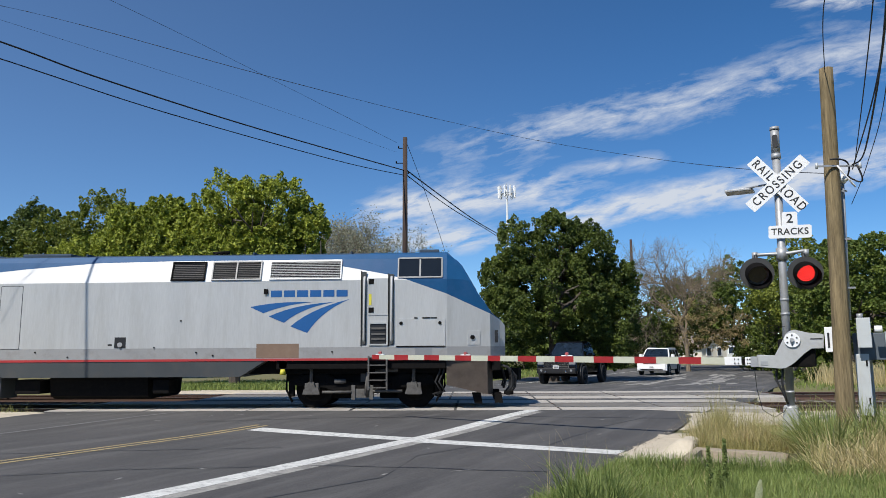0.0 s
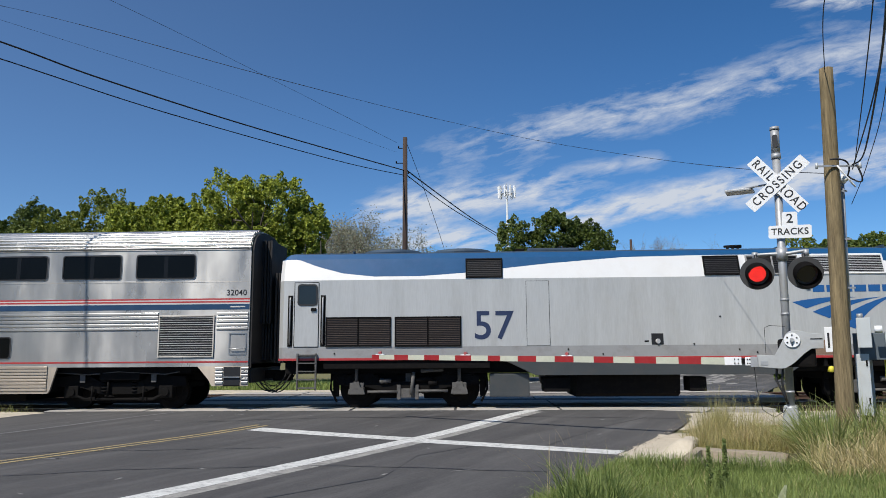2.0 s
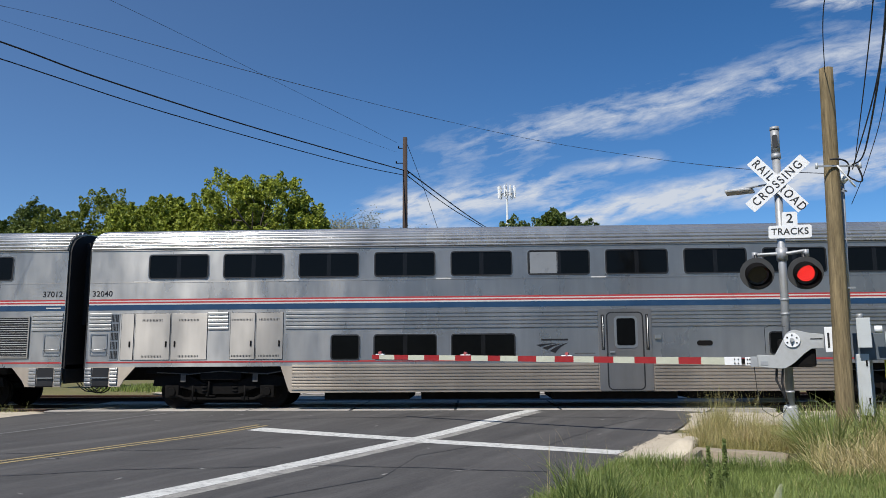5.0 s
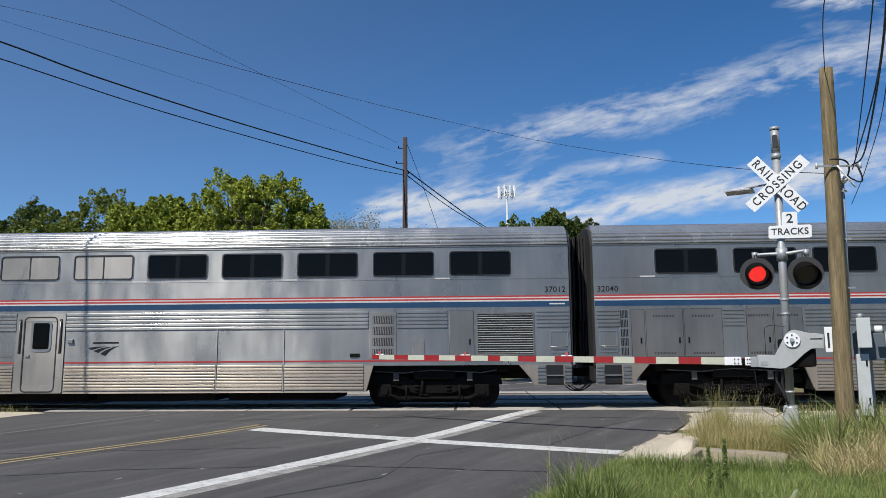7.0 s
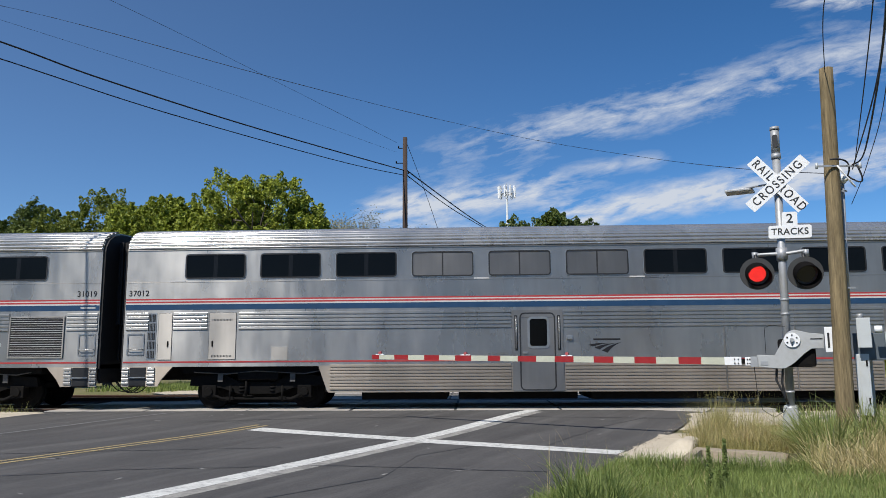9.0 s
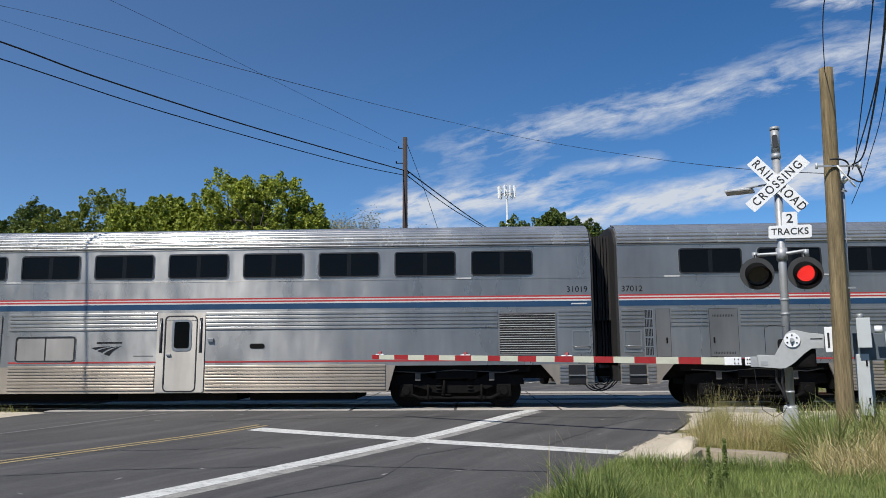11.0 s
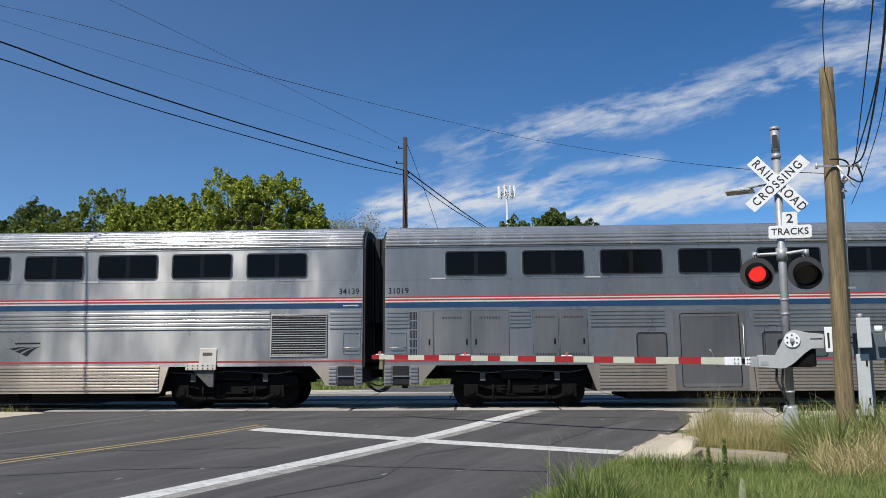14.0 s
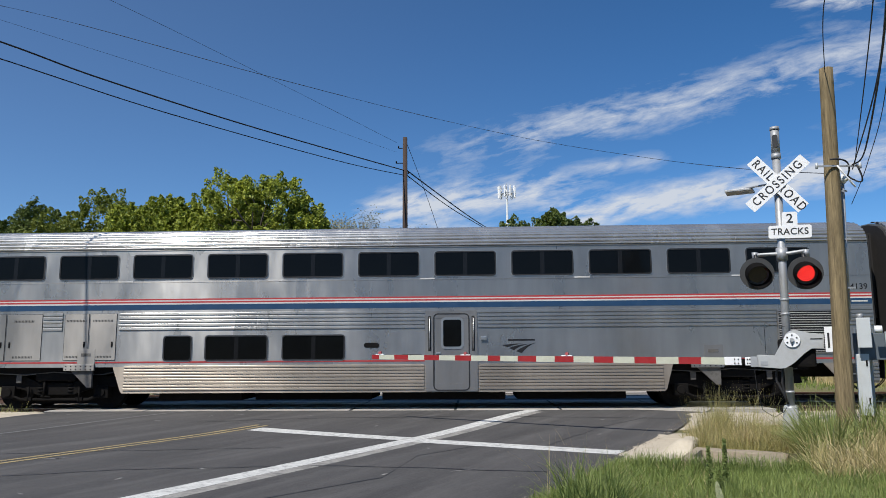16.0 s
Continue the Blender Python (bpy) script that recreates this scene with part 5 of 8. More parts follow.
    for a, b in ((1.7, 6.1), (14.7, 19.2)):
        part("side_beam", box_bm(a, b, -1.5, -1.3, 1.05, 1.3, bevel=0.02), "dark", o)
    for a, b in ((11.3, 11.75), (7.5, 8.2)):
        part("pipe_rack", box_bm(a, b, -1.3, -0.7, 0.42, 0.8, bevel=0.05), "dark", o)
    # pilot plate and plow
    bm = bmesh.new()
    half_pl = [(19.22, 1.45), (20.3, 1.25), (20.43, 0.8), (20.47, 0.0)]
    outl = [(x, -y) for x, y in half_pl] + [(x, y) for x, y in half_pl[-2::-1]]
    n = len(outl)
    lowz = [0.62, 0.36, 0.34, 0.34, 0.34, 0.36, 0.62]
    va = [bm.verts.new((x, y, 1.33)) for x, y in outl]
    vb = [bm.verts.new((x, y, lowz[i])) for i, (x, y) in enumerate(outl)]
    for i in range(n - 1):
        bm.faces.new((va[i], vb[i], vb[i + 1], va[i + 1]))
    bmesh.ops.solidify(bm, geom=list(bm.faces), thickness=0.04)
    part("pilot", bm, "plow", o, "dusty brown pilot plate")
    cp = part("coupler", box_bm(20.4, 20.95, -0.14, 0.14, 0.72, 0.98, bevel=0.04), "dark", o)
    part("knuckle", prism(bmesh.new(), [(20.9, -0.24), (21.18, -0.26), (21.26, -0.10), (21.12, -0.02), (21.16, 0.14), (20.98, 0.22), (20.9, 0.14)], 0.70, 1.02, axis="z"), "bogie_black", cp)
    part("lift_rod", pipe(bmesh.new(), [(20.9, -1.15, 0.86), (20.94, -1.1, 0.98), (20.98, -0.3, 1.02), (21.02, 0.0, 1.06)], 0.02, 6), "bogie_black", cp)
    part("buffer_beam", box_bm(20.42, 20.66, -1.12, 1.12, 0.98, 1.30, bevel=0.03), "dark", o)
    for y, d in ((-1.0, 0.0), (-0.88, 0.1), (-0.74, -0.04), (-0.42, 0.06)):
        hs = part("hose", pipe(bmesh.new(), [(20.6, y, 1.14), (20.86, y, 1.06), (20.98 + d, y, 0.82), (20.94 + d, y, 0.55), (20.84 + d, y + 0.05, 0.40)], 0.034, 7), "rubber", o)
        part("hose_coupling", box_bm(20.79 + d, 20.9 + d, y, y + 0.1, 0.33, 0.43, bevel=0.02), "bogie_black", hs)
    for x, y in ((20.0, -1.0), (20.55, -0.85), (20.55, 0.85)):
        part("rail_guard", prism(bmesh.new(), [(x - 0.12, 0.4), (x + 0.12, 0.4), (x + 0.16, 0.12), (x - 0.05, 0.12)], y - 0.12, y + 0.12), "bogie_black", o)
    part("coupler", box_bm(-0.02, 0.5, -0.16, 0.16, 0.7, 1.0, bevel=0.04), "dark", o)
    for y in (-0.75, -0.55, 0.6):
        part("hose", pipe(bmesh.new(), [(20.5, y, 1.2), (20.72, y, 1.0), (20.8, y, 0.7), (20.74, y, 0.5)], 0.03, 7), "rubber", o)
    # louvres
    for x0, x1, z0, z1, n, fm, sm, dv in ((1.76, 3.50, 1.63, 2.41, 15, "dark", "louvre_brown", True), (3.60, 5.36, 1.62, 2.41, 15, "dark", "louvre_brown", True)):
        louvre(o, x0, x1, z0, z1, n, fm, sm, dv, tilt=0.4)
    lean = -math.atan2(0.17, 0.585)
    for x0, x1, n, sm, fm, dv in ((5.49, 6.47, 9, "louvre_dark", "dark", False), (11.77, 12.70, 9, "louvre_dark", "dark", False), (12.88, 14.24, 9, "louvre_dark", "loco_sill", True), (14.46, 16.42, 10, "loco_white", "loco_white", False)):
        louvre(o, x0, x1, 3.425, 3.975, n, fm, sm, dv, tilt=0.42, lean=lean)
    # rear door, handrails, panels
    dr = part("rear_door", plate(0.92, 1.55, 1.64, 3.33, 0.012, 0.004), "loco_silver", o)
    part("gasket", ring(bmesh.new(), 0.90, 1.57, 1.62, 3.35, 0.02, 0.016, -SIDE - 0.01, -SIDE), "dark", dr)
    part("door_window", rr_plate(bmesh.new(), 1.02, 1.50, 2.75, 3.27, 0.07, -SIDE - 0.02, -SIDE), "soot_glass", dr)
    part("door_window_frame", ring(bmesh.new(), 0.99, 1.53, 2.72, 3.30, 0.09, 0.04, -SIDE - 0.028, -SIDE), "gasket", dr)
    part("door_handle", box_bm(1.36, 1.5, -SIDE - 0.06, -SIDE, 2.58, 2.66, bevel=0.012), "dark", dr)
    for x in (0.80, 1.68):
        sl = part("handrail_slot", plate(x - 0.065, x + 0.065, 1.64, 3.0, 0.010, 0.003), "dark", o)
        grab(sl, [(x, -SIDE - 0.01, 1.7), (x, -SIDE - 0.05, 1.75), (x, -SIDE - 0.05, 2.9), (x, -SIDE - 0.01, 2.95)], 0.022, "alu")
    for x0, x1, z0, z1 in ((7.09, 7.68, 1.63, 3.32),):
        part("side_panel", plate(x0, x1, z0, z1, 0.004, 0), "loco_silver", o)
        part("panel_gap", ring(bmesh.new(), x0 - 0.012, x1 + 0.012, z0 - 0.012, z1 + 0.012, 0.015, 0.012, -SIDE - 0.006, -SIDE), "loco_skirt", o)
    fl = part("fuel_filler", plate(10.31, 10.62, 1.63, 1.92, 0.006, 0.002), "black", o)
    part("filler_cap", tube(bmesh.new(), (10.46, -SIDE - 0.01, 1.72), (10.48, -SIDE - 0.05, 1.72), 0.065, n=14), "white_stripe", fl)
    part("label_plate", plate(10.13, 10.24, 1.70, 1.74, 0.006, 0), "dark", o)
    part("patch", plate(14.17, 15.31, 1.345, 1.72, 0.003, 0), "brown_patch", o, "rectangular brown paint patch")
    part("patch", plate(18.4, 18.85, 1.40, 1.60, 0.003, 0), "blind", o)
    part("horn_bracket", plate(14.34, 14.44, 3.05, 3.18, 0.05, 0.01), "dark", o)
    for x, z in ((2.0, 1.45), (8.15, 1.53), (9.05, 1.40), (11.4, 1.64), (12.1, 2.35), (12.55, 1.5), (16.2, 1.5), (13.0, 1.42)):
        part("fitting", tube(bmesh.new(), (x, -SIDE, z), (x, -SIDE - 0.02, z), 0.022, n=8), "dark", o)
    # cab doors, steps, window
    for x in (17.04, 17.77):
        sl = part("handrail_slot", plate(x - 0.072, x + 0.062, 1.66, 3.62 if x < 17.5 else 3.55, 0.010, 0.003), "loco_skirt", o)
        part("slot_edge", plate(x - 0.085, x - 0.06, 1.64, 3.64 if x < 17.5 else 3.57, 0.02, 0.003), "dark", sl)
        grab(sl, [(x + 0.01, -SIDE - 0.01, 1.72), (x + 0.01, -SIDE - 0.06, 1.8), (x + 0.01, -SIDE - 0.06, 3.4), (x + 0.01, -SIDE - 0.01, 3.48)], 0.034, "loco_silver")
    cd = part("cab_door", plate(17.14, 17.68, 2.45, 3.44, 0.014, 0.004), "loco_silver", o)
    for z in (2.52, 3.28):
        part("latch", plate(17.16, 17.30, z, z + 0.14, 0.022, 0.003), "dark", cd)
    part("warning_plate", plate(17.17, 17.24, 2.72, 3.02, 0.02, 0), "yellow_fit", cd)
    sb = part("step_box", plate(17.19, 17.66, 1.68, 2.24, 0.004, 0.001), "black", o)
    for z in (1.80, 1.93, 2.08):
        part("step", plate(17.24, 17.62, z, z + 0.05, 0.03, 0.004), "truck_grey", sb)
    part("frame", ring(bmesh.new(), 17.17, 17.68, 1.66, 2.27, 0.02, 0.04, -SIDE - 0.03, -SIDE), "loco_silver", sb)
    mm = Matrix.Translation((0, -SIDE, 3.4)) @ Matrix.Rotation(lean, 4, "X")
    cw = part("cab_window", ring(bmesh.new(), 17.93, 19.14, 0.04, 0.63, 0.03, 0.035, -0.03, 0.01), "loco_sill", o, m=mm)
    part("pane", box_bm(17.965, 18.52, -0.012, 0.01, 0.075, 0.595), "soot_glass", cw)
    part("pane", box_bm(18.55, 19.105, -0.012, 0.01, 0.075, 0.595), "soot_glass", cw)
    part("mullion", box_bm(18.515, 18.555, -0.025, 0.01, 0.09, 0.58), "loco_sill", cw)
    eq = part("access_panel", plate(17.9, 19.2, 1.64, 2.36, 0.012, 0.004), "loco_silver", o)
    for x in (18.03, 19.06):
        part("latch", tube(bmesh.new(), (x, -SIDE - 0.01, 2.24), (x, -SIDE - 0.03, 2.24), 0.045, n=12), "dark", eq)
    for x, w in ((18.38, 0.09), (18.6, 0.2), (18.82, 0.16)):
        part("hinge", plate(x, x + w, 2.36, 2.39, 0.025, 0.003), "dark", eq)
    part("panel_edge", plate(17.9, 19.2, 1.615, 1.642, 0.02, 0.003), "dark", eq)
    # socket panel on the tapering nose side
    taper = math.degrees(math.atan2(0.29, 1.14))
    m = pose(19.25, -SIDE, 0, 0, 0, taper)
    sp = part("socket_panel", box_bm(0.55, 0.9, -0.012, 0.01, 1.66, 2.04, bevel=0.004), "loco_silver", o, m=m)
    part("socket", tube(bmesh.new(), (0.68, -0.012, 1.86), (0.68, -0.04, 1.86), 0.06, n=12), "dark", sp)
    # windscreens on the sloping front
    for s in (-1, 1):
        bm = bmesh.new()
        prism(bm, [(0.05, 0.0), (0.98, 0.0), (0.85, 0.72), (0.05, 0.72)], -0.02, 0.012, axis="z")
        bm.transform(Matrix.Diagonal((1, s, 1, 1)))
        bmesh.ops.recalc_face_normals(bm, faces=bm.faces)
        M4 = Matrix(((0, -0.485, 0.875, 20.03), (1, 0, 0, 0), (0, 0.875, 0.485, 3.14), (0, 0, 0, 1)))
        if s < 0:
            M4 = Matrix(((0, 0.485, 0.875, 20.03), (-1, 0, 0, 0), (0, -0.875, 0.485, 3.14), (0, 0, 0, 1)))
        part("windscreen", bm, "soot_glass", o, m=M4)
    part("headlight", tube(bmesh.new(), (20.74, -0.2, 1.9), (20.83, -0.2, 1.9), 0.09, n=14), "alu", o)
    part("headlight", tube(bmesh.new(), (20.74, 0.2, 1.9), (20.83, 0.2, 1.9), 0.09, n=14), "alu", o)
    part("nose_vent", box_bm(20.50, 20.60, -1.10, -1.05, 1.72, 2.05), "black", o)
    # roof gear
    bm = box_bm(18.45, 19.0, -0.6, 0.6, 4.22, 4.34, bevel=0.03)
    part("roof_hatch", bm, "loco_roof", o)
    part("roof_hatch", box_bm(7.2, 8.6, -0.9, 0.9, 4.2, 4.30, bevel=0.03), "loco_roof", o)
    part("exhaust_stack", box_bm(6.9, 7.15, -0.4, 0.4, 4.2, 4.36, bevel=0.02), "dark", o)
    bm = bmesh.new()
    for k in range(3):
        tube(bm, (12.7 + 0.14 * k, -0.7, 4.2), (12.7 + 0.14 * k, -0.7, 4.3), 0.04, n=8)
        tube(bm, (12.6 + 0.1 * k, -0.7, 4.3), (12.95 + 0.06 * k, -0.7, 4.3), 0.03, 0.05, n=8)
    part("air_horn", bm, "dark", o)
    for x in (2.4, 9.2, 13.9, 16.6):
        part("roof_seam", box_bm(x, x + 0.03, -1.2, 1.2, 4.0, 4.235), "loco_roof", o)
    part("fan_hatch", tube(bmesh.new(), (3.4, 0, 4.2), (3.4, 0, 4.33), 0.85, 0.8, n=24), "loco_roof", o)
    part("fan_hatch", tube(bmesh.new(), (5.4, 0, 4.2), (5.4, 0, 4.33), 0.85, 0.8, n=24), "loco_roof", o)
    # emblem, its plain bar and the running number
    emblem("emblem", 13.97, 16.65, 2.0, 2.89, "logo_blue", o, -SIDE - 0.005, "blue sweeping three-band emblem")
    for k in range(6):
        part("emblem_bar", plate(14.52 + 0.355 * k, 14.52 + 0.355 * k + 0.30, 2.96, 3.14, 0.004, 0), "logo_blue", o)
    flat_text("running_number", "57", 1.05, "navy", o, facing(6.21, -SIDE - 0.004, 2.13))
    # ladders, bogies, wheels
    ladder(o, 1.03, 1.52, 0.5, 1.46, 5, "truck_grey")
    ladder(o, 17.18, 17.66, 0.5, 1.38, 5, "truck_grey")
    vb = part("valve_bracket", box_bm(14.76, 15.0, -1.5, -1.3, 1.06, 1.26, bevel=0.02), "truck_grey", o)
    part("drain_valve", tube(bmesh.new(), (14.87, -1.46, 0.90), (14.87, -1.46, 1.05), 0.085, 0.06, n=14), "yellow_fit", vb, "bright yellow drain valve")
    for xa, xb in ((2.55, 5.29), (15.6, 18.34)):
        bg = bogie(o, xa, xb, 0.51, True)
        for x in (xa, xb):
            WHEELS.append((wheelset(bg, x, 0.51), 0.51))
    hoses(o, 0.1)
    for k, x in enumerate((18.95, 19.05)):
        part("hose", pipe(bmesh.new(), [(x, -1.3, 1.3), (x + 0.1, -1.35, 1.0), (x - 0.03, -1.35, 0.7), (x + 0.12, -1.35, 0.45), (x - 0.1, -1.3, 0.38)], 0.025, 7), "rubber", o)
    bl = None
    for k in range(4):
        x = 0.44 - (0.01 + 0.07 * k)
        bm = box_bm(x - 0.05, x, -0.75 - 0.04 * (k % 2), 0.75 + 0.04 * (k % 2), 1.2, 3.7)
        if bl is None:
            bl = part("gangway_bellows", bm, "bellows", o, "black rubber gangway bellows")
        else:
            part("fold", bm, "bellows", bl)
    return o


loco = locomotive()


# ---- crossing signal, utility poles, wires ----
M["sign_white"] = material("white sign sheeting", (0.74, 0.75, 0.76), 0.4, scale=3, spread=0.03, bump=0.02, dirt=(0.62, 0.6, 0.56), dirt_amount=0.25)
M["sign_black"] = material("black sign lettering", (0.010, 0.010, 0.011), 0.5, bump=0)
M["gate_red"] = material("red reflective sheeting", (0.28, 0.013, 0.014), 0.4, scale=4, spread=0.12, bump=0.02, dirt=(0.3, 0.06, 0.05))
M["gate_white"] = material("aged white reflective sheeting", (0.47, 0.48, 0.38), 0.45, scale=4, spread=0.12, bump=0.02, dirt=(0.40, 0.38, 0.30), dirt_amount=0.6)
M["led"] = material("lit red signal diodes", (1.0, 0.04, 0.035), 0.4, bump=0, spread=0, emit=3.4)
M["led_glow"] = material("lit red signal lens", (0.55, 0.006, 0.005), 0.3, bump=0, spread=0, emit=0.28)
M["lens_dark"] = material("unlit dark red lens", (0.012, 0.003, 0.003), 0.2, bump=0)
M["mech_grey"] = material("satin grey mechanism paint", (0.44, 0.45, 0.45), 0.45, 0.2, scale=3, spread=0.06, bump=0.03, dirt=(0.32, 0.31, 0.29), dirt_amount=0.5)
M["box_grey"] = material("grey enclosure paint", (0.50, 0.53, 0.54), 0.5, 0.1, scale=3, spread=0.06, bump=0.03, dirt=(0.36, 0.36, 0.34))
M["slate"] = material("dark slate enclosure", (0.09, 0.11, 0.13), 0.5, scale=3, spread=0.1, bump=0.03)

M["lamp_black"] = material("sun-faded black lamp paint", (0.050, 0.050, 0.051), 0.55, scale=6, spread=0.25, bump=0.03, dirt=(0.05, 0.048, 0.045), dirt_amount=0.5)
M["visor_black"] = material("flat black visor paint", (0.006, 0.0055, 0.0055), 0.8, scale=6, spread=0.25, bump=0.02, spec=0.08)
M["arm_lens"] = material("faded red gate lamp", (0.42, 0.10, 0.10), 0.3, bump=0)
LAMPS = {}


def crossing_signal():
    t = thing("crossing_signal", "grey railroad crossing signal mast with crossbuck, red lights and lowered gate", "crossing signal", pose(5.43, 13.1, 0, 0, 0, -26))

    def mx(z):
        return 0.045 + 0.012 * z                    # the mast leans a little
    bm = bmesh.new()
    tube(bm, (mx(0.5), 0, 0.5), (mx(4.95), 0, 4.95), 0.068, n=20)
    part("mast", bm, "galv", t, "galvanised steel mast")
    bm = bmesh.new()
    tube(bm, (mx(4.9), 0, 4.9), (mx(5.0), 0, 5.0), 0.082, n=20)
    tube(bm, (mx(5.0), 0, 5.0), (mx(5.48), 0, 5.48), 0.074, n=20)
    tube(bm, (mx(5.44), 0, 5.44), (mx(5.5), 0, 5.5), 0.085, 0.078, n=20)
    cap = part("bell_cap", bm, "galv", t, "galvanised bell housing")
    part("bell_opening", rr_plate(bmesh.new(), mx(5.2) - 0.045, mx(5.2) + 0.045, 5.1, 5.34, 0.04, -0.082, -0.06), "black", cap)
    for z in (0.75, 2.1, 2.35, 3.05, 4.6):
        part("clamp", tube(bmesh.new(), (mx(z), 0, z - 0.02), (mx(z), 0, z + 0.02), 0.076, n=20), "galv", t)
    # footing
    bm = bmesh.new()
    prism(bm, [(-0.12, -0.12), (0.22, -0.12), (0.18, 0.30), (0.16, 0.46), (-0.06, 0.46), (-0.08, 0.30)], -0.17, 0.17)
    part("footing", bm, "mech_grey", t, "grey cast junction base")
    part("flange", tube(bmesh.new(), (0.05, 0, 0.45), (0.05, 0, 0.52), 0.13, 0.10, n=16), "mech_grey", t)
    # crossbuck: two blades at right angles, a little turned
    cx, cz, y = mx(4.42), 4.42, -0.12
    for ang, yy, halves in ((-51, y, (("RAIL", -0.35), ("ROAD", 0.35))), (40, y - 0.012, (("CROSSING", 0.0),))):
        m = Matrix.Translation((cx, yy, cz)) @ Matrix.Rotation(radians(-ang), 4, "Y")
        bl = part("crossbuck_blade", box_bm(-0.62, 0.62, -0.004, 0.004, -0.115, 0.115, bevel=0.002), "sign_white", t, "white crossbuck blade with black lettering", m=m)
        for body, x in halves:
            flat_text("lettering", body, 0.212, "sign_black", bl, facing(x, -0.006, 0), width=0.84, spacing=1.3)
    part("bracket", box_bm(cx - 0.05, cx + 0.05, -0.11, 0.0, cz - 0.06, cz + 0.06), "galv", t)
    # number of tracks
    m = Matrix.Translation((mx(3.65), -0.10, 0)) @ Matrix.Rotation(radians(2.5), 4, "Y")
    bm = bmesh.new()
    top_z = 3.66
    prism(bm, round_rect(-0.345, 0.345, 3.43, top_z, 0.035), -0.004, 0.004)
    sg = part("track_count_sign", bm, "sign_white", t, "white sign with black lettering", m=m)
    part("count_tab", prism(bmesh.new(), round_rect(-0.125, 0.125, top_z - 0.03, 3.90, 0.03), -0.0045, 0.0035), "sign_white", sg)
    flat_text("lettering", "2", 0.23, "sign_black", sg, facing(0, -0.008, 3.775))
    flat_text("lettering", "TRACKS", 0.165, "sign_black", sg, facing(0, -0.008, 3.545), width=0.95)
    # cross arm and lights
    bm = bmesh.new()
    pipe(bm, [(-0.36, -0.02, 3.15), (-0.3, -0.03, 3.17), (0.0, -0.03, 3.17), (0.2, -0.03, 3.17), (0.42, -0.03, 3.19), (0.5, -0.02, 3.17)], 0.032, 10)
    tube(bm, (mx(3.1), 0, 3.05), (mx(3.1), 0, 3.27), 0.095, n=16)
    for x in (-0.36, 0.47):
        tube(bm, (x, -0.02, 3.1), (x, -0.02, 3.22), 0.05, n=12)
    part("cross_arm", bm, "galv", t, "galvanised lamp cross arm")
    for side, x, z, yaw in (("left", -0.33, 2.82, 9), ("right", 0.44, 2.79, 9)):
        m = pose(x, -0.18, z, 0, 0, yaw) @ pose(0, 0, 0, 7, 0, 0)
        bm = bmesh.new()
        tube(bm, (0, -0.02, 0), (0, 0.0, 0), 0.285, n=40)
        bg = part("signal_light", bm, "lamp_black", t, "black round background of a red flashing light", m=m)
        bm = bmesh.new()
        tube(bm, (0, 0.0, 0), (0, 0.2, 0), 0.19, 0.15, n=24)
        tube(bm, (0, 0.1, 0.1), (0, 0.12, 0.34), 0.03, n=8)
        part("housing", bm, "black", bg)
        # visor: a tunnel that droops and bears to the side of the road, longer above
        bm = bmesh.new()
        n = 32
        inner, outer = [], []
        for i in range(n + 1):
            a = 2 * math.pi * i / n
            L = 0.20 + 0.07 * math.sin(a)
            for r, lst in ((0.192, inner), (0.200, outer)):
                lst.append((bm.verts.new((r * math.cos(a), -0.02, r * math.sin(a))), bm.verts.new((r * math.cos(a) + 0.030, -0.02 - L, r * math.sin(a) - 0.060))))
        for i in range(n):
            for lst in (inner, outer):
                bm.faces.new((lst[i][0], lst[i + 1][0], lst[i + 1][1], lst[i][1])).smooth = True
            bm.faces.new((inner[i][1], inner[i + 1][1], outer[i + 1][1], outer[i][1]))
        bmesh.ops.recalc_face_normals(bm, faces=bm.faces)
        part("visor", bm, "visor_black", bg)
        part("lens", tube(bmesh.new(), (0, -0.022, 0), (0, -0.026, 0), 0.155, n=32), "lens_dark", bg, "dark red lens")
        # diode disc: a turning disc with lit diodes on its face
        bm = bmesh.new()
        tube(bm, (0, -0.003, 0), (0, 0.003, 0), 0.148, n=32, mi=1)
        disc = bmesh.ops.create_circle(bm, cap_ends=True, segments=32, radius=0.146, matrix=Matrix.Translation((0, -0.0042, 0)) @ Matrix.Rotation(radians(90), 4, "X"))
        for f in disc["verts"][0].link_faces:
            f.material_index = 2
        for r in range(0, 6):
            k = 1 if r == 0 else 6 * r
            for i in range(k):
                a = 2 * math.pi * i / k
                c = Vector((0.0265 * r * math.cos(a), -0.0046, 0.0265 * r * math.sin(a)))
                vs = [bm.verts.new(c + Vector((0.0078 * math.cos(q * math.pi / 3), 0, 0.0078 * math.sin(q * math.pi / 3)))) for q in range(6)]
                bm.faces.new(vs).material_index = 0
        bmesh.ops.recalc_face_normals(bm, faces=bm.faces)
        LAMPS[side] = part("diode_disc", bm, ["led", "lens_dark", "led_glow"], bg, "red diode disc")
        LAMPS[side].location = (0, -0.036, 0)
    # the aerial-like side lights behind the crossbuck
    sl = part("side_bracket", pipe(bmesh.new(), [(-0.05, 0.05, 4.46), (-0.3, 0.3, 4.5), (-0.8, 0.6, 4.5)], 0.02, 6), "galv", t)
    part("side_tray", box_bm(-0.85, -0.35, 0.35, 0.75, 4.46, 4.5, bevel=0.01), "galv", sl)
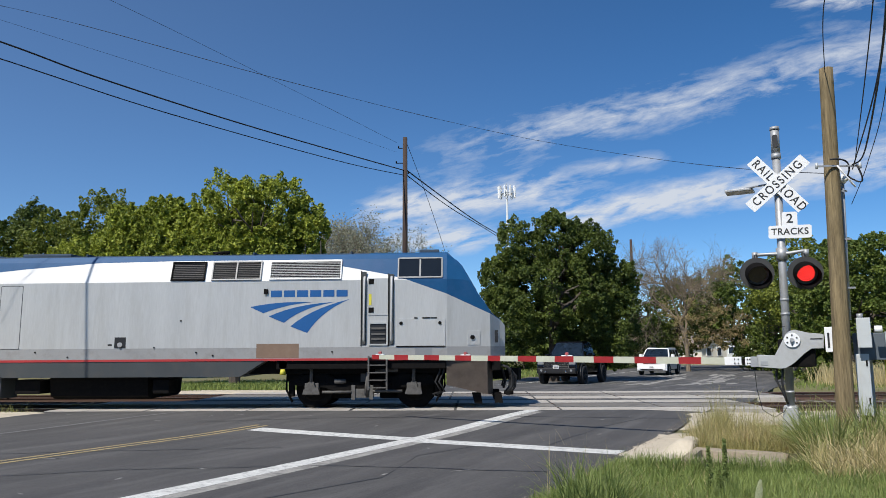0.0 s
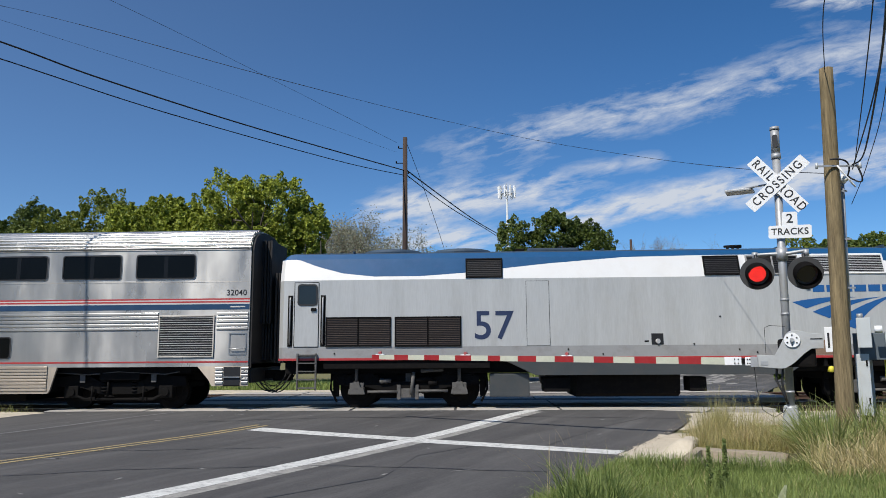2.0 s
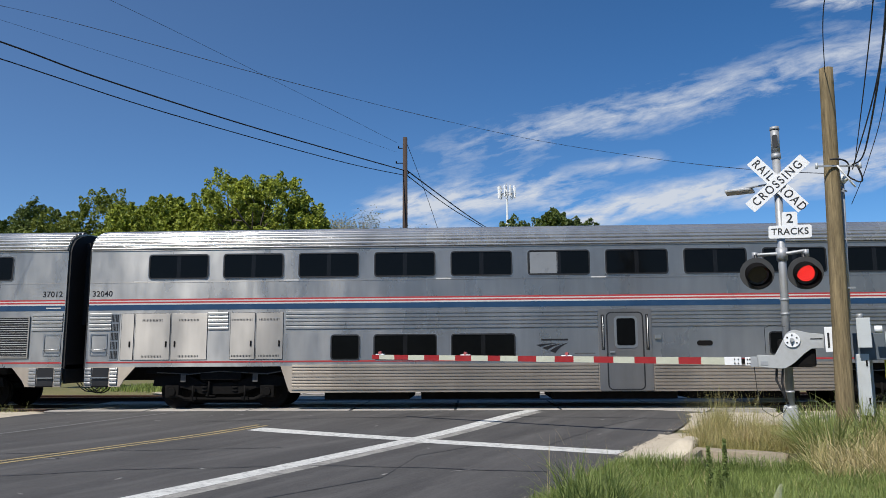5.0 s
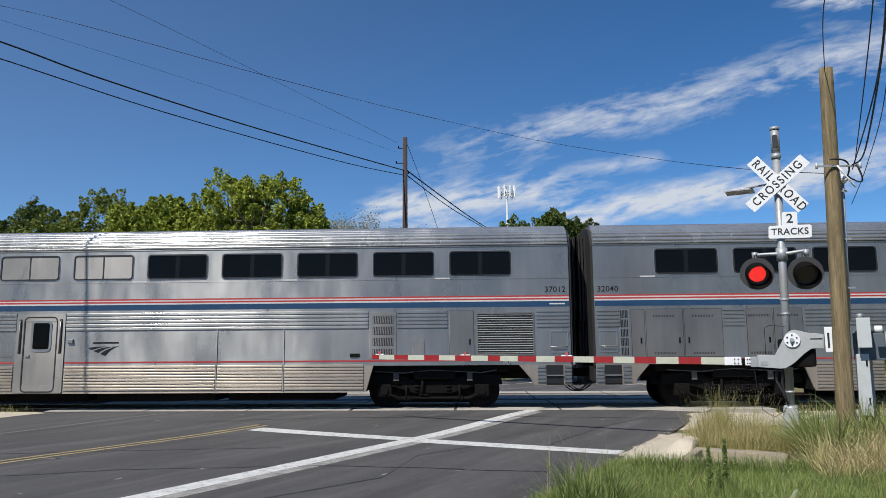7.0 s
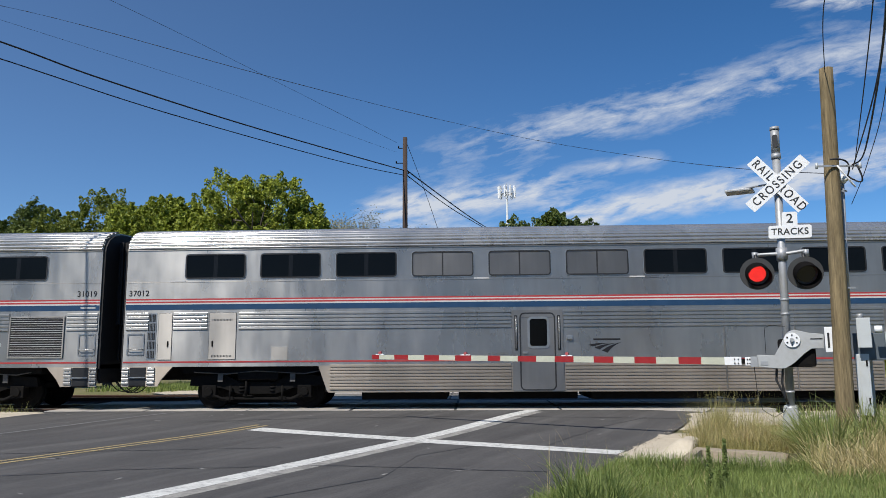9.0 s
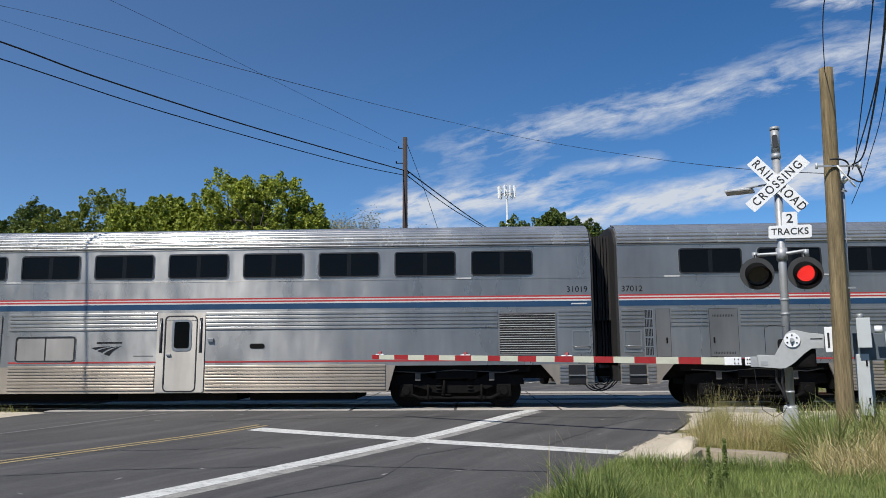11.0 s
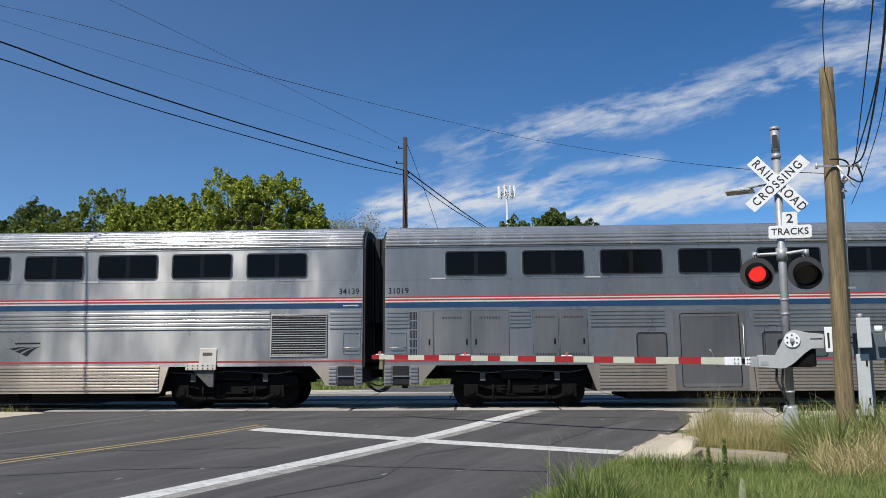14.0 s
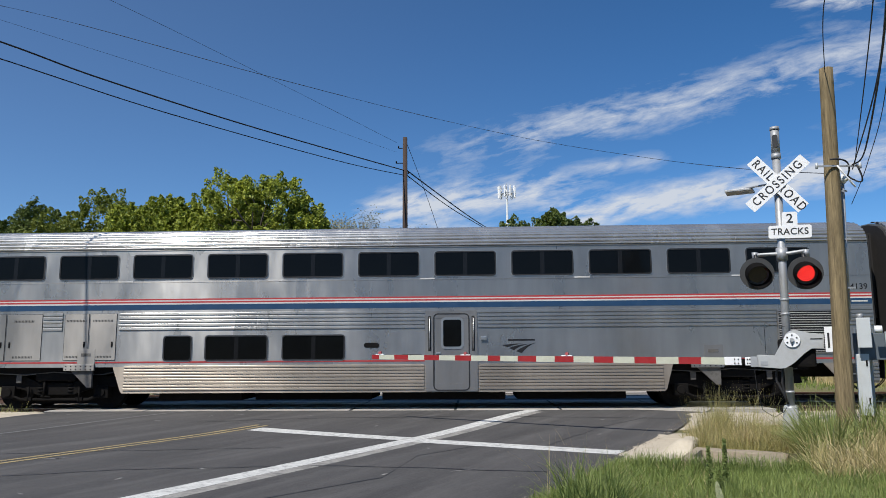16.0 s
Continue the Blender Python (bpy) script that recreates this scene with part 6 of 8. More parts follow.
    # gate mechanism
    out = [(-0.41, 1.39), (-0.13, 1.375), (-0.03, 1.56), (0.06, 1.735), (0.12, 1.79), (0.20, 1.815), (0.44, 1.755), (0.64, 1.735), (0.625, 1.495), (0.45, 1.49), (0.33, 1.40), (0.20, 1.275), (0.11, 1.205), (0.04, 1.165), (-0.04, 1.15), (-0.41, 1.18)]
    bm = bmesh.new()
    prism(bm, out, -0.27, -0.24)
    bmesh.ops.bevel(bm, geom=[e for e in bm.edges], offset=0.006, segments=1, affect="EDGES")
    pl = part("gate_arm_support", bm, "mech_grey", t, "curved grey gate arm support")
    bm = bmesh.new()
    prism(bm, out, 0.20, 0.23)
    part("gate_arm_support", bm, "mech_grey", t)
    bm = bmesh.new()
    tube(bm, (0.16, -0.275, 1.64), (0.16, -0.30, 1.64), 0.125, n=28)
    part("hub", bm, "white_paint", pl, "white hub plate")
    part("hub_pin", tube(bmesh.new(), (0.16, -0.30, 1.64), (0.16, -0.34, 1.64), 0.035, n=12), "galv", pl)
    for k in range(6):
        a = k * math.pi / 3 + 0.5
        p = Vector((0.16 + 0.085 * math.cos(a), -0.30, 1.64 + 0.085 * math.sin(a)))
        part("bolt", tube(bmesh.new(), p, p + Vector((0, -0.012, 0)), 0.014, n=6), "dark", pl)
    part("slot", box_bm(0.44, 0.625, -0.274, -0.26, 1.645, 1.665), "black", pl)
    part("rating_plate", box_bm(-0.36, -0.24, -0.276, -0.268, 1.21, 1.28), "galv", pl)
    bm = bmesh.new()
    box(bm, -0.08, 0.5, -0.2, 0.18, 1.18, 1.66, bevel=0.06)
    part("gate_motor_box", bm, "dark", t, "dark gate motor housing")
    part("counterweight", box_bm(0.66, 0.98, -0.33, 0.2, 1.43, 1.85, bevel=0.015), "white_paint", t, "white counterweight block")
    part("counterweight_mark", box_bm(0.70, 0.73, -0.336, -0.33, 1.5, 1.75), "sign_black", t)
    part("tensioner", pipe(bmesh.new(), [(-0.28, -0.1, 1.4), (-0.28, -0.1, 1.86), (-0.2, -0.1, 1.9), (0.05, -0.1, 1.88)], 0.005, 6), "dark", t)
    part("clamp_box", box_bm(-0.52, -0.40, -0.30, -0.1, 1.18, 1.36, bevel=0.01), "galv", t)
    # cables
    for k, pts in enumerate(([(-0.12, -0.1, 1.2), (-0.14, -0.12, 0.95), (-0.05, -0.14, 0.75), (0.02, -0.12, 0.55)], [(-0.02, -0.12, 1.2), (-0.05, -0.13, 0.9), (0.0, -0.13, 0.6)],
                             [(-0.47, -0.25, 1.2), (-0.45, -0.25, 0.8), (-0.38, -0.25, 0.45), (-0.2, -0.25, 0.33), (-0.05, -0.2, 0.42), (0.0, -0.15, 0.5)])):
        fine = []
        for a, b in zip(pts, pts[1:]):
            fine += [tuple(Vector(a).lerp(Vector(b), i / 4)) for i in range(4)]
        part("cable", pipe(bmesh.new(), fine + [pts[-1]], 0.02 if k < 2 else 0.006, 7), "wire", t)
    # gate arm: tapering board with stripes, each a sleeve of sheeting
    bounds = [-8.49, -8.29, -7.89, -7.53, -7.12, -6.75, -6.36, -5.98, -5.59, -5.31, -4.92, -4.52, -4.13, -3.74, -3.335, -2.95, -2.55, -2.15, -1.745, -1.35, -0.95]
    def arm_z(x):
        return 1.372 + (x + 8.3) * (-0.012)

    def arm_h(x):
        return 0.050 + 0.014 * (x + 8.5) / 8
    arm = None
    for i, (a, b) in enumerate(zip(bounds, bounds[1:])):
        bm = bmesh.new()
        prism(bm, [(a, arm_z(a) - arm_h(a)), (b, arm_z(b) - arm_h(b)), (b, arm_z(b) + arm_h(b)), (a, arm_z(a) + arm_h(a))], -0.27, -0.22)
        mat = "gate_red" if i % 2 == 0 else "gate_white"
        if arm is None:
            arm = part("gate_arm", bm, mat, t, "red and white striped gate arm")
        else:
            part("stripe", bm, mat, arm)
    for a, b in ((-0.95, -0.67), (-0.61, -0.49)):
        part("arm_bracket", box_bm(a, b, -0.285, -0.205, arm_z(a) - 0.072, arm_z(a) + 0.072, bevel=0.006), "white_paint", arm, "white gate arm bracket")
    part("arm_joint", box_bm(-0.70, -0.42, -0.262, -0.228, 1.235, 1.325), "dark", arm)
    for x in (-0.78, -0.72, -0.57, -0.53):
        part("bolt", tube(bmesh.new(), (x, -0.286, arm_z(x) + 0.035), (x, -0.298, arm_z(x) + 0.035), 0.012, n=6), "dark", arm)
        part("bolt", tube(bmesh.new(), (x, -0.286, arm_z(x) - 0.035), (x, -0.298, arm_z(x) - 0.035), 0.012, n=6), "dark", arm)
    for x in (-8.28, -6.12, -3.88):
        z = arm_z(x) + arm_h(x)
        al = part("arm_light", box_bm(x - 0.11, x + 0.11, -0.27, -0.22, z, z + 0.022, bevel=0.004), "white_paint", arm)
        part("arm_light_lens", tube(bmesh.new(), (x, -0.28, z + 0.045), (x, -0.21, z + 0.045), 0.032, n=14), "arm_lens", al, "small red gate lamp")
    return t


signal_mast = crossing_signal()


def service_pole():
    t = thing("utility_pole", "weathered brown wooden service pole standing in tall grass", "utility pole", pose(5.86, 12.0, 0.05))
    bm = bmesh.new()
    n = 24
    rings = []
    for i in range(25):
        z = 6.13 * i / 24
        r = 0.140 - 0.034 * i / 24
        rings.append([bm.verts.new((0.15 * z / 6.1 + r * math.cos(2 * math.pi * k / n) * (1 + 0.02 * noise.noise((k, z * 0.5, 0))), r * math.sin(2 * math.pi * k / n), z)) for k in range(n)])
    for a, b in zip(rings, rings[1:]):
        for k in range(n):
            bm.faces.new((a[k], a[(k + 1) % n], b[(k + 1) % n], b[k])).smooth = True
    bm.faces.new(rings[-1])
    part("pole_shaft", bm, "pole_wood", t, "weathered brown wooden shaft")
    bx = part("spool_bracket", box_bm(-0.22, 0.52, -0.15, -0.125, 4.39, 4.42, bevel=0.004), "galv", t)
    for x in (-0.2, 0.5):
        part("insulator", tube(bmesh.new(), (x, -0.14, 4.36), (x, -0.14, 4.46), 0.02, n=12), "box_grey", bx)
    bm = bmesh.new()
    tube(bm, (0.31, 0.1, 4.2), (0.235, 0.1, 1.9), 0.033, n=12)
    cd = part("conduit", bm, "galv", t, "grey metal conduit")
    bm = bmesh.new()
    tube(bm, (0.30, 0.1, 4.18), (0.34, 0.02, 4.27), 0.05, 0.075, n=12)
    part("weather_head", bm, "white_paint", cd)
    for z in (2.4, 3.2, 4.0):
        part("strap", box_bm(0.0, 0.33, -0.005, 0.02, z, z + 0.03), "galv", cd)
    # looping service cables at the weather head
    for k, (a, b, c) in enumerate((((0.34, -0.05, 4.25), (0.62, -0.2, 3.95), (0.42, -0.18, 4.42)), ((0.34, -0.05, 4.22), (0.5, -0.25, 3.8), (0.1, -0.2, 4.4)), ((0.33, -0.05, 4.25), (0.4, -0.2, 4.55), (0.0, -0.2, 4.5)))):
        pts = [((1 - u) ** 2 * Vector(a) + 2 * u * (1 - u) * Vector(b) + u * u * Vector(c)) for u in [i / 10 for i in range(11)]]
        part("service_cable", pipe(bmesh.new(), pts, 0.014, 6), "wire" if k != 1 else "white_paint", t)
    # meter and cabinets
    b1 = thing("meter_box", "grey metal electric meter box on the service pole", "meter box", pose(6.30, 12.12, 0, 0, 0, -27))
    part("enclosure", box_bm(-0.08, 0.12, -0.1, 0.12, 1.5, 1.98, bevel=0.012), "box_grey", b1)
    part("conduit_hub", tube(bmesh.new(), (-0.02, 0.0, 1.98), (-0.02, 0.0, 2.05), 0.045, n=10), "galv", b1)
    part("meter_socket", tube(bmesh.new(), (0.17, -0.02, 1.79), (0.28, -0.02, 1.79), 0.06, n=14), "white_paint", b1)
    b2 = thing("signal_cabinet", "dark slate signal cabinet with pale door beside the pole", "cabinet", pose(6.62, 12.5, 0, 0, 0, -27))
    part("enclosure", box_bm(-0.26, 0.2, -0.2, 0.2, 1.30, 1.74, bevel=0.012), "slate", b2)
    part("cabinet_door", box_bm(0.205, 0.225, -0.2, 0.2, 1.28, 1.76, bevel=0.006), "box_grey", b2)
    part("leg", box_bm(-0.05, 0.0, 0.0, 0.05, 0.0, 1.3), "galv", b2)
    part("leg", box_bm(0.17, 0.2, 0.0, 0.05, 0.0, 1.3), "yellow_fit", b2)
    b3 = thing("meter_pedestal", "tall narrow pale grey metal pedestal beside the pole", "pedestal", pose(6.34, 12.3, 0, 0, 0, -27))
    part("pedestal_body", box_bm(-0.09, 0.11, -0.1, 0.12, 0.42, 1.40, bevel=0.012), "box_grey", b3)
    part("pedestal_foot", box_bm(-0.07, 0.09, -0.06, 0.08, -0.05, 0.42), "dark", b3)
    for z in (1.2, 0.6):
        part("hasp", box_bm(0.06, 0.085, -0.112, -0.1, z, z + 0.1), "dark", b3)


service_pole()


def far_pole(x, y, h, r, label, arms=()):
    t = thing("utility_pole", label, "utility pole", pose(x, y, ground_z(x, y) - 0.1), "utility poles")
    part("pole_shaft", tube(bmesh.new(), (0, 0, 0), (0, 0, h), r, r * 0.72, n=14), "pole_dark", t)
    for z, w in arms:
        part("insulator", tube(bmesh.new(), (w, 0, z), (w, 0, z + 0.10), 0.03, n=8), "dark", t)
        part("bracket", tube(bmesh.new(), (0, 0, z), (w, 0, z), 0.02, n=6), "dark", t)
    return t


far_pole(-3.02, 32.0, 11.4, 0.14, "dark creosoted wooden utility pole beyond the tracks", ((10.2, -0.4), (10.9, -0.3), (9.7, 0.15)))
far_pole(17.45, 80.0, 14.0, 0.19, "dark wooden utility pole beside the far road", ((12.9, 0.4),))


def wire(pts, r, label="thin black overhead cable", sag=0.0):
    """A cable through given points, smoothed."""
    P = [Vector(p) for p in pts]
    fine = []
    for i in range(len(P) - 1):
        p0, p1, p2, p3 = P[max(i - 1, 0)], P[i], P[i + 1], P[min(i + 2, len(P) - 1)]
        for k in range(10):
            t = k / 10
            fine.append(0.5 * ((2 * p1) + (p2 - p0) * t + (2 * p0 - 5 * p1 + 4 * p2 - p3) * t * t + (3 * p1 - p0 - 3 * p2 + p3) * t ** 3))
    fine.append(P[-1])
    tagged(part("overhead_wire", pipe(bmesh.new(), fine, r, 6), "wire"), label, "overhead wire", "overhead wires")


wire([(-16.5, 14, 9.9), (-12.0, 17.0, 10.32), (-5.99, 19.0, 9.18), (-2.22, 20.5, 8.57), (1.57, 20.5, 7.61), (4.61, 18.45, 6.40), (5.86, 15.4, 5.31), (5.96, 12.0, 4.36)], 0.0075)
wire([(-18.62, 6.6, 9.81), (-14.94, 12.6, 9.54), (-12.09, 17.24, 9.46), (-10.64, 19.61, 9.35), (-7.66, 24.47, 9.37), (-3.04, 32, 9.64)], 0.023, "thick black overhead cable bundle")
wire([(-18.62, 6.6, 9.36), (-14.94, 12.6, 9.07), (-12.07, 17.27, 9.01), (-9.45, 21.55, 8.93), (-5.34, 28.25, 9.12), (-3.04, 32, 9.42)], 0.016)
wire([(-14.39, 13.5, 12.11), (-10.58, 19.71, 11.81), (-7.83, 24.18, 11.47), (-3.4, 32, 10.95)], 0.0055)
wire([(-14.94, 12.6, 9.84), (-12.11, 17.21, 10.04), (-8.07, 23.8, 10.3), (-3.4, 32, 10.5)], 0.004)
wire([(-3.04, 32, 9.72), (0.15, 45, 9.68), (3.23, 60, 10.55), (8, 85, 12)], 0.03)
wire([(-3.04, 32, 9.5), (-1.19, 42, 9.83), (2.07, 60, 11.0), (6, 85, 12.4)], 0.024)
wire([(-2.94, 32, 10.9), (-2.37, 33, 9.4), (-1.61, 35, 7.18), (-0.2, 38.5, 2.5)], 0.012, "thin steel guy wire")
wire([(4.0, 7.0, 5.9), (4.57, 9, 5.95), (5.99, 12, 6.1)], 0.007)
wire([(2.6, 4.0, 5.6), (4.03, 7, 4.95), (6.28, 11.86, 4.5)], 0.007)
wire([(2.4, 4.0, 4.9), (3.85, 6.5, 4.6), (6.0, 11.0, 4.5), (6.2, 11.8, 4.45)], 0.012, "thick black service cable")
wire([(3.2, 5.0, 5.5), (5.24, 9, 4.78), (6.28, 11.5, 4.39), (6.40, 12.3, 3.9)], 0.006)
wire([(3.0, 4.8, 5.0), (4.6, 8, 4.62), (6.2, 11.8, 4.38)], 0.009)


# ---- trees and background ----
def leaf_material(name, color, color2, trans=0.35):
    """Leaf: colour varies leaf by leaf and in drifts; some light passes through."""
    mat = bpy.data.materials.new(name)
    mat.use_nodes = True
    nt = mat.node_tree
    N, L = nt.nodes.new, nt.links.new
    b, out = nt.nodes["Principled BSDF"], nt.nodes["Material Output"]
    b.inputs["Roughness"].default_value = 0.55
    b.inputs["Specular IOR Level"].default_value = 0.35
    geo, tc, n = N("ShaderNodeNewGeometry"), N("ShaderNodeTexCoord"), N("ShaderNodeTexNoise")
    n.inputs["Scale"].default_value, n.inputs["Detail"].default_value = 0.5, 3
    L(tc.outputs["Object"], n.inputs["Vector"])
    add = N("ShaderNodeMath")
    add.operation = "MULTIPLY_ADD"
    L(geo.outputs["Random Per Island"], add.inputs[0])
    add.inputs[1].default_value = 0.7
    L(n.outputs[0], add.inputs[2])
    r = N("ShaderNodeMapRange")
    r.inputs["From Min"].default_value, r.inputs["From Max"].default_value = 0.35, 1.2
    L(add.outputs[0], r.inputs[0])
    mx = N("ShaderNodeMix")
    mx.data_type = "RGBA"
    L(r.outputs[0], mx.inputs["Factor"])
    mx.inputs["A"].default_value, mx.inputs["B"].default_value = (*color, 1), (*color2, 1)
    L(mx.outputs["Result"], b.inputs["Base Color"])
    tr, ms = N("ShaderNodeBsdfTranslucent"), N("ShaderNodeMixShader")
    L(mx.outputs["Result"], tr.inputs["Color"])
    ms.inputs[0].default_value = trans
    L(b.outputs[0], ms.inputs[1])
    L(tr.outputs[0], ms.inputs[2])
    L(ms.outputs[0], out.inputs["Surface"])
    return mat


M["lf_light"] = leaf_material("yellow-green broad leaf", (0.050, 0.095, 0.008), (0.43, 0.47, 0.065), 0.25)
M["lf_mid"] = leaf_material("mid green leaf", (0.036, 0.070, 0.010), (0.16, 0.205, 0.036), 0.22)
M["lf_dark"] = leaf_material("dark oak leaf", (0.024, 0.048, 0.009), (0.135, 0.175, 0.030), 0.22)
M["lf_olive"] = leaf_material("olive green leaf", (0.055, 0.090, 0.010), (0.25, 0.28, 0.045), 0.25)
M["lf_grey"] = leaf_material("sparse grey-green leaf", (0.17, 0.18, 0.11), (0.36, 0.36, 0.26))
M["lf_brown"] = leaf_material("brown autumn leaf", (0.22, 0.165, 0.065), (0.42, 0.33, 0.16))
M["lf_far"] = leaf_material("distant foliage", (0.028, 0.046, 0.014), (0.075, 0.092, 0.03))
M["blade_green"] = leaf_material("green grass blade", (0.080, 0.135, 0.022), (0.35, 0.42, 0.13), 0.4)
M["blade_dry"] = leaf_material("straw grass blade", (0.34, 0.28, 0.12), (0.72, 0.60, 0.34), 0.4)
M["blade_lush"] = leaf_material("lush long grass blade", (0.060, 0.105, 0.018), (0.33, 0.39, 0.13), 0.4)
M["blade_olive"] = leaf_material("olive half-dry grass blade", (0.20, 0.20, 0.05), (0.54, 0.48, 0.22), 0.4)
M["blade_reed"] = leaf_material("green reed blade", (0.075, 0.115, 0.022), (0.38, 0.42, 0.15), 0.4)
M["blade_tall"] = leaf_material("tall reed grass blade", (0.13, 0.18, 0.03), (0.40, 0.39, 0.14), 0.45)


def mesh_from(name, vs, fs, mats, parent=None, midx=None):
    me = bpy.data.meshes.new(name)
    me.from_pydata(vs, [], fs)
    for k in mats:
        me.materials.append(M[k])
    if midx is not None:
        me.polygons.foreach_set("material_index", midx)
    ob = new(name, me)
    if parent:
        ob.parent = parent
    return ob


def leaves(rng, centres, size, flat=0.3, lean=None):
    """Rhombic leaves, one at each centre, randomly turned, leaning to the light or along lean."""
    c = np.asarray(centres)
    n = len(c)
    nrm = rng.normal(size=(n, 3)) + np.array([-0.25, -0.45, flat])
    if lean is not None:
        nrm = rng.normal(size=(n, 3)) * 1.4 + lean + np.array([0, 0, flat])
    nrm /= np.linalg.norm(nrm, axis=1, keepdims=True)
    a = np.cross(nrm, rng.normal(size=(n, 3)))
    a /= np.linalg.norm(a, axis=1, keepdims=True)
    b = np.cross(nrm, a)
    s = size * rng.uniform(0.6, 1.35, (n, 1))
    v = np.stack([c - a * s, c + b * s * 0.62 + nrm * s * 0.12, c + a * s, c - b * s * 0.62 + nrm * s * 0.12], 1).reshape(-1, 3)
    f = np.arange(4 * n).reshape(n, 4)
    return v, f


def crown_points(rng, lobes, clumps, per, cr, rise=0.55):
    """Leaf places and their leanings: pointed sprays that grow out and up from the crown's big lobes (x, y, z, rx, ry, rz)."""
    w = np.array([l[3] * l[4] * l[5] for l in lobes]) ** 0.67
    pick = rng.choice(len(lobes), clumps, p=w / w.sum())
    out, lean = [], []
    for k in pick:
        x, y, z, rx, ry, rz = lobes[k]
        d = rng.normal(size=3)
        d /= np.linalg.norm(d)
        rad = rng.uniform(0.45, 1.0) ** 0.5
        c = np.array([x, y, z]) + d * np.array([rx, ry, rz]) * rad
        axis = d + np.array([0, 0, rise]) + rng.normal(size=3) * 0.35
        axis /= np.linalg.norm(axis)
        size = cr * rng.uniform(0.5, 1.35)
        length = size * rng.uniform(1.0, 1.9)
        m = int(per * rng.uniform(0.6, 1.4))
        u = rng.uniform(0, 1, (m, 1)) ** 0.8
        q = rng.normal(size=(m, 3))
        q -= (q @ axis)[:, None] * axis
        q /= np.linalg.norm(q, axis=1, keepdims=True)
        ring_r = size * (0.25 + 0.75 * np.sin(np.pi * (0.12 + 0.8 * u))) * (1.05 - 0.75 * u) * rng.uniform(0.5, 1.05, (m, 1))
        out.append(c + axis * (u - 0.35) * length + q * ring_r)
        lean.append(q * 0.8 + axis * 0.5)
    return np.concatenate(out), np.concatenate(lean)


def limbs(rng, base, height, spread, r0, levels, twig, leader=0.6, lobes=None, branch=4):
    """Tapered, forking limbs as one mesh (vertices, faces) and the twig ends."""
    vs, fs, tips = [], [], []

    def seg(p, q, ra, rb, n):
        d = (q - p)
        L = np.linalg.norm(d)
        d = d / L
        u = np.cross(d, (0.3, 0.9, 0.2))
        u /= np.linalg.norm(u)
        w = np.cross(d, u)
        k = len(vs)
        for c, r in ((p, ra), (q, rb)):
            for i in range(n):
                t = 2 * math.pi * i / n
                vs.append(tuple(c + (u * math.cos(t) + w * math.sin(t)) * r))
        for i in range(n):
            fs.append((k + i, k + (i + 1) % n, k + n + (i + 1) % n, k + n + i))

    def grow(p, d, length, r, lev):
        n = 8 if lev >= levels - 1 else (5 if lev > 1 else 3)
        steps = 3 if lev > 1 else 2
        for s in range(steps):
            d2 = d + rng.normal(size=3) * (0.05 if lev == levels else 0.14) + np.array([0, 0, 0.05])
            d2 /= np.linalg.norm(d2)
            q = p + d2 * length / steps
            seg(p, q, r * (1 - 0.25 * s / steps), r * (1 - 0.25 * (s + 1) / steps), n)
            if lev > 0 and s >= (1 if lev == levels else 0):
                kids = branch if s == steps - 1 else branch - 2
                for _ in range(max(1, kids)):
                    dd = d2 + rng.normal(size=3) * (0.62 if lev > 1 else 0.75) * spread
                    dd /= np.linalg.norm(dd)
                    grow(q, dd, length * rng.uniform(0.55, 0.8), r * rng.uniform(0.42, 0.62), lev - 1)
            p, d = q, d2
        tips.append(p)

    grow(np.array(base, float), np.array([0, 0, 1.0]), height * leader, r0, levels)
    return vs, fs, tips


def tree(label, x, y, lobes, mat, clumps, per, cr, size, seed, trunk_h=3.0, r0=0.25, bare=0.0, name="tree"):
    """A leafy tree: forked trunk and a crown of many single leaves. Lobes are relative to the base."""
    rng = np.random.default_rng(seed)
    z0 = ground_z(x, y)
    t = thing(name, label, "tree", pose(x, y, z0))
    top = max(l[2] for l in lobes)
    vs, fs, tips = limbs(rng, (0, 0, -0.1), top, 0.9, r0, 3, 0.02, 0.42, branch=3)
    mesh_from("trunk", vs, fs, ["bark"], t)
    pts, lean = crown_points(rng, lobes, clumps, per, cr)
    up = pts[:, 2] > 0.15
    v, f = leaves(rng, pts[up], size, 0.25, lean[up])
    mesh_from("crown", v.tolist(), f.tolist(), [mat], t)
    return t


# yellow-green tree beyond the tracks
tree("broad yellow-green leafy tree beyond the railway tracks", -12.2, 37, [(-0.5, 0, 8.4, 1.9, 2.0, 2.4), (1.7, 0, 8.6, 2.2, 2.0, 2.2), (0.4, -0.5, 5.8, 3.7, 2.4, 2.4), (3.6, 0, 7.5, 1.0, 1.4, 2.0), (-2.9, 0, 7.3, 1.9, 1.8, 2.1), (0.5, -1.0, 7.0, 2.8, 1.5, 2.0), (-0.95, 0, 10.9, 0.2, 0.25, 0.6)],
     "lf_light", 1300, 125, 0.42, 0.075, 11, r0=0.3)
tree("yellow-green leafy tree beyond the railway tracks", -18.8, 37, [(1.9, 0, 6.4, 2.8, 2.0, 2.7), (2.7, 0, 8.1, 1.6, 1.4, 1.8), (0.9, 0, 7.7, 1.5, 1.3, 1.9), (-1.2, 0, 5.6, 2.4, 1.8, 2.3), (-0.6, -1, 3.8, 3.6, 2.2, 2.0), (3.4, -0.5, 6.6, 1.6, 1.5, 2.2)],
     "lf_light", 1250, 125, 0.42, 0.075, 12, r0=0.24)
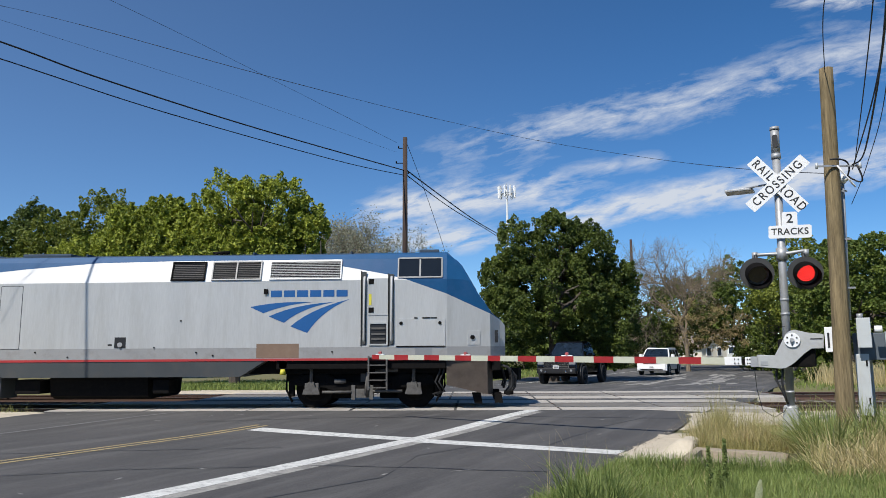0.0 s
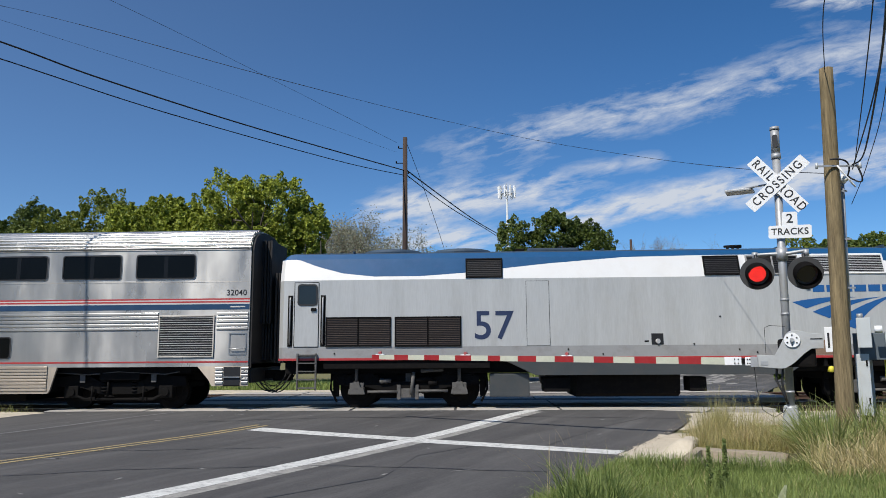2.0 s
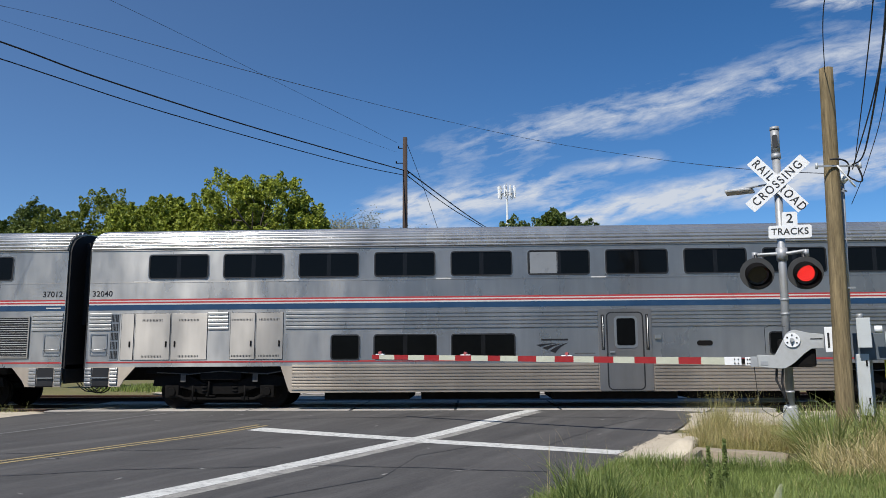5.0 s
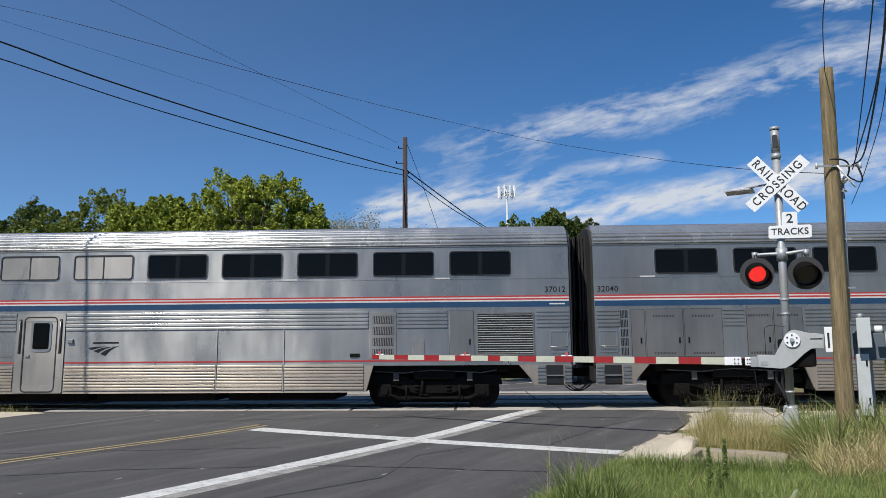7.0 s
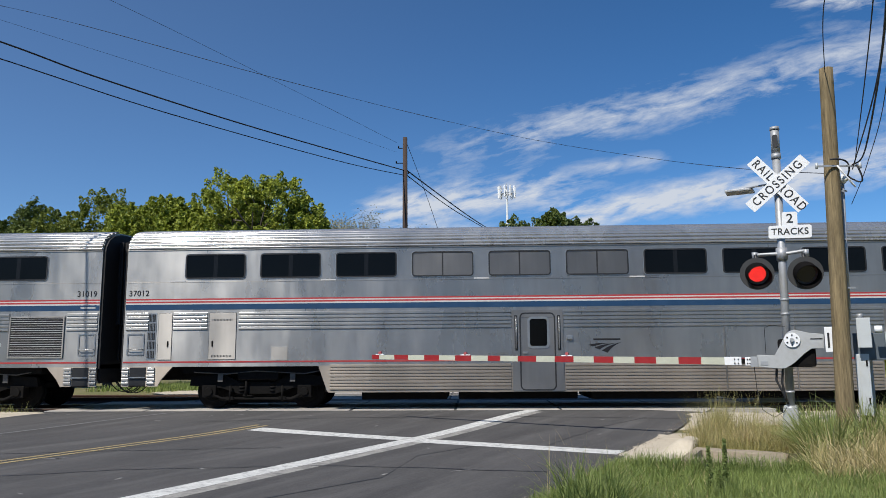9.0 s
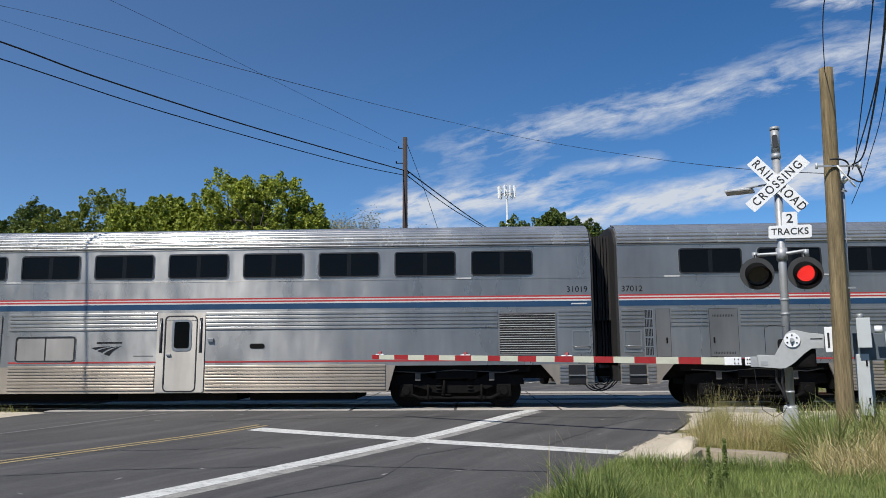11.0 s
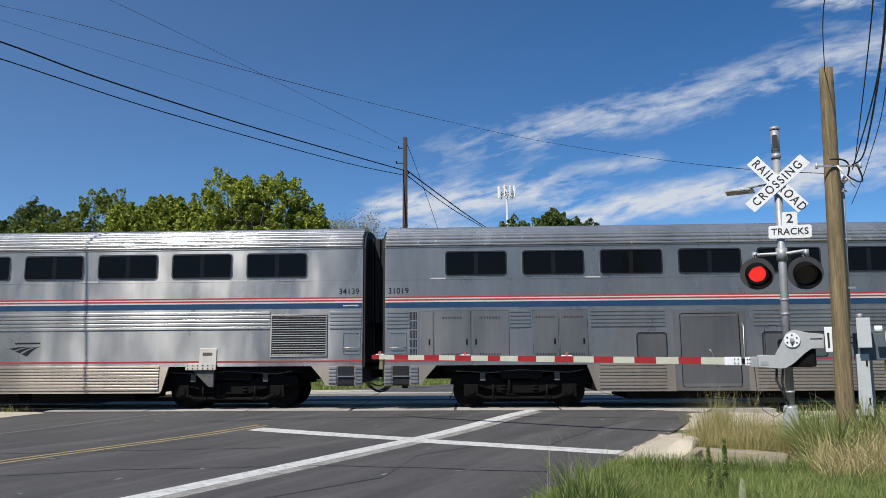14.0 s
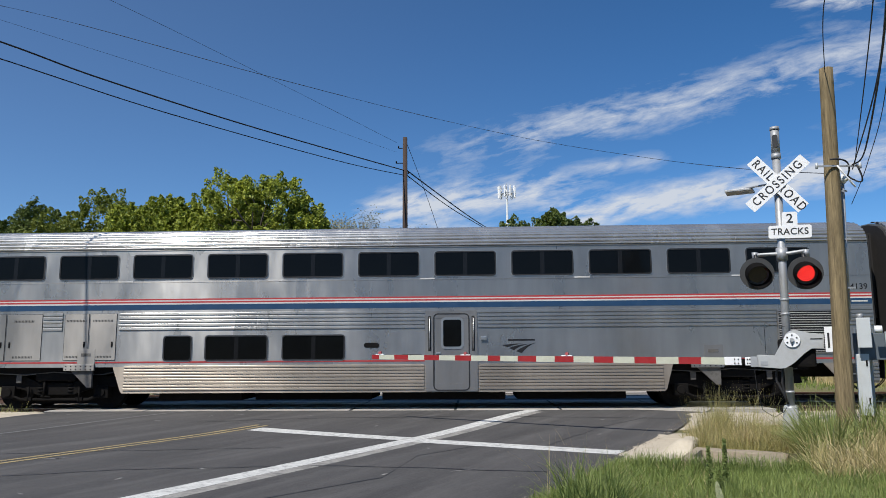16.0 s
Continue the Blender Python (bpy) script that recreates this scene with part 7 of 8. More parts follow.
# darker trees farther left
tree("tall olive-green tree behind the yellow-green trees", -27.5, 50, [(1.5, 0, 10.0, 2.6, 2.2, 3.3), (-1.5, 0, 8.4, 3.4, 2.4, 3.4), (3.2, 0, 7.5, 2.6, 2.2, 3.6), (0, 0, 5, 5.4, 2.8, 3.0)], "lf_olive", 680, 115, 0.58, 0.09, 13, r0=0.3)
tree("dark green tree behind the railway", -36.5, 55, [(2.2, 0, 10.2, 2.4, 2.2, 3.2), (-1.0, 0, 9.0, 3.0, 2.4, 3.4), (0.5, 0, 6.0, 5.5, 3.0, 4.0)], "lf_dark", 560, 95, 0.7, 0.115, 14, r0=0.3)
tree("dark green tree behind the railway", -43, 52, [(0, 0, 7.5, 4.5, 3.0, 4.3)], "lf_dark", 260, 64, 0.8, 0.17, 15, r0=0.3)
tree("low olive-green tree behind the railway", -31, 44, [(0, 0, 4.6, 4.5, 2.5, 4.0)], "lf_olive", 400, 105, 0.56, 0.085, 16, r0=0.2)
# dark oak beside the far road
tree("large dark green oak tree beside the far road", 4.6, 43, [(0.4, 0, 8.0, 1.7, 1.9, 1.9), (-2.2, 0, 7.9, 0.9, 1.4, 1.7), (2.3, 0, 7.4, 1.5, 1.9, 1.8), (-3.1, 0, 5.8, 1.1, 1.8, 1.5), (4.0, 0, 5.6, 0.9, 1.6, 1.4), (0.2, -0.5, 4.8, 3.9, 2.6, 2.5), (3.6, 0, 3.4, 1.3, 2.0, 2.4), (-2.6, 0, 3.4, 1.7, 2.0, 2.2), (-0.3, 0.3, 5.6, 2.4, 1.2, 2.2), (1.6, 0.6, 4.4, 2.4, 1.2, 2.4)],
     "lf_dark", 1350, 140, 0.46, 0.075, 17, r0=0.34)


def bare_tree(label, x, y, h, seed, leaf_mat, leaf_n, size, r0=0.2, spread=1.0, levels=5, leader=0.36, low=None, fuzz=0.28):
    rng = np.random.default_rng(seed)
    t = thing("tree", label, "tree", pose(x, y, ground_z(x, y)))
    vs, fs, tips = limbs(rng, (0, 0, -0.1), h, spread, r0, levels, 0.01, leader, branch=3)
    zmax = max(v[2] for v in vs)
    k = h / zmax
    vs = [(a * k, b * k, c * k) for a, b, c in vs]
    mesh_from("trunk", vs, fs, ["bark_tan"], t)
    tips = np.array(tips) * k
    idx = rng.integers(0, len(tips), leaf_n)
    pts = tips[idx] + rng.normal(size=(leaf_n, 3)) * fuzz
    if low:
        lp = crown_points(rng, low, 170, 60, 0.55, -0.2)[0]
        pts = np.concatenate([pts, lp])
    v, f = leaves(rng, pts, size)
    mesh_from("crown", v.tolist(), f.tolist(), [leaf_mat], t)


bare_tree("sparse grey-green tree behind the yellow-green tree", -9.6, 60, 13.6, 21, "lf_grey", 42000, 0.075, 0.18, 0.95, 6, 0.34, fuzz=0.25)
bare_tree("nearly bare brown tree beside the far road", 17.8, 62, 12.3, 23, "lf_brown", 2600, 0.045, 0.19, 1.05, 6, 0.34, fuzz=0.16, low=[(2.2, 0, 2.6, 3.4, 2.5, 0.8), (2.0, 0, 4.2, 3.6, 2.4, 1.2), (0.2, 0, 5.0, 3.0, 2.4, 1.0)])
# undergrowth that closes the view under the crowns
for k, (hx, hy, hr, hh) in enumerate(((4.5, 66, 4.0, 2.6), (9.5, 72, 4.0, 2.8), (12.5, 84, 5.0, 3.4), (-4.0, 70, 4.5, 2.8), (17.0, 96, 4.0, 4.2), (20.0, 100, 4.5, 5.0), (24.2, 106, 3.0, 4.5), (34.0, 80, 5.0, 4.6), (36.0, 72, 5.0, 5.0))):
    tree("dark green undergrowth below the far trees", hx, hy, [(0, 0, hh * 0.55, hr, 2.0, hh * 0.6), (hr * 0.6, 0, hh * 0.45, hr * 0.6, 1.8, hh * 0.5)], "lf_mid" if k > 3 else "lf_dark", 150, 50, 0.7, 0.17, 60 + k, r0=0.1, name="shrub")
# greenery towards the right
tree("tall olive tree behind the signal", 31.5, 62, [(0, 0, 7.0, 3.6, 3.0, 3.6), (-2.6, 0, 4.2, 3.2, 3.0, 3.4), (2.8, 0, 4.4, 3.2, 3.0, 3.4)], "lf_mid", 360, 90, 0.68, 0.13, 40)
tree("mid-green tree behind the signal", 24.6, 57, [(0, 0, 6.4, 2.8, 2.4, 3.0), (1.5, 0, 3.4, 3.4, 2.6, 3.0)], "lf_mid", 300, 90, 0.58, 0.115, 41)
tree("dark green tree behind the service pole", 34.5, 52, [(0, 0, 5.4, 3.8, 3.0, 3.6), (1.8, 0, 3.2, 4.0, 3.0, 3.0)], "lf_mid", 330, 85, 0.64, 0.125, 42)
tree("green leafy tree beside the far road", 22.6, 51, [(0.4, 0, 7.4, 2.3, 2.2, 2.2), (-1.8, 0, 5.6, 2.0, 2.2, 2.3), (0, 0, 4.4, 3.6, 2.6, 2.8), (1.9, 0, 5.5, 2.0, 2.2, 2.8)], "lf_olive", 190, 90, 0.52, 0.10, 31)
tree("dark green leafy tree near the signal", 23.2, 46, [(0.0, 0, 6.2, 2.6, 2.4, 2.6), (2.6, 0, 6.3, 2.6, 2.4, 2.4), (-1.8, 0, 4.4, 2.0, 2.4, 2.2), (1.0, -0.5, 3.6, 4.6, 2.6, 2.4)], "lf_mid", 470, 95, 0.5, 0.095, 32)
tree("dark green leafy tree near the signal", 29.0, 45, [(0.0, 0, 6.0, 3.4, 2.6, 2.8), (0.5, -0.5, 3.4, 4.2, 2.8, 2.6)], "lf_mid", 370, 95, 0.52, 0.10, 33)
tree("green tree behind the bare tree", 19.5, 72, [(0.5, 0, 5.0, 3.6, 3.0, 3.6), (3.8, 0, 6.2, 2.4, 2.4, 2.6)], "lf_mid", 240, 60, 0.75, 0.16, 34)
tree("olive tree behind the bare tree", 27.0, 74, [(0, 0, 6.2, 4.2, 3.0, 4.6)], "lf_mid", 220, 60, 0.8, 0.17, 35)
tree("dark shrub under the trees", 15.2, 75, [(0, 0, 2.6, 4.2, 2.4, 2.6)], "lf_far", 160, 55, 0.7, 0.15, 36, r0=0.1, name="shrub")
tree("dark shrub at the far road edge", 24.5, 62, [(0, 0, 1.5, 2.6, 2.0, 1.6)], "lf_dark", 110, 55, 0.6, 0.12, 37, r0=0.1, name="shrub")
tree("low green shrub beyond the rails", 17.8, 40.5, [(0, 0, 0.6, 1.6, 1.0, 0.7)], "lf_mid", 60, 50, 0.3, 0.08, 38, r0=0.05, name="shrub")


def distant_woods():
    """A ring of far trees that closes the horizon; its unseen rear part is added to darken the train's reflections."""
    rng = np.random.default_rng(77)
    vs, fs = [], []
    k = 0
    for i in range(250):
        a = i / 250 * 2 * math.pi + rng.uniform(-0.01, 0.01)
        d = rng.uniform(125, 165)
        ahead = math.cos(a)
        # out of view the added trees stand taller, to dim what the steel mirrors
        h = rng.uniform(5.5, 9.5) if ahead > 0.55 else rng.uniform(10, 17)
        # an opening where the far road runs out
        x, y = d * math.sin(a), d * math.cos(a)
        c = x * V.x + y * V.y
        if y > 0 and -22 < c < 1:
            continue
        z0 = ground_z(x, y)
        m = 130
        q = rng.normal(size=(m, 3))
        q /= np.linalg.norm(q, axis=1, keepdims=True)
        q *= np.array([3.4, 3.4, h * 0.5]) * rng.uniform(0.6, 1.08, (m, 1))
        p = np.array([x, y, z0 + h * 0.5]) + q
        v, f = leaves(rng, p, 0.95)
        vs.append(v)
        fs.append(f + k)
        k += len(v)
    ob = mesh_from("distant_woods", np.concatenate(vs).tolist(), np.concatenate(fs).tolist(), ["lf_far"])
    tagged(ob, "dark green distant woods along the horizon, extended unseen behind", "distant woods", kind="stuff")


distant_woods()


# ---- vehicles, houses, tower ----
M["car_black"] = material("black car paint", (0.004, 0.004, 0.005), 0.06, scale=2, spread=0.1, bump=0, spec=0.45)
M["car_white"] = material("white car paint", (0.78, 0.79, 0.80), 0.25, scale=2, spread=0.03, bump=0, coat=0.4)
# the blue in this base imitates sky reflected in the glass
M["car_glass"] = material("car glass", (0.022, 0.036, 0.056), 0.04, bump=0, scale=1, spread=0.1, spec=1.0)
M["chrome"] = material("chrome", (0.75, 0.76, 0.78), 0.12, 1.0, bump=0)
M["lamp_glass"] = material("headlamp glass", (0.22, 0.23, 0.24), 0.10, bump=0)
M["plate_white"] = material("pale number plate", (0.62, 0.63, 0.64), 0.4, bump=0)


def wheel(parent, x, y, r, w, rim_mat):
    ty = part("wheel", bmesh_tyre(r, w), "rubber", parent, "black rubber tyre", m=pose(x, y, r))
    bm = bmesh.new()
    s = -1 if y < 0 else 1
    tube(bm, (0, -w * 0.3, 0), (0, w * 0.3, 0), r * 0.62, n=24)
    tube(bm, (0, s * w * 0.3, 0), (0, s * w * 0.42, 0), r * 0.2, r * 0.16, n=12)
    for k in range(6):
        a = k * math.pi / 3
        tube(bm, (r * 0.15 * math.cos(a), s * w * 0.36, r * 0.15 * math.sin(a)), (r * 0.58 * math.cos(a), s * w * 0.38, r * 0.58 * math.sin(a)), r * 0.07, n=6)
    part("rim", bm, rim_mat, ty)


def bmesh_tyre(r, w):
    bm = bmesh.new()
    prof = [(0.62, -0.42), (0.85, -0.5), (0.96, -0.46), (1.0, -0.3), (1.0, 0.3), (0.96, 0.46), (0.85, 0.5), (0.62, 0.42)]
    n = 28
    rings = [[bm.verts.new((r * a * math.cos(2 * math.pi * i / n), w * b, r * a * math.sin(2 * math.pi * i / n))) for a, b in prof] for i in range(n)]
    for i in range(n):
        A, B = rings[i], rings[(i + 1) % n]
        for k in range(len(prof)):
            j = (k + 1) % len(prof)
            bm.faces.new((A[k], A[j], B[j], B[k])).smooth = True
    bmesh.ops.recalc_face_normals(bm, faces=bm.faces)
    return bm


def ring_x(x, y0, y1, z0, z1, w):
    """A rectangular frame that faces +x."""
    bm = bmesh.new()
    for a in ((y0, y1, z0, z0 + w), (y0, y1, z1 - w, z1), (y0, y0 + w, z0 + w, z1 - w), (y1 - w, y1, z0 + w, z1 - w)):
        box(bm, x, x + 0.02, *a)
    return bm


def vehicle(name, label, m, paint, L, W, H, lift, wr, pickup, rim):
    """Front at +x. Body lofted from side outline stations, with glass, lamps, grille and wheels."""
    t = thing(name, label, "car", m)
    hw = W / 2
    belt = H * (0.60 if pickup else 0.65)
    # lower body
    bm = bmesh.new()
    if pickup:
        low = [(-L / 2, lift + 0.12), (-L / 2, belt - 0.02), (-L * 0.08, belt), (L * 0.22, belt + 0.01), (L * 0.44, belt - 0.07), (L / 2 - 0.03, belt - 0.16), (L / 2, lift + 0.35), (L / 2 - 0.06, lift)]
    else:
        low = [(-L / 2, lift + 0.15), (-L / 2 + 0.03, belt), (L * 0.20, belt + 0.0), (L * 0.43, belt - 0.10), (L / 2 - 0.04, belt - 0.20), (L / 2, lift + 0.3), (L / 2 - 0.08, lift)]
    axles = (L * 0.32, -L * 0.30)
    bot = []
    for ax in sorted(axles, reverse=True):
        for k in range(9):
            a = math.pi * k / 8
            bot.append((ax + (wr + 0.07) * math.cos(a), max(lift, wr + (wr + 0.07) * math.sin(a))))
    outline = low + bot + [(-L / 2 + 0.1, lift)]
    prism(bm, outline, -hw, hw)
    es = [e for e in bm.edges if abs(abs(e.verts[0].co.y) - hw) < 1e-4 and abs(e.verts[0].co.y - e.verts[1].co.y) < 1e-4 and max(v.co.z for v in e.verts) > belt - 0.25]
    bmesh.ops.bevel(bm, geom=es, offset=0.07, segments=3, affect="EDGES")
    body = part("body", bm, paint, t)
    # cabin
    if pickup:
        cab = [(-L * 0.14, belt - 0.02), (-L * 0.125, H - 0.06), (-L * 0.09, H), (L * 0.07, H), (L * 0.105, H - 0.05), (L * 0.215, belt - 0.02)]
    else:
        cab = [(-L / 2 + 0.05, belt - 0.02), (-L * 0.46, H - 0.10), (-L * 0.42, H), (L * 0.06, H), (L * 0.10, H - 0.05), (L * 0.235, belt - 0.02)]
    bm = bmesh.new()
    cw_low, cw_top = hw - 0.06, hw - (0.34 if pickup else 0.24)
    A = [[bm.verts.new((x, s * (cw_low + (cw_top - cw_low) * (z - belt) / (H - belt)), z)) for x, z in cab] for s in (-1, 1)]
    for i in range(len(cab) - 1):
        bm.faces.new((A[0][i], A[0][i + 1], A[1][i + 1], A[1][i]))
    bm.faces.new(A[0])
    bm.faces.new(A[1])
    bmesh.ops.recalc_face_normals(bm, faces=bm.faces)
    bmesh.ops.bevel(bm, geom=[e for e in bm.edges if min(v.co.z for v in e.verts) > H - 0.15], offset=0.06, segments=3, affect="EDGES")
    part("cabin", bm, paint, t)
    # windscreen
    (xa, za), (xb, zb) = cab[-2], cab[-1]
    bm = bmesh.new()
    pts = []
    for f, s in ((0.06, -1), (0.06, 1), (0.92, 1), (0.92, -1)):
        z = za + (zb - za) * f
        x = xa + (xb - xa) * f + 0.012
        w = cw_low + (cw_top - cw_low) * (z - belt) / (H - belt) - 0.07
        pts.append(bm.verts.new((x, s * w, z + 0.01)))
    bm.faces.new(pts)
    bmesh.ops.solidify(bm, geom=list(bm.faces), thickness=0.008)
    part("windscreen", bm, "car_glass", t)
    spans = ((-0.115, -0.01), (0.0, 0.15)) if pickup else ((-0.44, -0.28), (-0.26, -0.10), (-0.085, 0.15))
    for s in (-1, 1):
        for a, b in spans:
            xa_, xb_ = a * L, b * L
            z0, z1 = belt + 0.03, H - 0.12
            front_cut = 0.32 * (z1 - z0) / (H - belt) * (1.0 if b > 0.1 else 0.05)
            bm = bmesh.new()
            q = [(xa_, z0), (xb_, z0), (xb_ - front_cut, z1), (xa_ + 0.02, z1)]
            vs = []
            for x, z in q:
                y = cw_low + (cw_top - cw_low) * (z - belt) / (H - belt) + 0.006
                vs.append(bm.verts.new((x, s * y, z)))
            bm.faces.new(vs if s > 0 else vs[::-1])
            bmesh.ops.solidify(bm, geom=list(bm.faces), thickness=0.008)
            part("side_window", bm, "car_glass", t)
        part("mirror", box_bm(L * 0.13, L * 0.17, min(s * hw, s * (hw + 0.24)), max(s * hw, s * (hw + 0.24)), belt + 0.02, belt + 0.22, bevel=0.03), paint, t)
        part("headlamp", box_bm(L / 2 - 0.10, L / 2 + 0.01, min(s * (hw - 0.42), s * (hw - 0.06)), max(s * (hw - 0.42), s * (hw - 0.06)), belt - 0.32, belt - 0.17, bevel=0.03), "lamp_glass", t)
        part("tail_lamp", box_bm(-L / 2 - 0.01, -L / 2 + 0.06, min(s * (hw - 0.14), s * (hw - 0.02)), max(s * (hw - 0.14), s * (hw - 0.02)), belt - 0.35, belt - 0.05, bevel=0.02), "red_lens", t)
    gr = part("grille", box_bm(L / 2 - 0.04, L / 2 + 0.015, -hw + 0.42, hw - 0.42, belt - 0.52 if pickup else belt - 0.42, belt - 0.17, bevel=0.02), "black", t)
    for k in range(3):
        z = belt - 0.24 - 0.09 * k
        part("grille_bar", box_bm(L / 2 + 0.01, L / 2 + 0.028, -hw + 0.44, hw - 0.44, z, z + 0.025), "chrome", gr)
    part("bumper", box_bm(L / 2 - 0.12, L / 2 + 0.07, -hw + 0.05, hw - 0.05, lift - 0.02 if pickup else lift + 0.05, lift + 0.27, bevel=0.05), "black" if pickup else paint, t)
    if not pickup:
        part("lower_grille", box_bm(L / 2 + 0.0, L / 2 + 0.08, -hw + 0.25, hw - 0.25, lift + 0.06, lift + 0.14, bevel=0.01), "black", t)
    npz = lift + (0.24 if pickup else 0.2)
    npl = part("number_plate", box_bm(L / 2 + 0.07, L / 2 + 0.085, -0.16, 0.16, npz, npz + 0.16), "plate_white", t)
    part("plate_bar", box_bm(L / 2 + 0.085, L / 2 + 0.088, -0.12, 0.12, npz + 0.05, npz + 0.10), "mark_dark", npl)
    if pickup:
        part("bed_floor", box_bm(-L / 2 + 0.06, -L * 0.15, -hw + 0.08, hw - 0.08, belt - 0.015, belt + 0.004), "black", t)
        part("windscreen_sticker", box_bm(L * 0.16, L * 0.163, 0.1, 0.5, belt + 0.03, belt + 0.14), "red_lens", t)
        for x in axles:
            part("axle", tube(bmesh.new(), (x, -hw + 0.1, wr), (x, hw - 0.1, wr), 0.08, n=10), "dark", t)
    else:
        for s in (-1, 1):
            part("roof_rail", tube(bmesh.new(), (-L * 0.4, s * (hw - 0.3), H + 0.04), (L * 0.02, s * (hw - 0.3), H + 0.04), 0.02, n=8), "chrome", t)
    for x in axles:
        for s in (-1, 1):
            wheel(t, x, s * (hw - 0.08 + (0.06 if pickup else 0)), wr, 0.32 if pickup else 0.26, rim)
    if pickup:
        bm = bmesh.new()
        prism(bm, [(L * 0.20, belt + 0.0), (L * 0.21, belt + 0.06), (L * 0.40, belt + 0.01), (L * 0.47, belt - 0.06), (L * 0.47, belt - 0.12)], -0.62, 0.62)
        bmesh.ops.bevel(bm, geom=[e for e in bm.edges], offset=0.02, segments=2, affect="EDGES")
        part("bonnet_bulge", bm, paint, t)
        for s in (-1, 1):
            for x in axles:
                bm = bmesh.new()
                for k in range(12):
                    a0, a1 = math.pi * k / 12, math.pi * (k + 1) / 12
                    q = [(x + r * math.cos(a), wr + r * math.sin(a)) for r, a in ((wr + 0.06, a0), (wr + 0.06, a1), (wr + 0.15, a1), (wr + 0.15, a0))]
                    prism(bm, q, min(s * (hw - 0.02), s * (hw + 0.07)), max(s * (hw - 0.02), s * (hw + 0.07)))
                part("wheel_flare", bm, "black", t)
            part("tow_hook", box_bm(L / 2 + 0.02, L / 2 + 0.16, s * 0.55 - 0.04, s * 0.55 + 0.04, lift + 0.02, lift + 0.12, bevel=0.02), "chrome", t)
            part("fog_lamp", tube(bmesh.new(), (L / 2 + 0.05, s * 0.8, lift + 0.14), (L / 2 + 0.085, s * 0.8, lift + 0.14), 0.06, n=12), "lamp_glass", t)
            part("bed_rail", box_bm(-L / 2 + 0.02, -L * 0.15, s * (hw - 0.06) - 0.05, s * (hw - 0.06) + 0.05, belt - 0.01, belt + 0.05, bevel=0.02), "black", t)
        part("grille_surround", ring_x(L / 2 + 0.012, -hw + 0.40, hw - 0.40, belt - 0.54, belt - 0.15, 0.03), "chrome", t)
    part("underbody", box_bm(-L / 2 + 0.3, L / 2 - 0.3, -hw + 0.25, hw - 0.25, lift + 0.02, lift + 0.25), "dark", t)
    return t


def on_road(a, c, turn):
    p = road_pt(a, c)
    return pose(p.x, p.y, p.z, 0, 0, 270 - math.degrees(ROAD) + turn)


# both wait on the far side, facing the crossing
vehicle("pickup_truck", "black lifted pickup truck waiting beyond the crossing", on_road(38.9, -12.9, 0), "car_black", 5.6, 2.16, 2.26, 0.60, 0.48, True, "black")
vehicle("suv", "white large sport utility vehicle waiting beyond the crossing", on_road(55.3, -11.75, 0), "car_white", 5.3, 2.05, 1.92, 0.30, 0.40, False, "alu")

M["siding"] = material("cream house siding", (0.72, 0.68, 0.58), 0.7, scale=1, fine=12, stretch=(0.2, 0.2, 5), spread=0.08, bump=0.2)
M["siding_grey"] = material("pale grey house siding", (0.60, 0.62, 0.62), 0.7, scale=1, fine=12, stretch=(0.2, 0.2, 5), spread=0.08, bump=0.2)
M["shingle"] = material("grey-brown roof shingles", (0.20, 0.17, 0.145), 0.9, scale=2, fine=14, spread=0.25, bump=0.5)


def house(label, x, y, turn, w, d, h, rise, mat):
    t = thing("house", label, "house", pose(x, y, ground_z(x, y) - 0.05, 0, 0, turn), "far houses")
    bm = bmesh.new()
    prism(bm, [(-w / 2, 0), (w / 2, 0), (w / 2, h), (0, h + rise), (-w / 2, h)], -d / 2, d / 2)
    part("wall", bm, mat, t)
    for s in (-1, 1):
        bm = bmesh.new()
        prism(bm, [(0, h + rise + 0.12), (s * (w / 2 + 0.4), h - 0.2 * rise + 0.02), (s * (w / 2 + 0.4), h - 0.2 * rise - 0.1), (0, h + rise)], -d / 2 - 0.35, d / 2 + 0.35)
        part("roof", bm, "shingle", t)
    for xx, zz, ww, hh in ((w * 0.12, h * 0.45, 0.7, 1.0), (-w * 0.3, h * 0.45, 0.8, 1.0)):
        win = part("window", box_bm(xx, xx + ww, -d / 2 - 0.03, -d / 2 + 0.02, zz, zz + hh), "car_glass", t)
        part("window_frame", ring(bmesh.new(), xx - 0.08, xx + ww + 0.08, zz - 0.08, zz + hh + 0.08, 0.02, 0.09, -d / 2 - 0.06, -d / 2), "white_paint", win)
    part("fascia", prism(bmesh.new(), [(-w / 2 - 0.4, h - 0.2 * rise), (0, h + rise + 0.02), (w / 2 + 0.4, h - 0.2 * rise), (w / 2 + 0.3, h - 0.2 * rise - 0.08), (0, h + rise - 0.14), (-w / 2 - 0.3, h - 0.2 * rise - 0.08)], -d / 2 - 0.37, -d / 2 - 0.34), "white_paint", t)


house("small cream house with grey gabled roof among trees", 28.4, 95, 28, 4.2, 6, 2.4, 1.1, "siding")
house("pale grey house with dark gabled roof among trees", 37.5, 112, -20, 7, 6, 2.6, 1.6, "siding_grey")


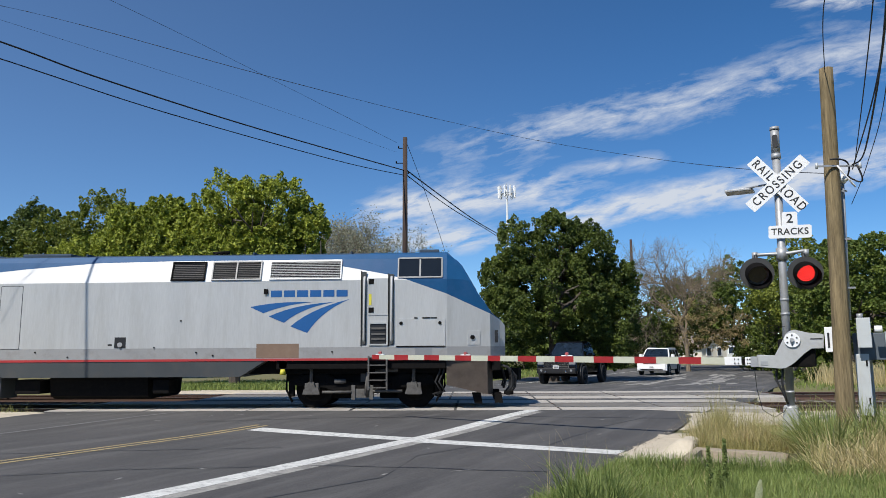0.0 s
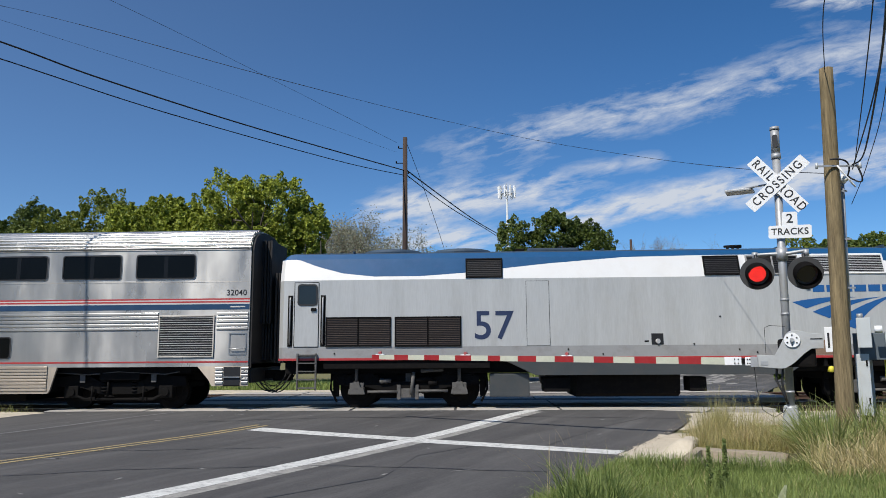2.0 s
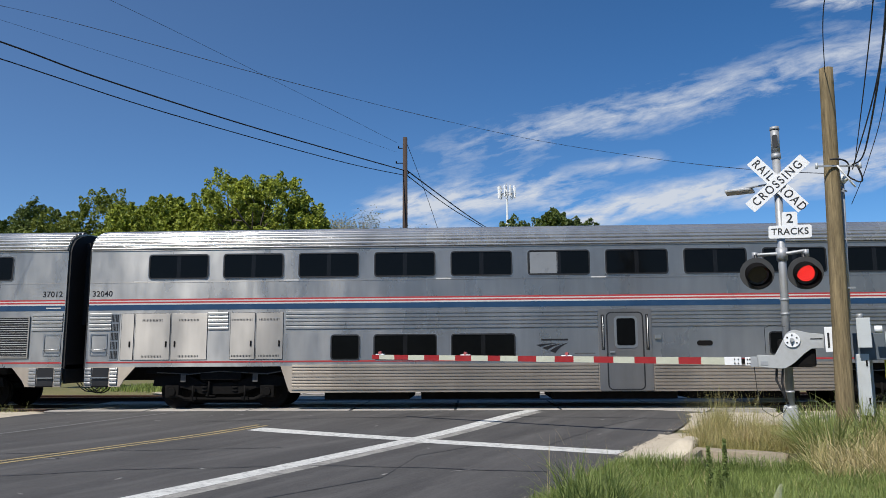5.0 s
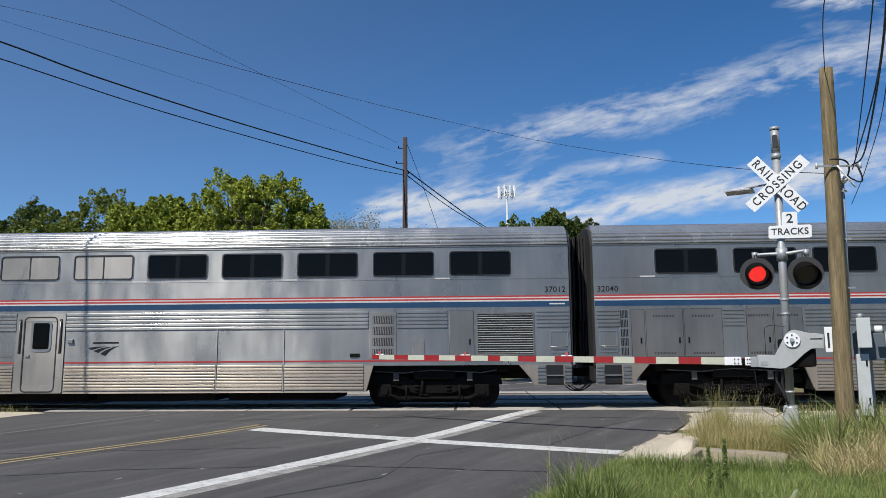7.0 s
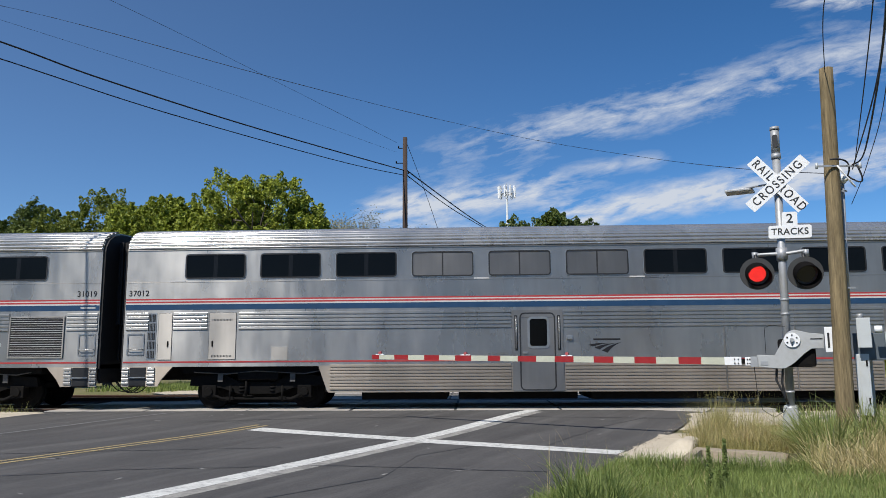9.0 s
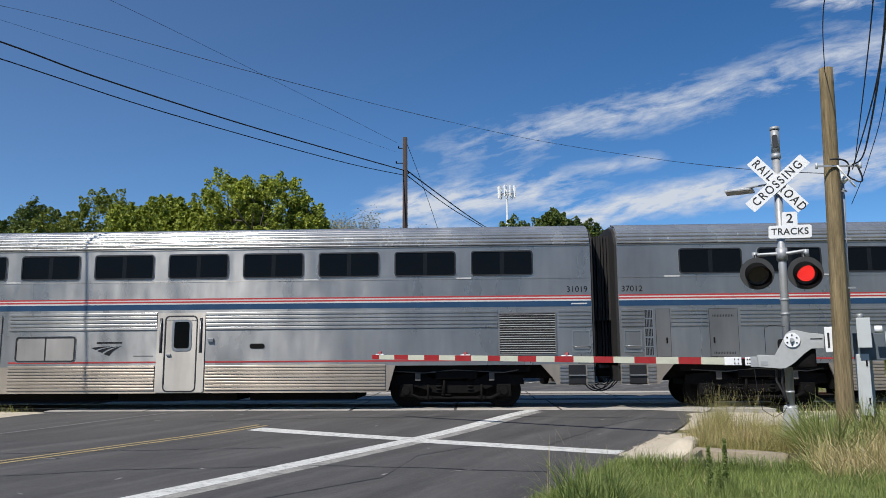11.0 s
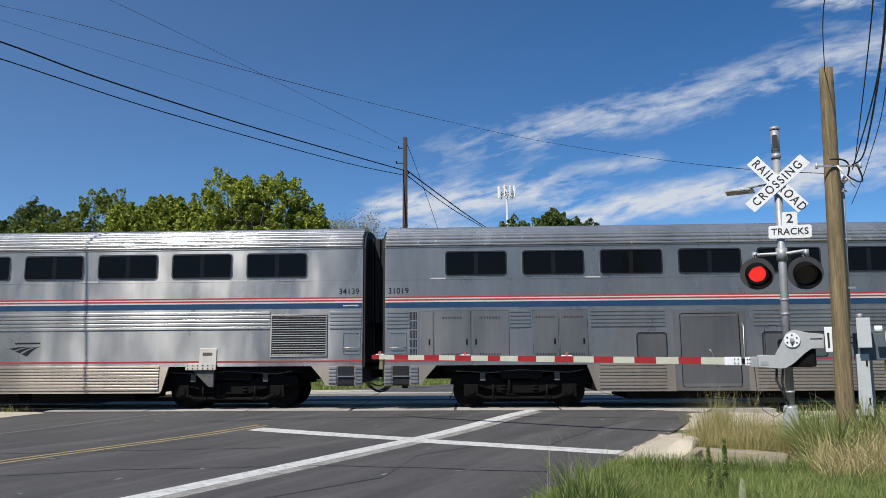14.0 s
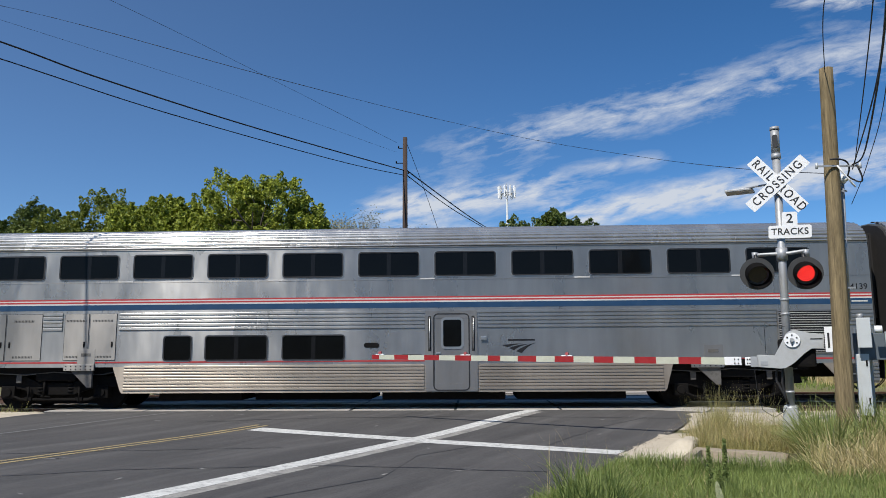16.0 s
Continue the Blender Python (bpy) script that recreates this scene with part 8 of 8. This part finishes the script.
def cell_tower():
    x, y = 5.37, 110
    t = thing("cell_tower", "slim white monopole tower with antenna panels", "cell tower", pose(x, y, ground_z(x, y)))
    H = 26.4
    part("monopole", tube(bmesh.new(), (0, 0, 0), (0, 0, H), 0.26, 0.15, n=16), "box_grey", t)
    bm = bmesh.new()
    for k in range(3):
        a, b = radians(120 * k + 15), radians(120 * k + 135)
        tube(bm, (1.2 * math.cos(a), 1.2 * math.sin(a), H - 0.6), (1.2 * math.cos(b), 1.2 * math.sin(b), H - 0.6), 0.06, n=6)
        tube(bm, (0, 0, H - 0.9), (1.2 * math.cos(a), 1.2 * math.sin(a), H - 0.6), 0.06, n=6)
    part("antenna_mount", bm, "galv", t)
    for k in range(9):
        a = 2 * math.pi * k / 9 + 0.2
        p = Vector((1.25 * math.cos(a), 1.25 * math.sin(a), 0))
        bm = box_bm(-0.16, 0.16, -0.1, 0.1, H - 1.3, H + 0.5, bevel=0.02)
        part("antenna_panel", bm, "white_paint", t, m=Matrix.Translation(p) @ Matrix.Rotation(a, 4, "Z"))
    part("mast_tip", tube(bmesh.new(), (0, 0, H), (0, 0, H + 0.9), 0.05, n=8), "galv", t)


cell_tower()


# ---- grass and weeds ----
def blades(rng, n, place, h0, h1, w, lean=0.35, droop=0.5):
    """Curved, tapering blades; place gives (x, y, z) arrays."""
    x, y, z = place(n)
    h = rng.uniform(h0, h1, n)
    a = rng.uniform(0, 2 * math.pi, n)
    ln = rng.uniform(0.1, 1.0, n) * lean
    dx, dy = np.cos(a) * ln * h, np.sin(a) * ln * h
    b = rng.uniform(0, 2 * math.pi, n)
    wx, wy = np.cos(b) * w, np.sin(b) * w
    rows = []
    for f, ww in ((0.0, 1.0), (0.45, 0.85), (0.8, 0.5)):
        zz = z + h * (f - droop * 0.25 * f * f * ln)
        for s in (-1, 1):
            rows.append(np.stack([x + dx * f ** 1.6 + s * wx * ww, y + dy * f ** 1.6 + s * wy * ww, zz], 1))
    rows.append(np.stack([x + dx * (1 + droop * 0.4), y + dy * (1 + droop * 0.4), z + h * (1 - droop * 0.35 * ln)], 1))
    v = np.stack(rows, 1).reshape(-1, 3)
    k = np.arange(n)[:, None] * 7
    quads = np.concatenate([k + np.array([[0, 1, 3, 2]]), k + np.array([[2, 3, 5, 4]])])
    tris = k + np.array([[4, 5, 6]])
    return v.tolist(), quads.tolist() + tris.tolist()


def field(rng, xs, ys, keep, dens=None):
    """Random places in a box that pass keep(x, y)."""
    def place(n):
        out = []
        while len(out) < n:
            x, y = rng.uniform(*xs), rng.uniform(*ys)
            if keep(x, y):
                out.append((x, y, max(ground_z(x, y), road_z(y) - 0.1) - 0.01))
        a = np.array(out)
        return a[:, 0], a[:, 1], a[:, 2]
    return place


def cval(x, y):
    return x * V.x + y * V.y


def grass(name, label, seed, n, xs, ys, keep, h0, h1, w, mat, lean=0.35, droop=0.5):
    rng = np.random.default_rng(seed)
    v, f = blades(rng, n, field(rng, xs, ys, keep), h0, h1, w, lean, droop)
    tagged(mesh_from(name, v, f, [mat]), label, "grass", kind="stuff")


def slab_clear(x, y):
    return not (2.95 < x < 4.55 and 9.75 < y < 12.6)


def tuft_blades(rng, centres, per, h0, h1, w, spread, lean, curl=0.5, seg=4, wind=(0.0, 0.0)):
    """Blades that fan out of tuft centres and bend over; longer ones droop at the tip."""
    n = len(centres) * per
    c = np.repeat(np.array(centres), per, axis=0)
    size = np.repeat(rng.uniform(0.65, 1.15, len(centres)), per)
    a = rng.uniform(0, 2 * math.pi, n)
    off = np.abs(rng.normal(0, spread, n))
    x, y, z = c[:, 0] + np.cos(a) * off, c[:, 1] + np.sin(a) * off, c[:, 2]
    h = rng.uniform(h0, h1, n) * size
    a2 = a + rng.normal(0, 0.7, n)
    ln = lean * rng.uniform(0.05, 1.0, n) ** 1.3
    dx, dy = np.cos(a2) * ln + wind[0], np.sin(a2) * ln + wind[1]
    bend = curl * rng.uniform(0.2, 1.0, n)
    b = a2 + math.pi / 2 + rng.normal(0, 0.5, n)
    wx, wy = np.cos(b) * w, np.sin(b) * w
    wf = rng.uniform(0.6, 1.3, n)
    rows = []
    for q in range(seg):
        f = q / seg
        ww = wf * (1.0 - 0.75 * f ** 1.5)
        px, py = x + h * dx * f * (1 + bend * f), y + h * dy * f * (1 + bend * f)
        pz = z + h * f * (1 - 0.45 * bend * ln * f * f * 1.6)
        for sgn in (-1, 1):
            rows.append(np.stack([px + sgn * wx * ww, py + sgn * wy * ww, pz], 1))
    rows.append(np.stack([x + h * dx * (1 + bend), y + h * dy * (1 + bend), z + h * (1 - 0.72 * bend * ln)], 1))
    m = 2 * seg + 1
    v = np.stack(rows, 1).reshape(-1, 3)
    k = np.arange(n)[:, None] * m
    quads = np.concatenate([k + np.array([[2 * q, 2 * q + 1, 2 * q + 3, 2 * q + 2]]) for q in range(seg - 1)])
    tris = k + np.array([[2 * seg - 2, 2 * seg - 1, 2 * seg]])
    return v.tolist(), quads.tolist() + tris.tolist()


def tufts(name, label, seed, count, per, xs, ys, keep, h0, h1, w, mat, spread, lean, curl=0.5, wind=(0.0, 0.0)):
    rng = np.random.default_rng(seed)
    x, y, z = field(rng, xs, ys, keep)(count)
    v, f = tuft_blades(rng, np.stack([x, y, z], 1), per, h0, h1, w, spread, lean, curl, 4, wind)
    tagged(mesh_from(name, v, f, [mat]), label, "grass", kind="stuff")


def road_edge(x, y):
    """Ragged limit of the grass beside the road and gutter."""
    a, c = x * U.x + y * U.y, cval(x, y)
    lim = -2.95 + 0.80 * sstep(9.9, 11.0, a)
    return c > lim + 0.22 * noise.noise((x * 2.2, y * 2.2, 0))


def off_slab(x, y, rim=0.0):
    a, c = x * U.x + y * U.y, cval(x, y)
    on_slab = 10.52 - rim < a < 11.85 and -2.1 - rim < c < -0.70
    on_kerb = 11.7 < a < 12.85 and -2.6 < c < -2.1
    return not (on_slab or on_kerb)


def near_bank(x, y):
    return road_edge(x, y) and off_slab(x, y, 0.3)


# short green lawn on the near bank: fine blades, then looser tufts
tufts("lawn_grass", "short bright green grass on the near bank", 1, 2400, 15, (0.3, 6.4), (6.2, 9.9), near_bank, 0.07, 0.19, 0.0036, "blade_green", 0.05, 0.8, 0.6)
tufts("lawn_grass", "longer green grass tufts on the near bank", 2, 420, 22, (0.3, 5.6), (6.2, 8.7), near_bank, 0.12, 0.30, 0.0032, "blade_lush", 0.035, 0.75, 0.8)
tufts("lawn_grass", "longer green grass before the concrete slab", 15, 260, 22, (1.6, 4.6), (8.4, 10.3), near_bank, 0.06, 0.15, 0.0035, "blade_green", 0.06, 0.7, 0.6)
tufts("dry_grass", "dead straw blades among the lawn", 17, 260, 10, (0.5, 6.0), (6.4, 10.4), near_bank, 0.06, 0.22, 0.0026, "blade_dry", 0.06, 1.1, 0.9)
tufts("lawn_grass", "short grass creeping over the gutter end", 23, 170, 18, (1.3, 3.6), (8.6, 11.4), lambda x, y: 9.5 < x * U.x + y * U.y < 10.85 + 0.2 * noise.noise((x * 3, y * 3, 1)) and -3.0 < cval(x, y) < -2.0, 0.06, 0.17, 0.0035, "blade_green", 0.05, 0.8, 0.6)
tufts("lawn_grass", "longer green grass lapping over the drain slab", 24, 150, 20, (2.0, 4.6), (8.4, 10.6), lambda x, y: 10.02 < x * U.x + y * U.y < 10.56 + 0.15 * noise.noise((x * 4, y * 4, 2)) and -2.6 < cval(x, y) < -0.4, 0.12, 0.30, 0.0036, "blade_lush", 0.05, 0.7, 0.7)
# taller tuft at the road edge
tufts("tall_grass", "tall arching green grass tuft at the road edge", 3, 30, 18, (0.5, 1.7), (6.9, 8.6), lambda x, y: (x - 1.16) ** 2 / 0.10 + (y - 7.6) ** 2 / 0.40 < 1 and cval(x, y) > -2.95, 0.32, 0.66, 0.0065, "blade_lush", 0.05, 0.85, 1.0)
tufts("dry_stalks", "thin dry grass stalks at the road edge", 4, 16, 3, (0.55, 2.2), (7.4, 9.4), lambda x, y: -3.1 < cval(x, y) < -2.2, 0.5, 0.9, 0.0020, "blade_dry", 0.05, 0.75, 0.9)
# dry grass round the signal's foot
def dry_patch(x, y):
    return cval(x, y) > -2.35 + 0.2 * noise.noise((x * 2, y * 2, 3)) and off_slab(x, y) and (x - 5.45) ** 2 + (y - 12.9) ** 2 > 0.3 and (y < 13.7 or x / y < 0.335)


tufts("dry_grass", "tall dry straw-coloured grass round the signal base", 5, 330, 22, (3.2, 5.6), (11.9, 15.4), dry_patch, 0.15, 0.46, 0.0034, "blade_dry", 0.05, 0.6, 0.7)
tufts("tall_grass", "mixed olive grass round the signal base", 6, 470, 22, (3.2, 6.2), (11.5, 15.4), dry_patch, 0.12, 0.42, 0.0032, "blade_olive", 0.05, 0.65, 0.7)
tufts("dry_stalks", "wispy seeding stalks standing over the dry grass", 18, 150, 7, (3.5, 4.9), (12.2, 15.0), dry_patch, 0.5, 1.05, 0.0024, "blade_olive", 0.06, 0.55, 0.6)
# tall reeds beside the pole
def reed_bed(x, y):
    return x / y > 0.437 + 0.02 * noise.noise((x * 2, y * 2, 4)) and (x - 5.9) ** 2 + (y - 12.0) ** 2 > 0.05 and off_slab(x, y)


tufts("tall_grass", "tall green reed grass beside the service pole", 7, 190, 14, (4.3, 8.4), (9.9, 12.8), reed_bed, 0.40, 0.92, 0.0085, "blade_reed", 0.06, 0.8, 0.9)
tufts("tall_grass", "arching reed grass leaning over the drain slab", 19, 26, 20, (4.5, 5.2), (10.7, 12.4), reed_bed, 0.5, 0.85, 0.0085, "blade_reed", 0.06, 0.9, 0.9, (-0.18, 0.0))
tufts("tall_grass", "olive grass in the reed bed", 20, 150, 18, (3.9, 8.0), (8.9, 11.8), reed_bed, 0.22, 0.58, 0.006, "blade_olive", 0.06, 0.8, 0.8)
tufts("dry_grass", "tangled straw-coloured grass beside the service pole", 8, 210, 26, (4.1, 7.8), (8.7, 12.0), lambda x, y: x / y > 0.45 and off_slab(x, y), 0.2, 0.66, 0.0052, "blade_dry", 0.08, 1.15, 1.0)
# trackside and far verges
grass("dry_grass", "dry grass along the rails", 9, 2400, (7.2, 24), (14.5, 17.8), lambda x, y: cval(x, y) > -1.2, 0.08, 0.34, 0.007, "blade_dry", 0.6)
grass("tall_grass", "green weeds along the rails", 10, 1600, (6.8, 22), (13.0, 17.6), lambda x, y: cval(x, y) > -1.4, 0.08, 0.3, 0.008, "blade_tall", 0.6)
grass("dry_grass", "tall dry brown grass beyond the rails", 11, 5200, (15.0, 32), (31, 38), lambda x, y: cval(x, y) > -1.0 + 0.8 * noise.noise((x * 0.4, y * 0.4, 0)), 0.4, 1.25, 0.013, "blade_dry", 0.5)
grass("lawn_grass", "short bright green grass beyond the tracks", 12, 16000, (-16, 6), (29.6, 44), lambda x, y: cval(x, y) < -18.6 + 0.3 * noise.noise((x, y, 0)), 0.10, 0.32, 0.016, "blade_green", 0.5)
grass("lawn_grass", "bright mown grass under the far oak", 22, 12000, (-8, 17), (44, 84), lambda x, y: cval(x, y) < -18.8, 0.12, 0.34, 0.03, "blade_green", 0.5)
grass("lawn_grass", "short grass beside the far road", 13, 9000, (10, 34), (29.2, 60), lambda x, y: cval(x, y) > -1.9, 0.08, 0.28, 0.016, "blade_green", 0.5)
grass("tall_grass", "weeds at the left rails", 14, 1200, (-20, -11.3), (16.8, 19.3), lambda x, y: cval(x, y) < -18.7, 0.1, 0.4, 0.007, "blade_tall", 0.6)


def spiky_weed(x, y, h, seed):
    """Dark upright weed with whorls of small leaves."""
    rng = np.random.default_rng(seed)
    t = thing("weed", "dark green upright weed with feathery leaves", "weed", pose(x, y, ground_z(x, y) - 0.02), "upright weeds")
    part("stem", tube(bmesh.new(), (0, 0, 0), (0.02, 0, h), 0.006, 0.003, n=6), "lf_dark", t)
    k = int(h * 1100)
    zz = rng.uniform(0.12, 1.0, k) * h
    a = rng.uniform(0, 6.28, k)
    r = 0.045 * (1.05 - zz / h) ** 0.5 * rng.uniform(0.3, 1.1, k)
    pts = np.stack([np.cos(a) * r, np.sin(a) * r, zz], 1)
    v, f = leaves(rng, pts, 0.013, 0.9)
    mesh_from("foliage", v.tolist(), f.tolist(), ["blade_lush"], t)


for k, (x, y, h) in enumerate(((2.55, 8.3, 0.55), (2.70, 8.22, 0.62), (2.71, 8.24, 0.5), (2.62, 8.2, 0.3), (2.42, 8.9, 0.16))):
    spiky_weed(x, y, h, 50 + k)


def seed_head():
    """A pale fluffy seed head on a stalk, nodding in the wind."""
    t = thing("grass_seed_head", "pale fluffy grass seed head nodding near the camera", "seed head", pose(1.586, 4.5, -0.05))
    part("stalk", pipe(bmesh.new(), [(0, 0, -0.05), (0.004, 0, 0.3), (0, 0, 0.64)], 0.003, 6), "blade_dry", t)
    rng = np.random.default_rng(9)
    u = rng.uniform(0, 1, 1800)
    a = rng.uniform(0, 6.28, 1800)
    r = 0.015 * np.sin(np.pi * (0.12 + 0.85 * u)) + 0.002
    pts = np.stack([0.01 * u + r * np.cos(a), r * np.sin(a), 0.60 + 0.17 * u], 1)
    v, f = leaves(rng, pts, 0.0055, 0.6)
    mesh_from("fluff", v.tolist(), f.tolist(), ["plume"], t)
    return t


M["plume"] = leaf_material("pale seed fluff", (0.50, 0.54, 0.34), (0.74, 0.76, 0.56), 0.5)
plume = seed_head()


# ---- movement ----
def offs(t):
    """Metres the train has gone since the start: it slows gently."""
    ease = [(0, 0.0), (4, 0.0), (6.3, 0.045), (9, 0.0), (11.5, -0.05), (12.5, -0.06), (13.5, -0.025), (14.5, 0.02), (16, 0.05)]
    return 7.2144 * t - 0.04305 * t * t + 0.000632 * t ** 3 + 0.0000192 * t ** 4 + lerp_table(ease, t)


def motions():
    times = [0.5 * k for k in range(33)]
    for o, start in [(loco, -19.95)] + [(c, -19.95 - PITCH * k - (0.055 if k == 2 else 0)) for k, c in enumerate(cars)]:
        walk(o, [(t, pose(start + offs(t), TRACKS[0], 0)) for t in times])
    fine = [k / 15 for k in range(241)]
    for w, r in WHEELS:
        p = w.location.copy()
        walk(w, [(t, pose(p.x, p.y, p.z, 0, math.degrees(offs(t) / r) % 360, 0)) for t in fine])
    # the two red lights flash in turn: a dark one's diode disc is turned turned to the back
    change = [(0.455 + 1.2167 * k, "left") for k in range(13)] + [(1.15 + 1.2167 * k, "right") for k in range(13)]
    change = sorted(c for c in change if c[0] < 15.95)
    for side in ("left", "right"):
        lit = side == "right"
        rows = [(0.0, 0 if lit else 176)]
        for t, who in change:
            if (who == side) != (rows[-1][1] == 0):
                rows += [(t - 0.034, rows[-1][1]), (t, 88), (t + 0.034, 0 if who == side else 176)]
        rows.append((16.0, rows[-1][1]))
        p = LAMPS[side].location.copy()
        walk(LAMPS[side], [(t, pose(p.x, p.y, p.z, 0, 0, a)) for t, a in rows])

    # the seed head nods in the wind
    nod = ((0, 6), (0.5, 8.7), (1, 15), (1.5, 12), (2, 17), (2.5, 18.7), (3, 26.4), (3.5, 25.5), (4, 17), (5.2, 15), (6.5, 20), (7.5, 24), (9, 31), (10.2, 26), (11.5, 33), (13, 25), (13.8, 6), (14.5, -14.9), (15.2, -11), (16, -13))
    p = plume.location.copy()
    walk(plume, [(t, pose(p.x, p.y, p.z, 0, a, 0)) for t, a in nod])


motions()
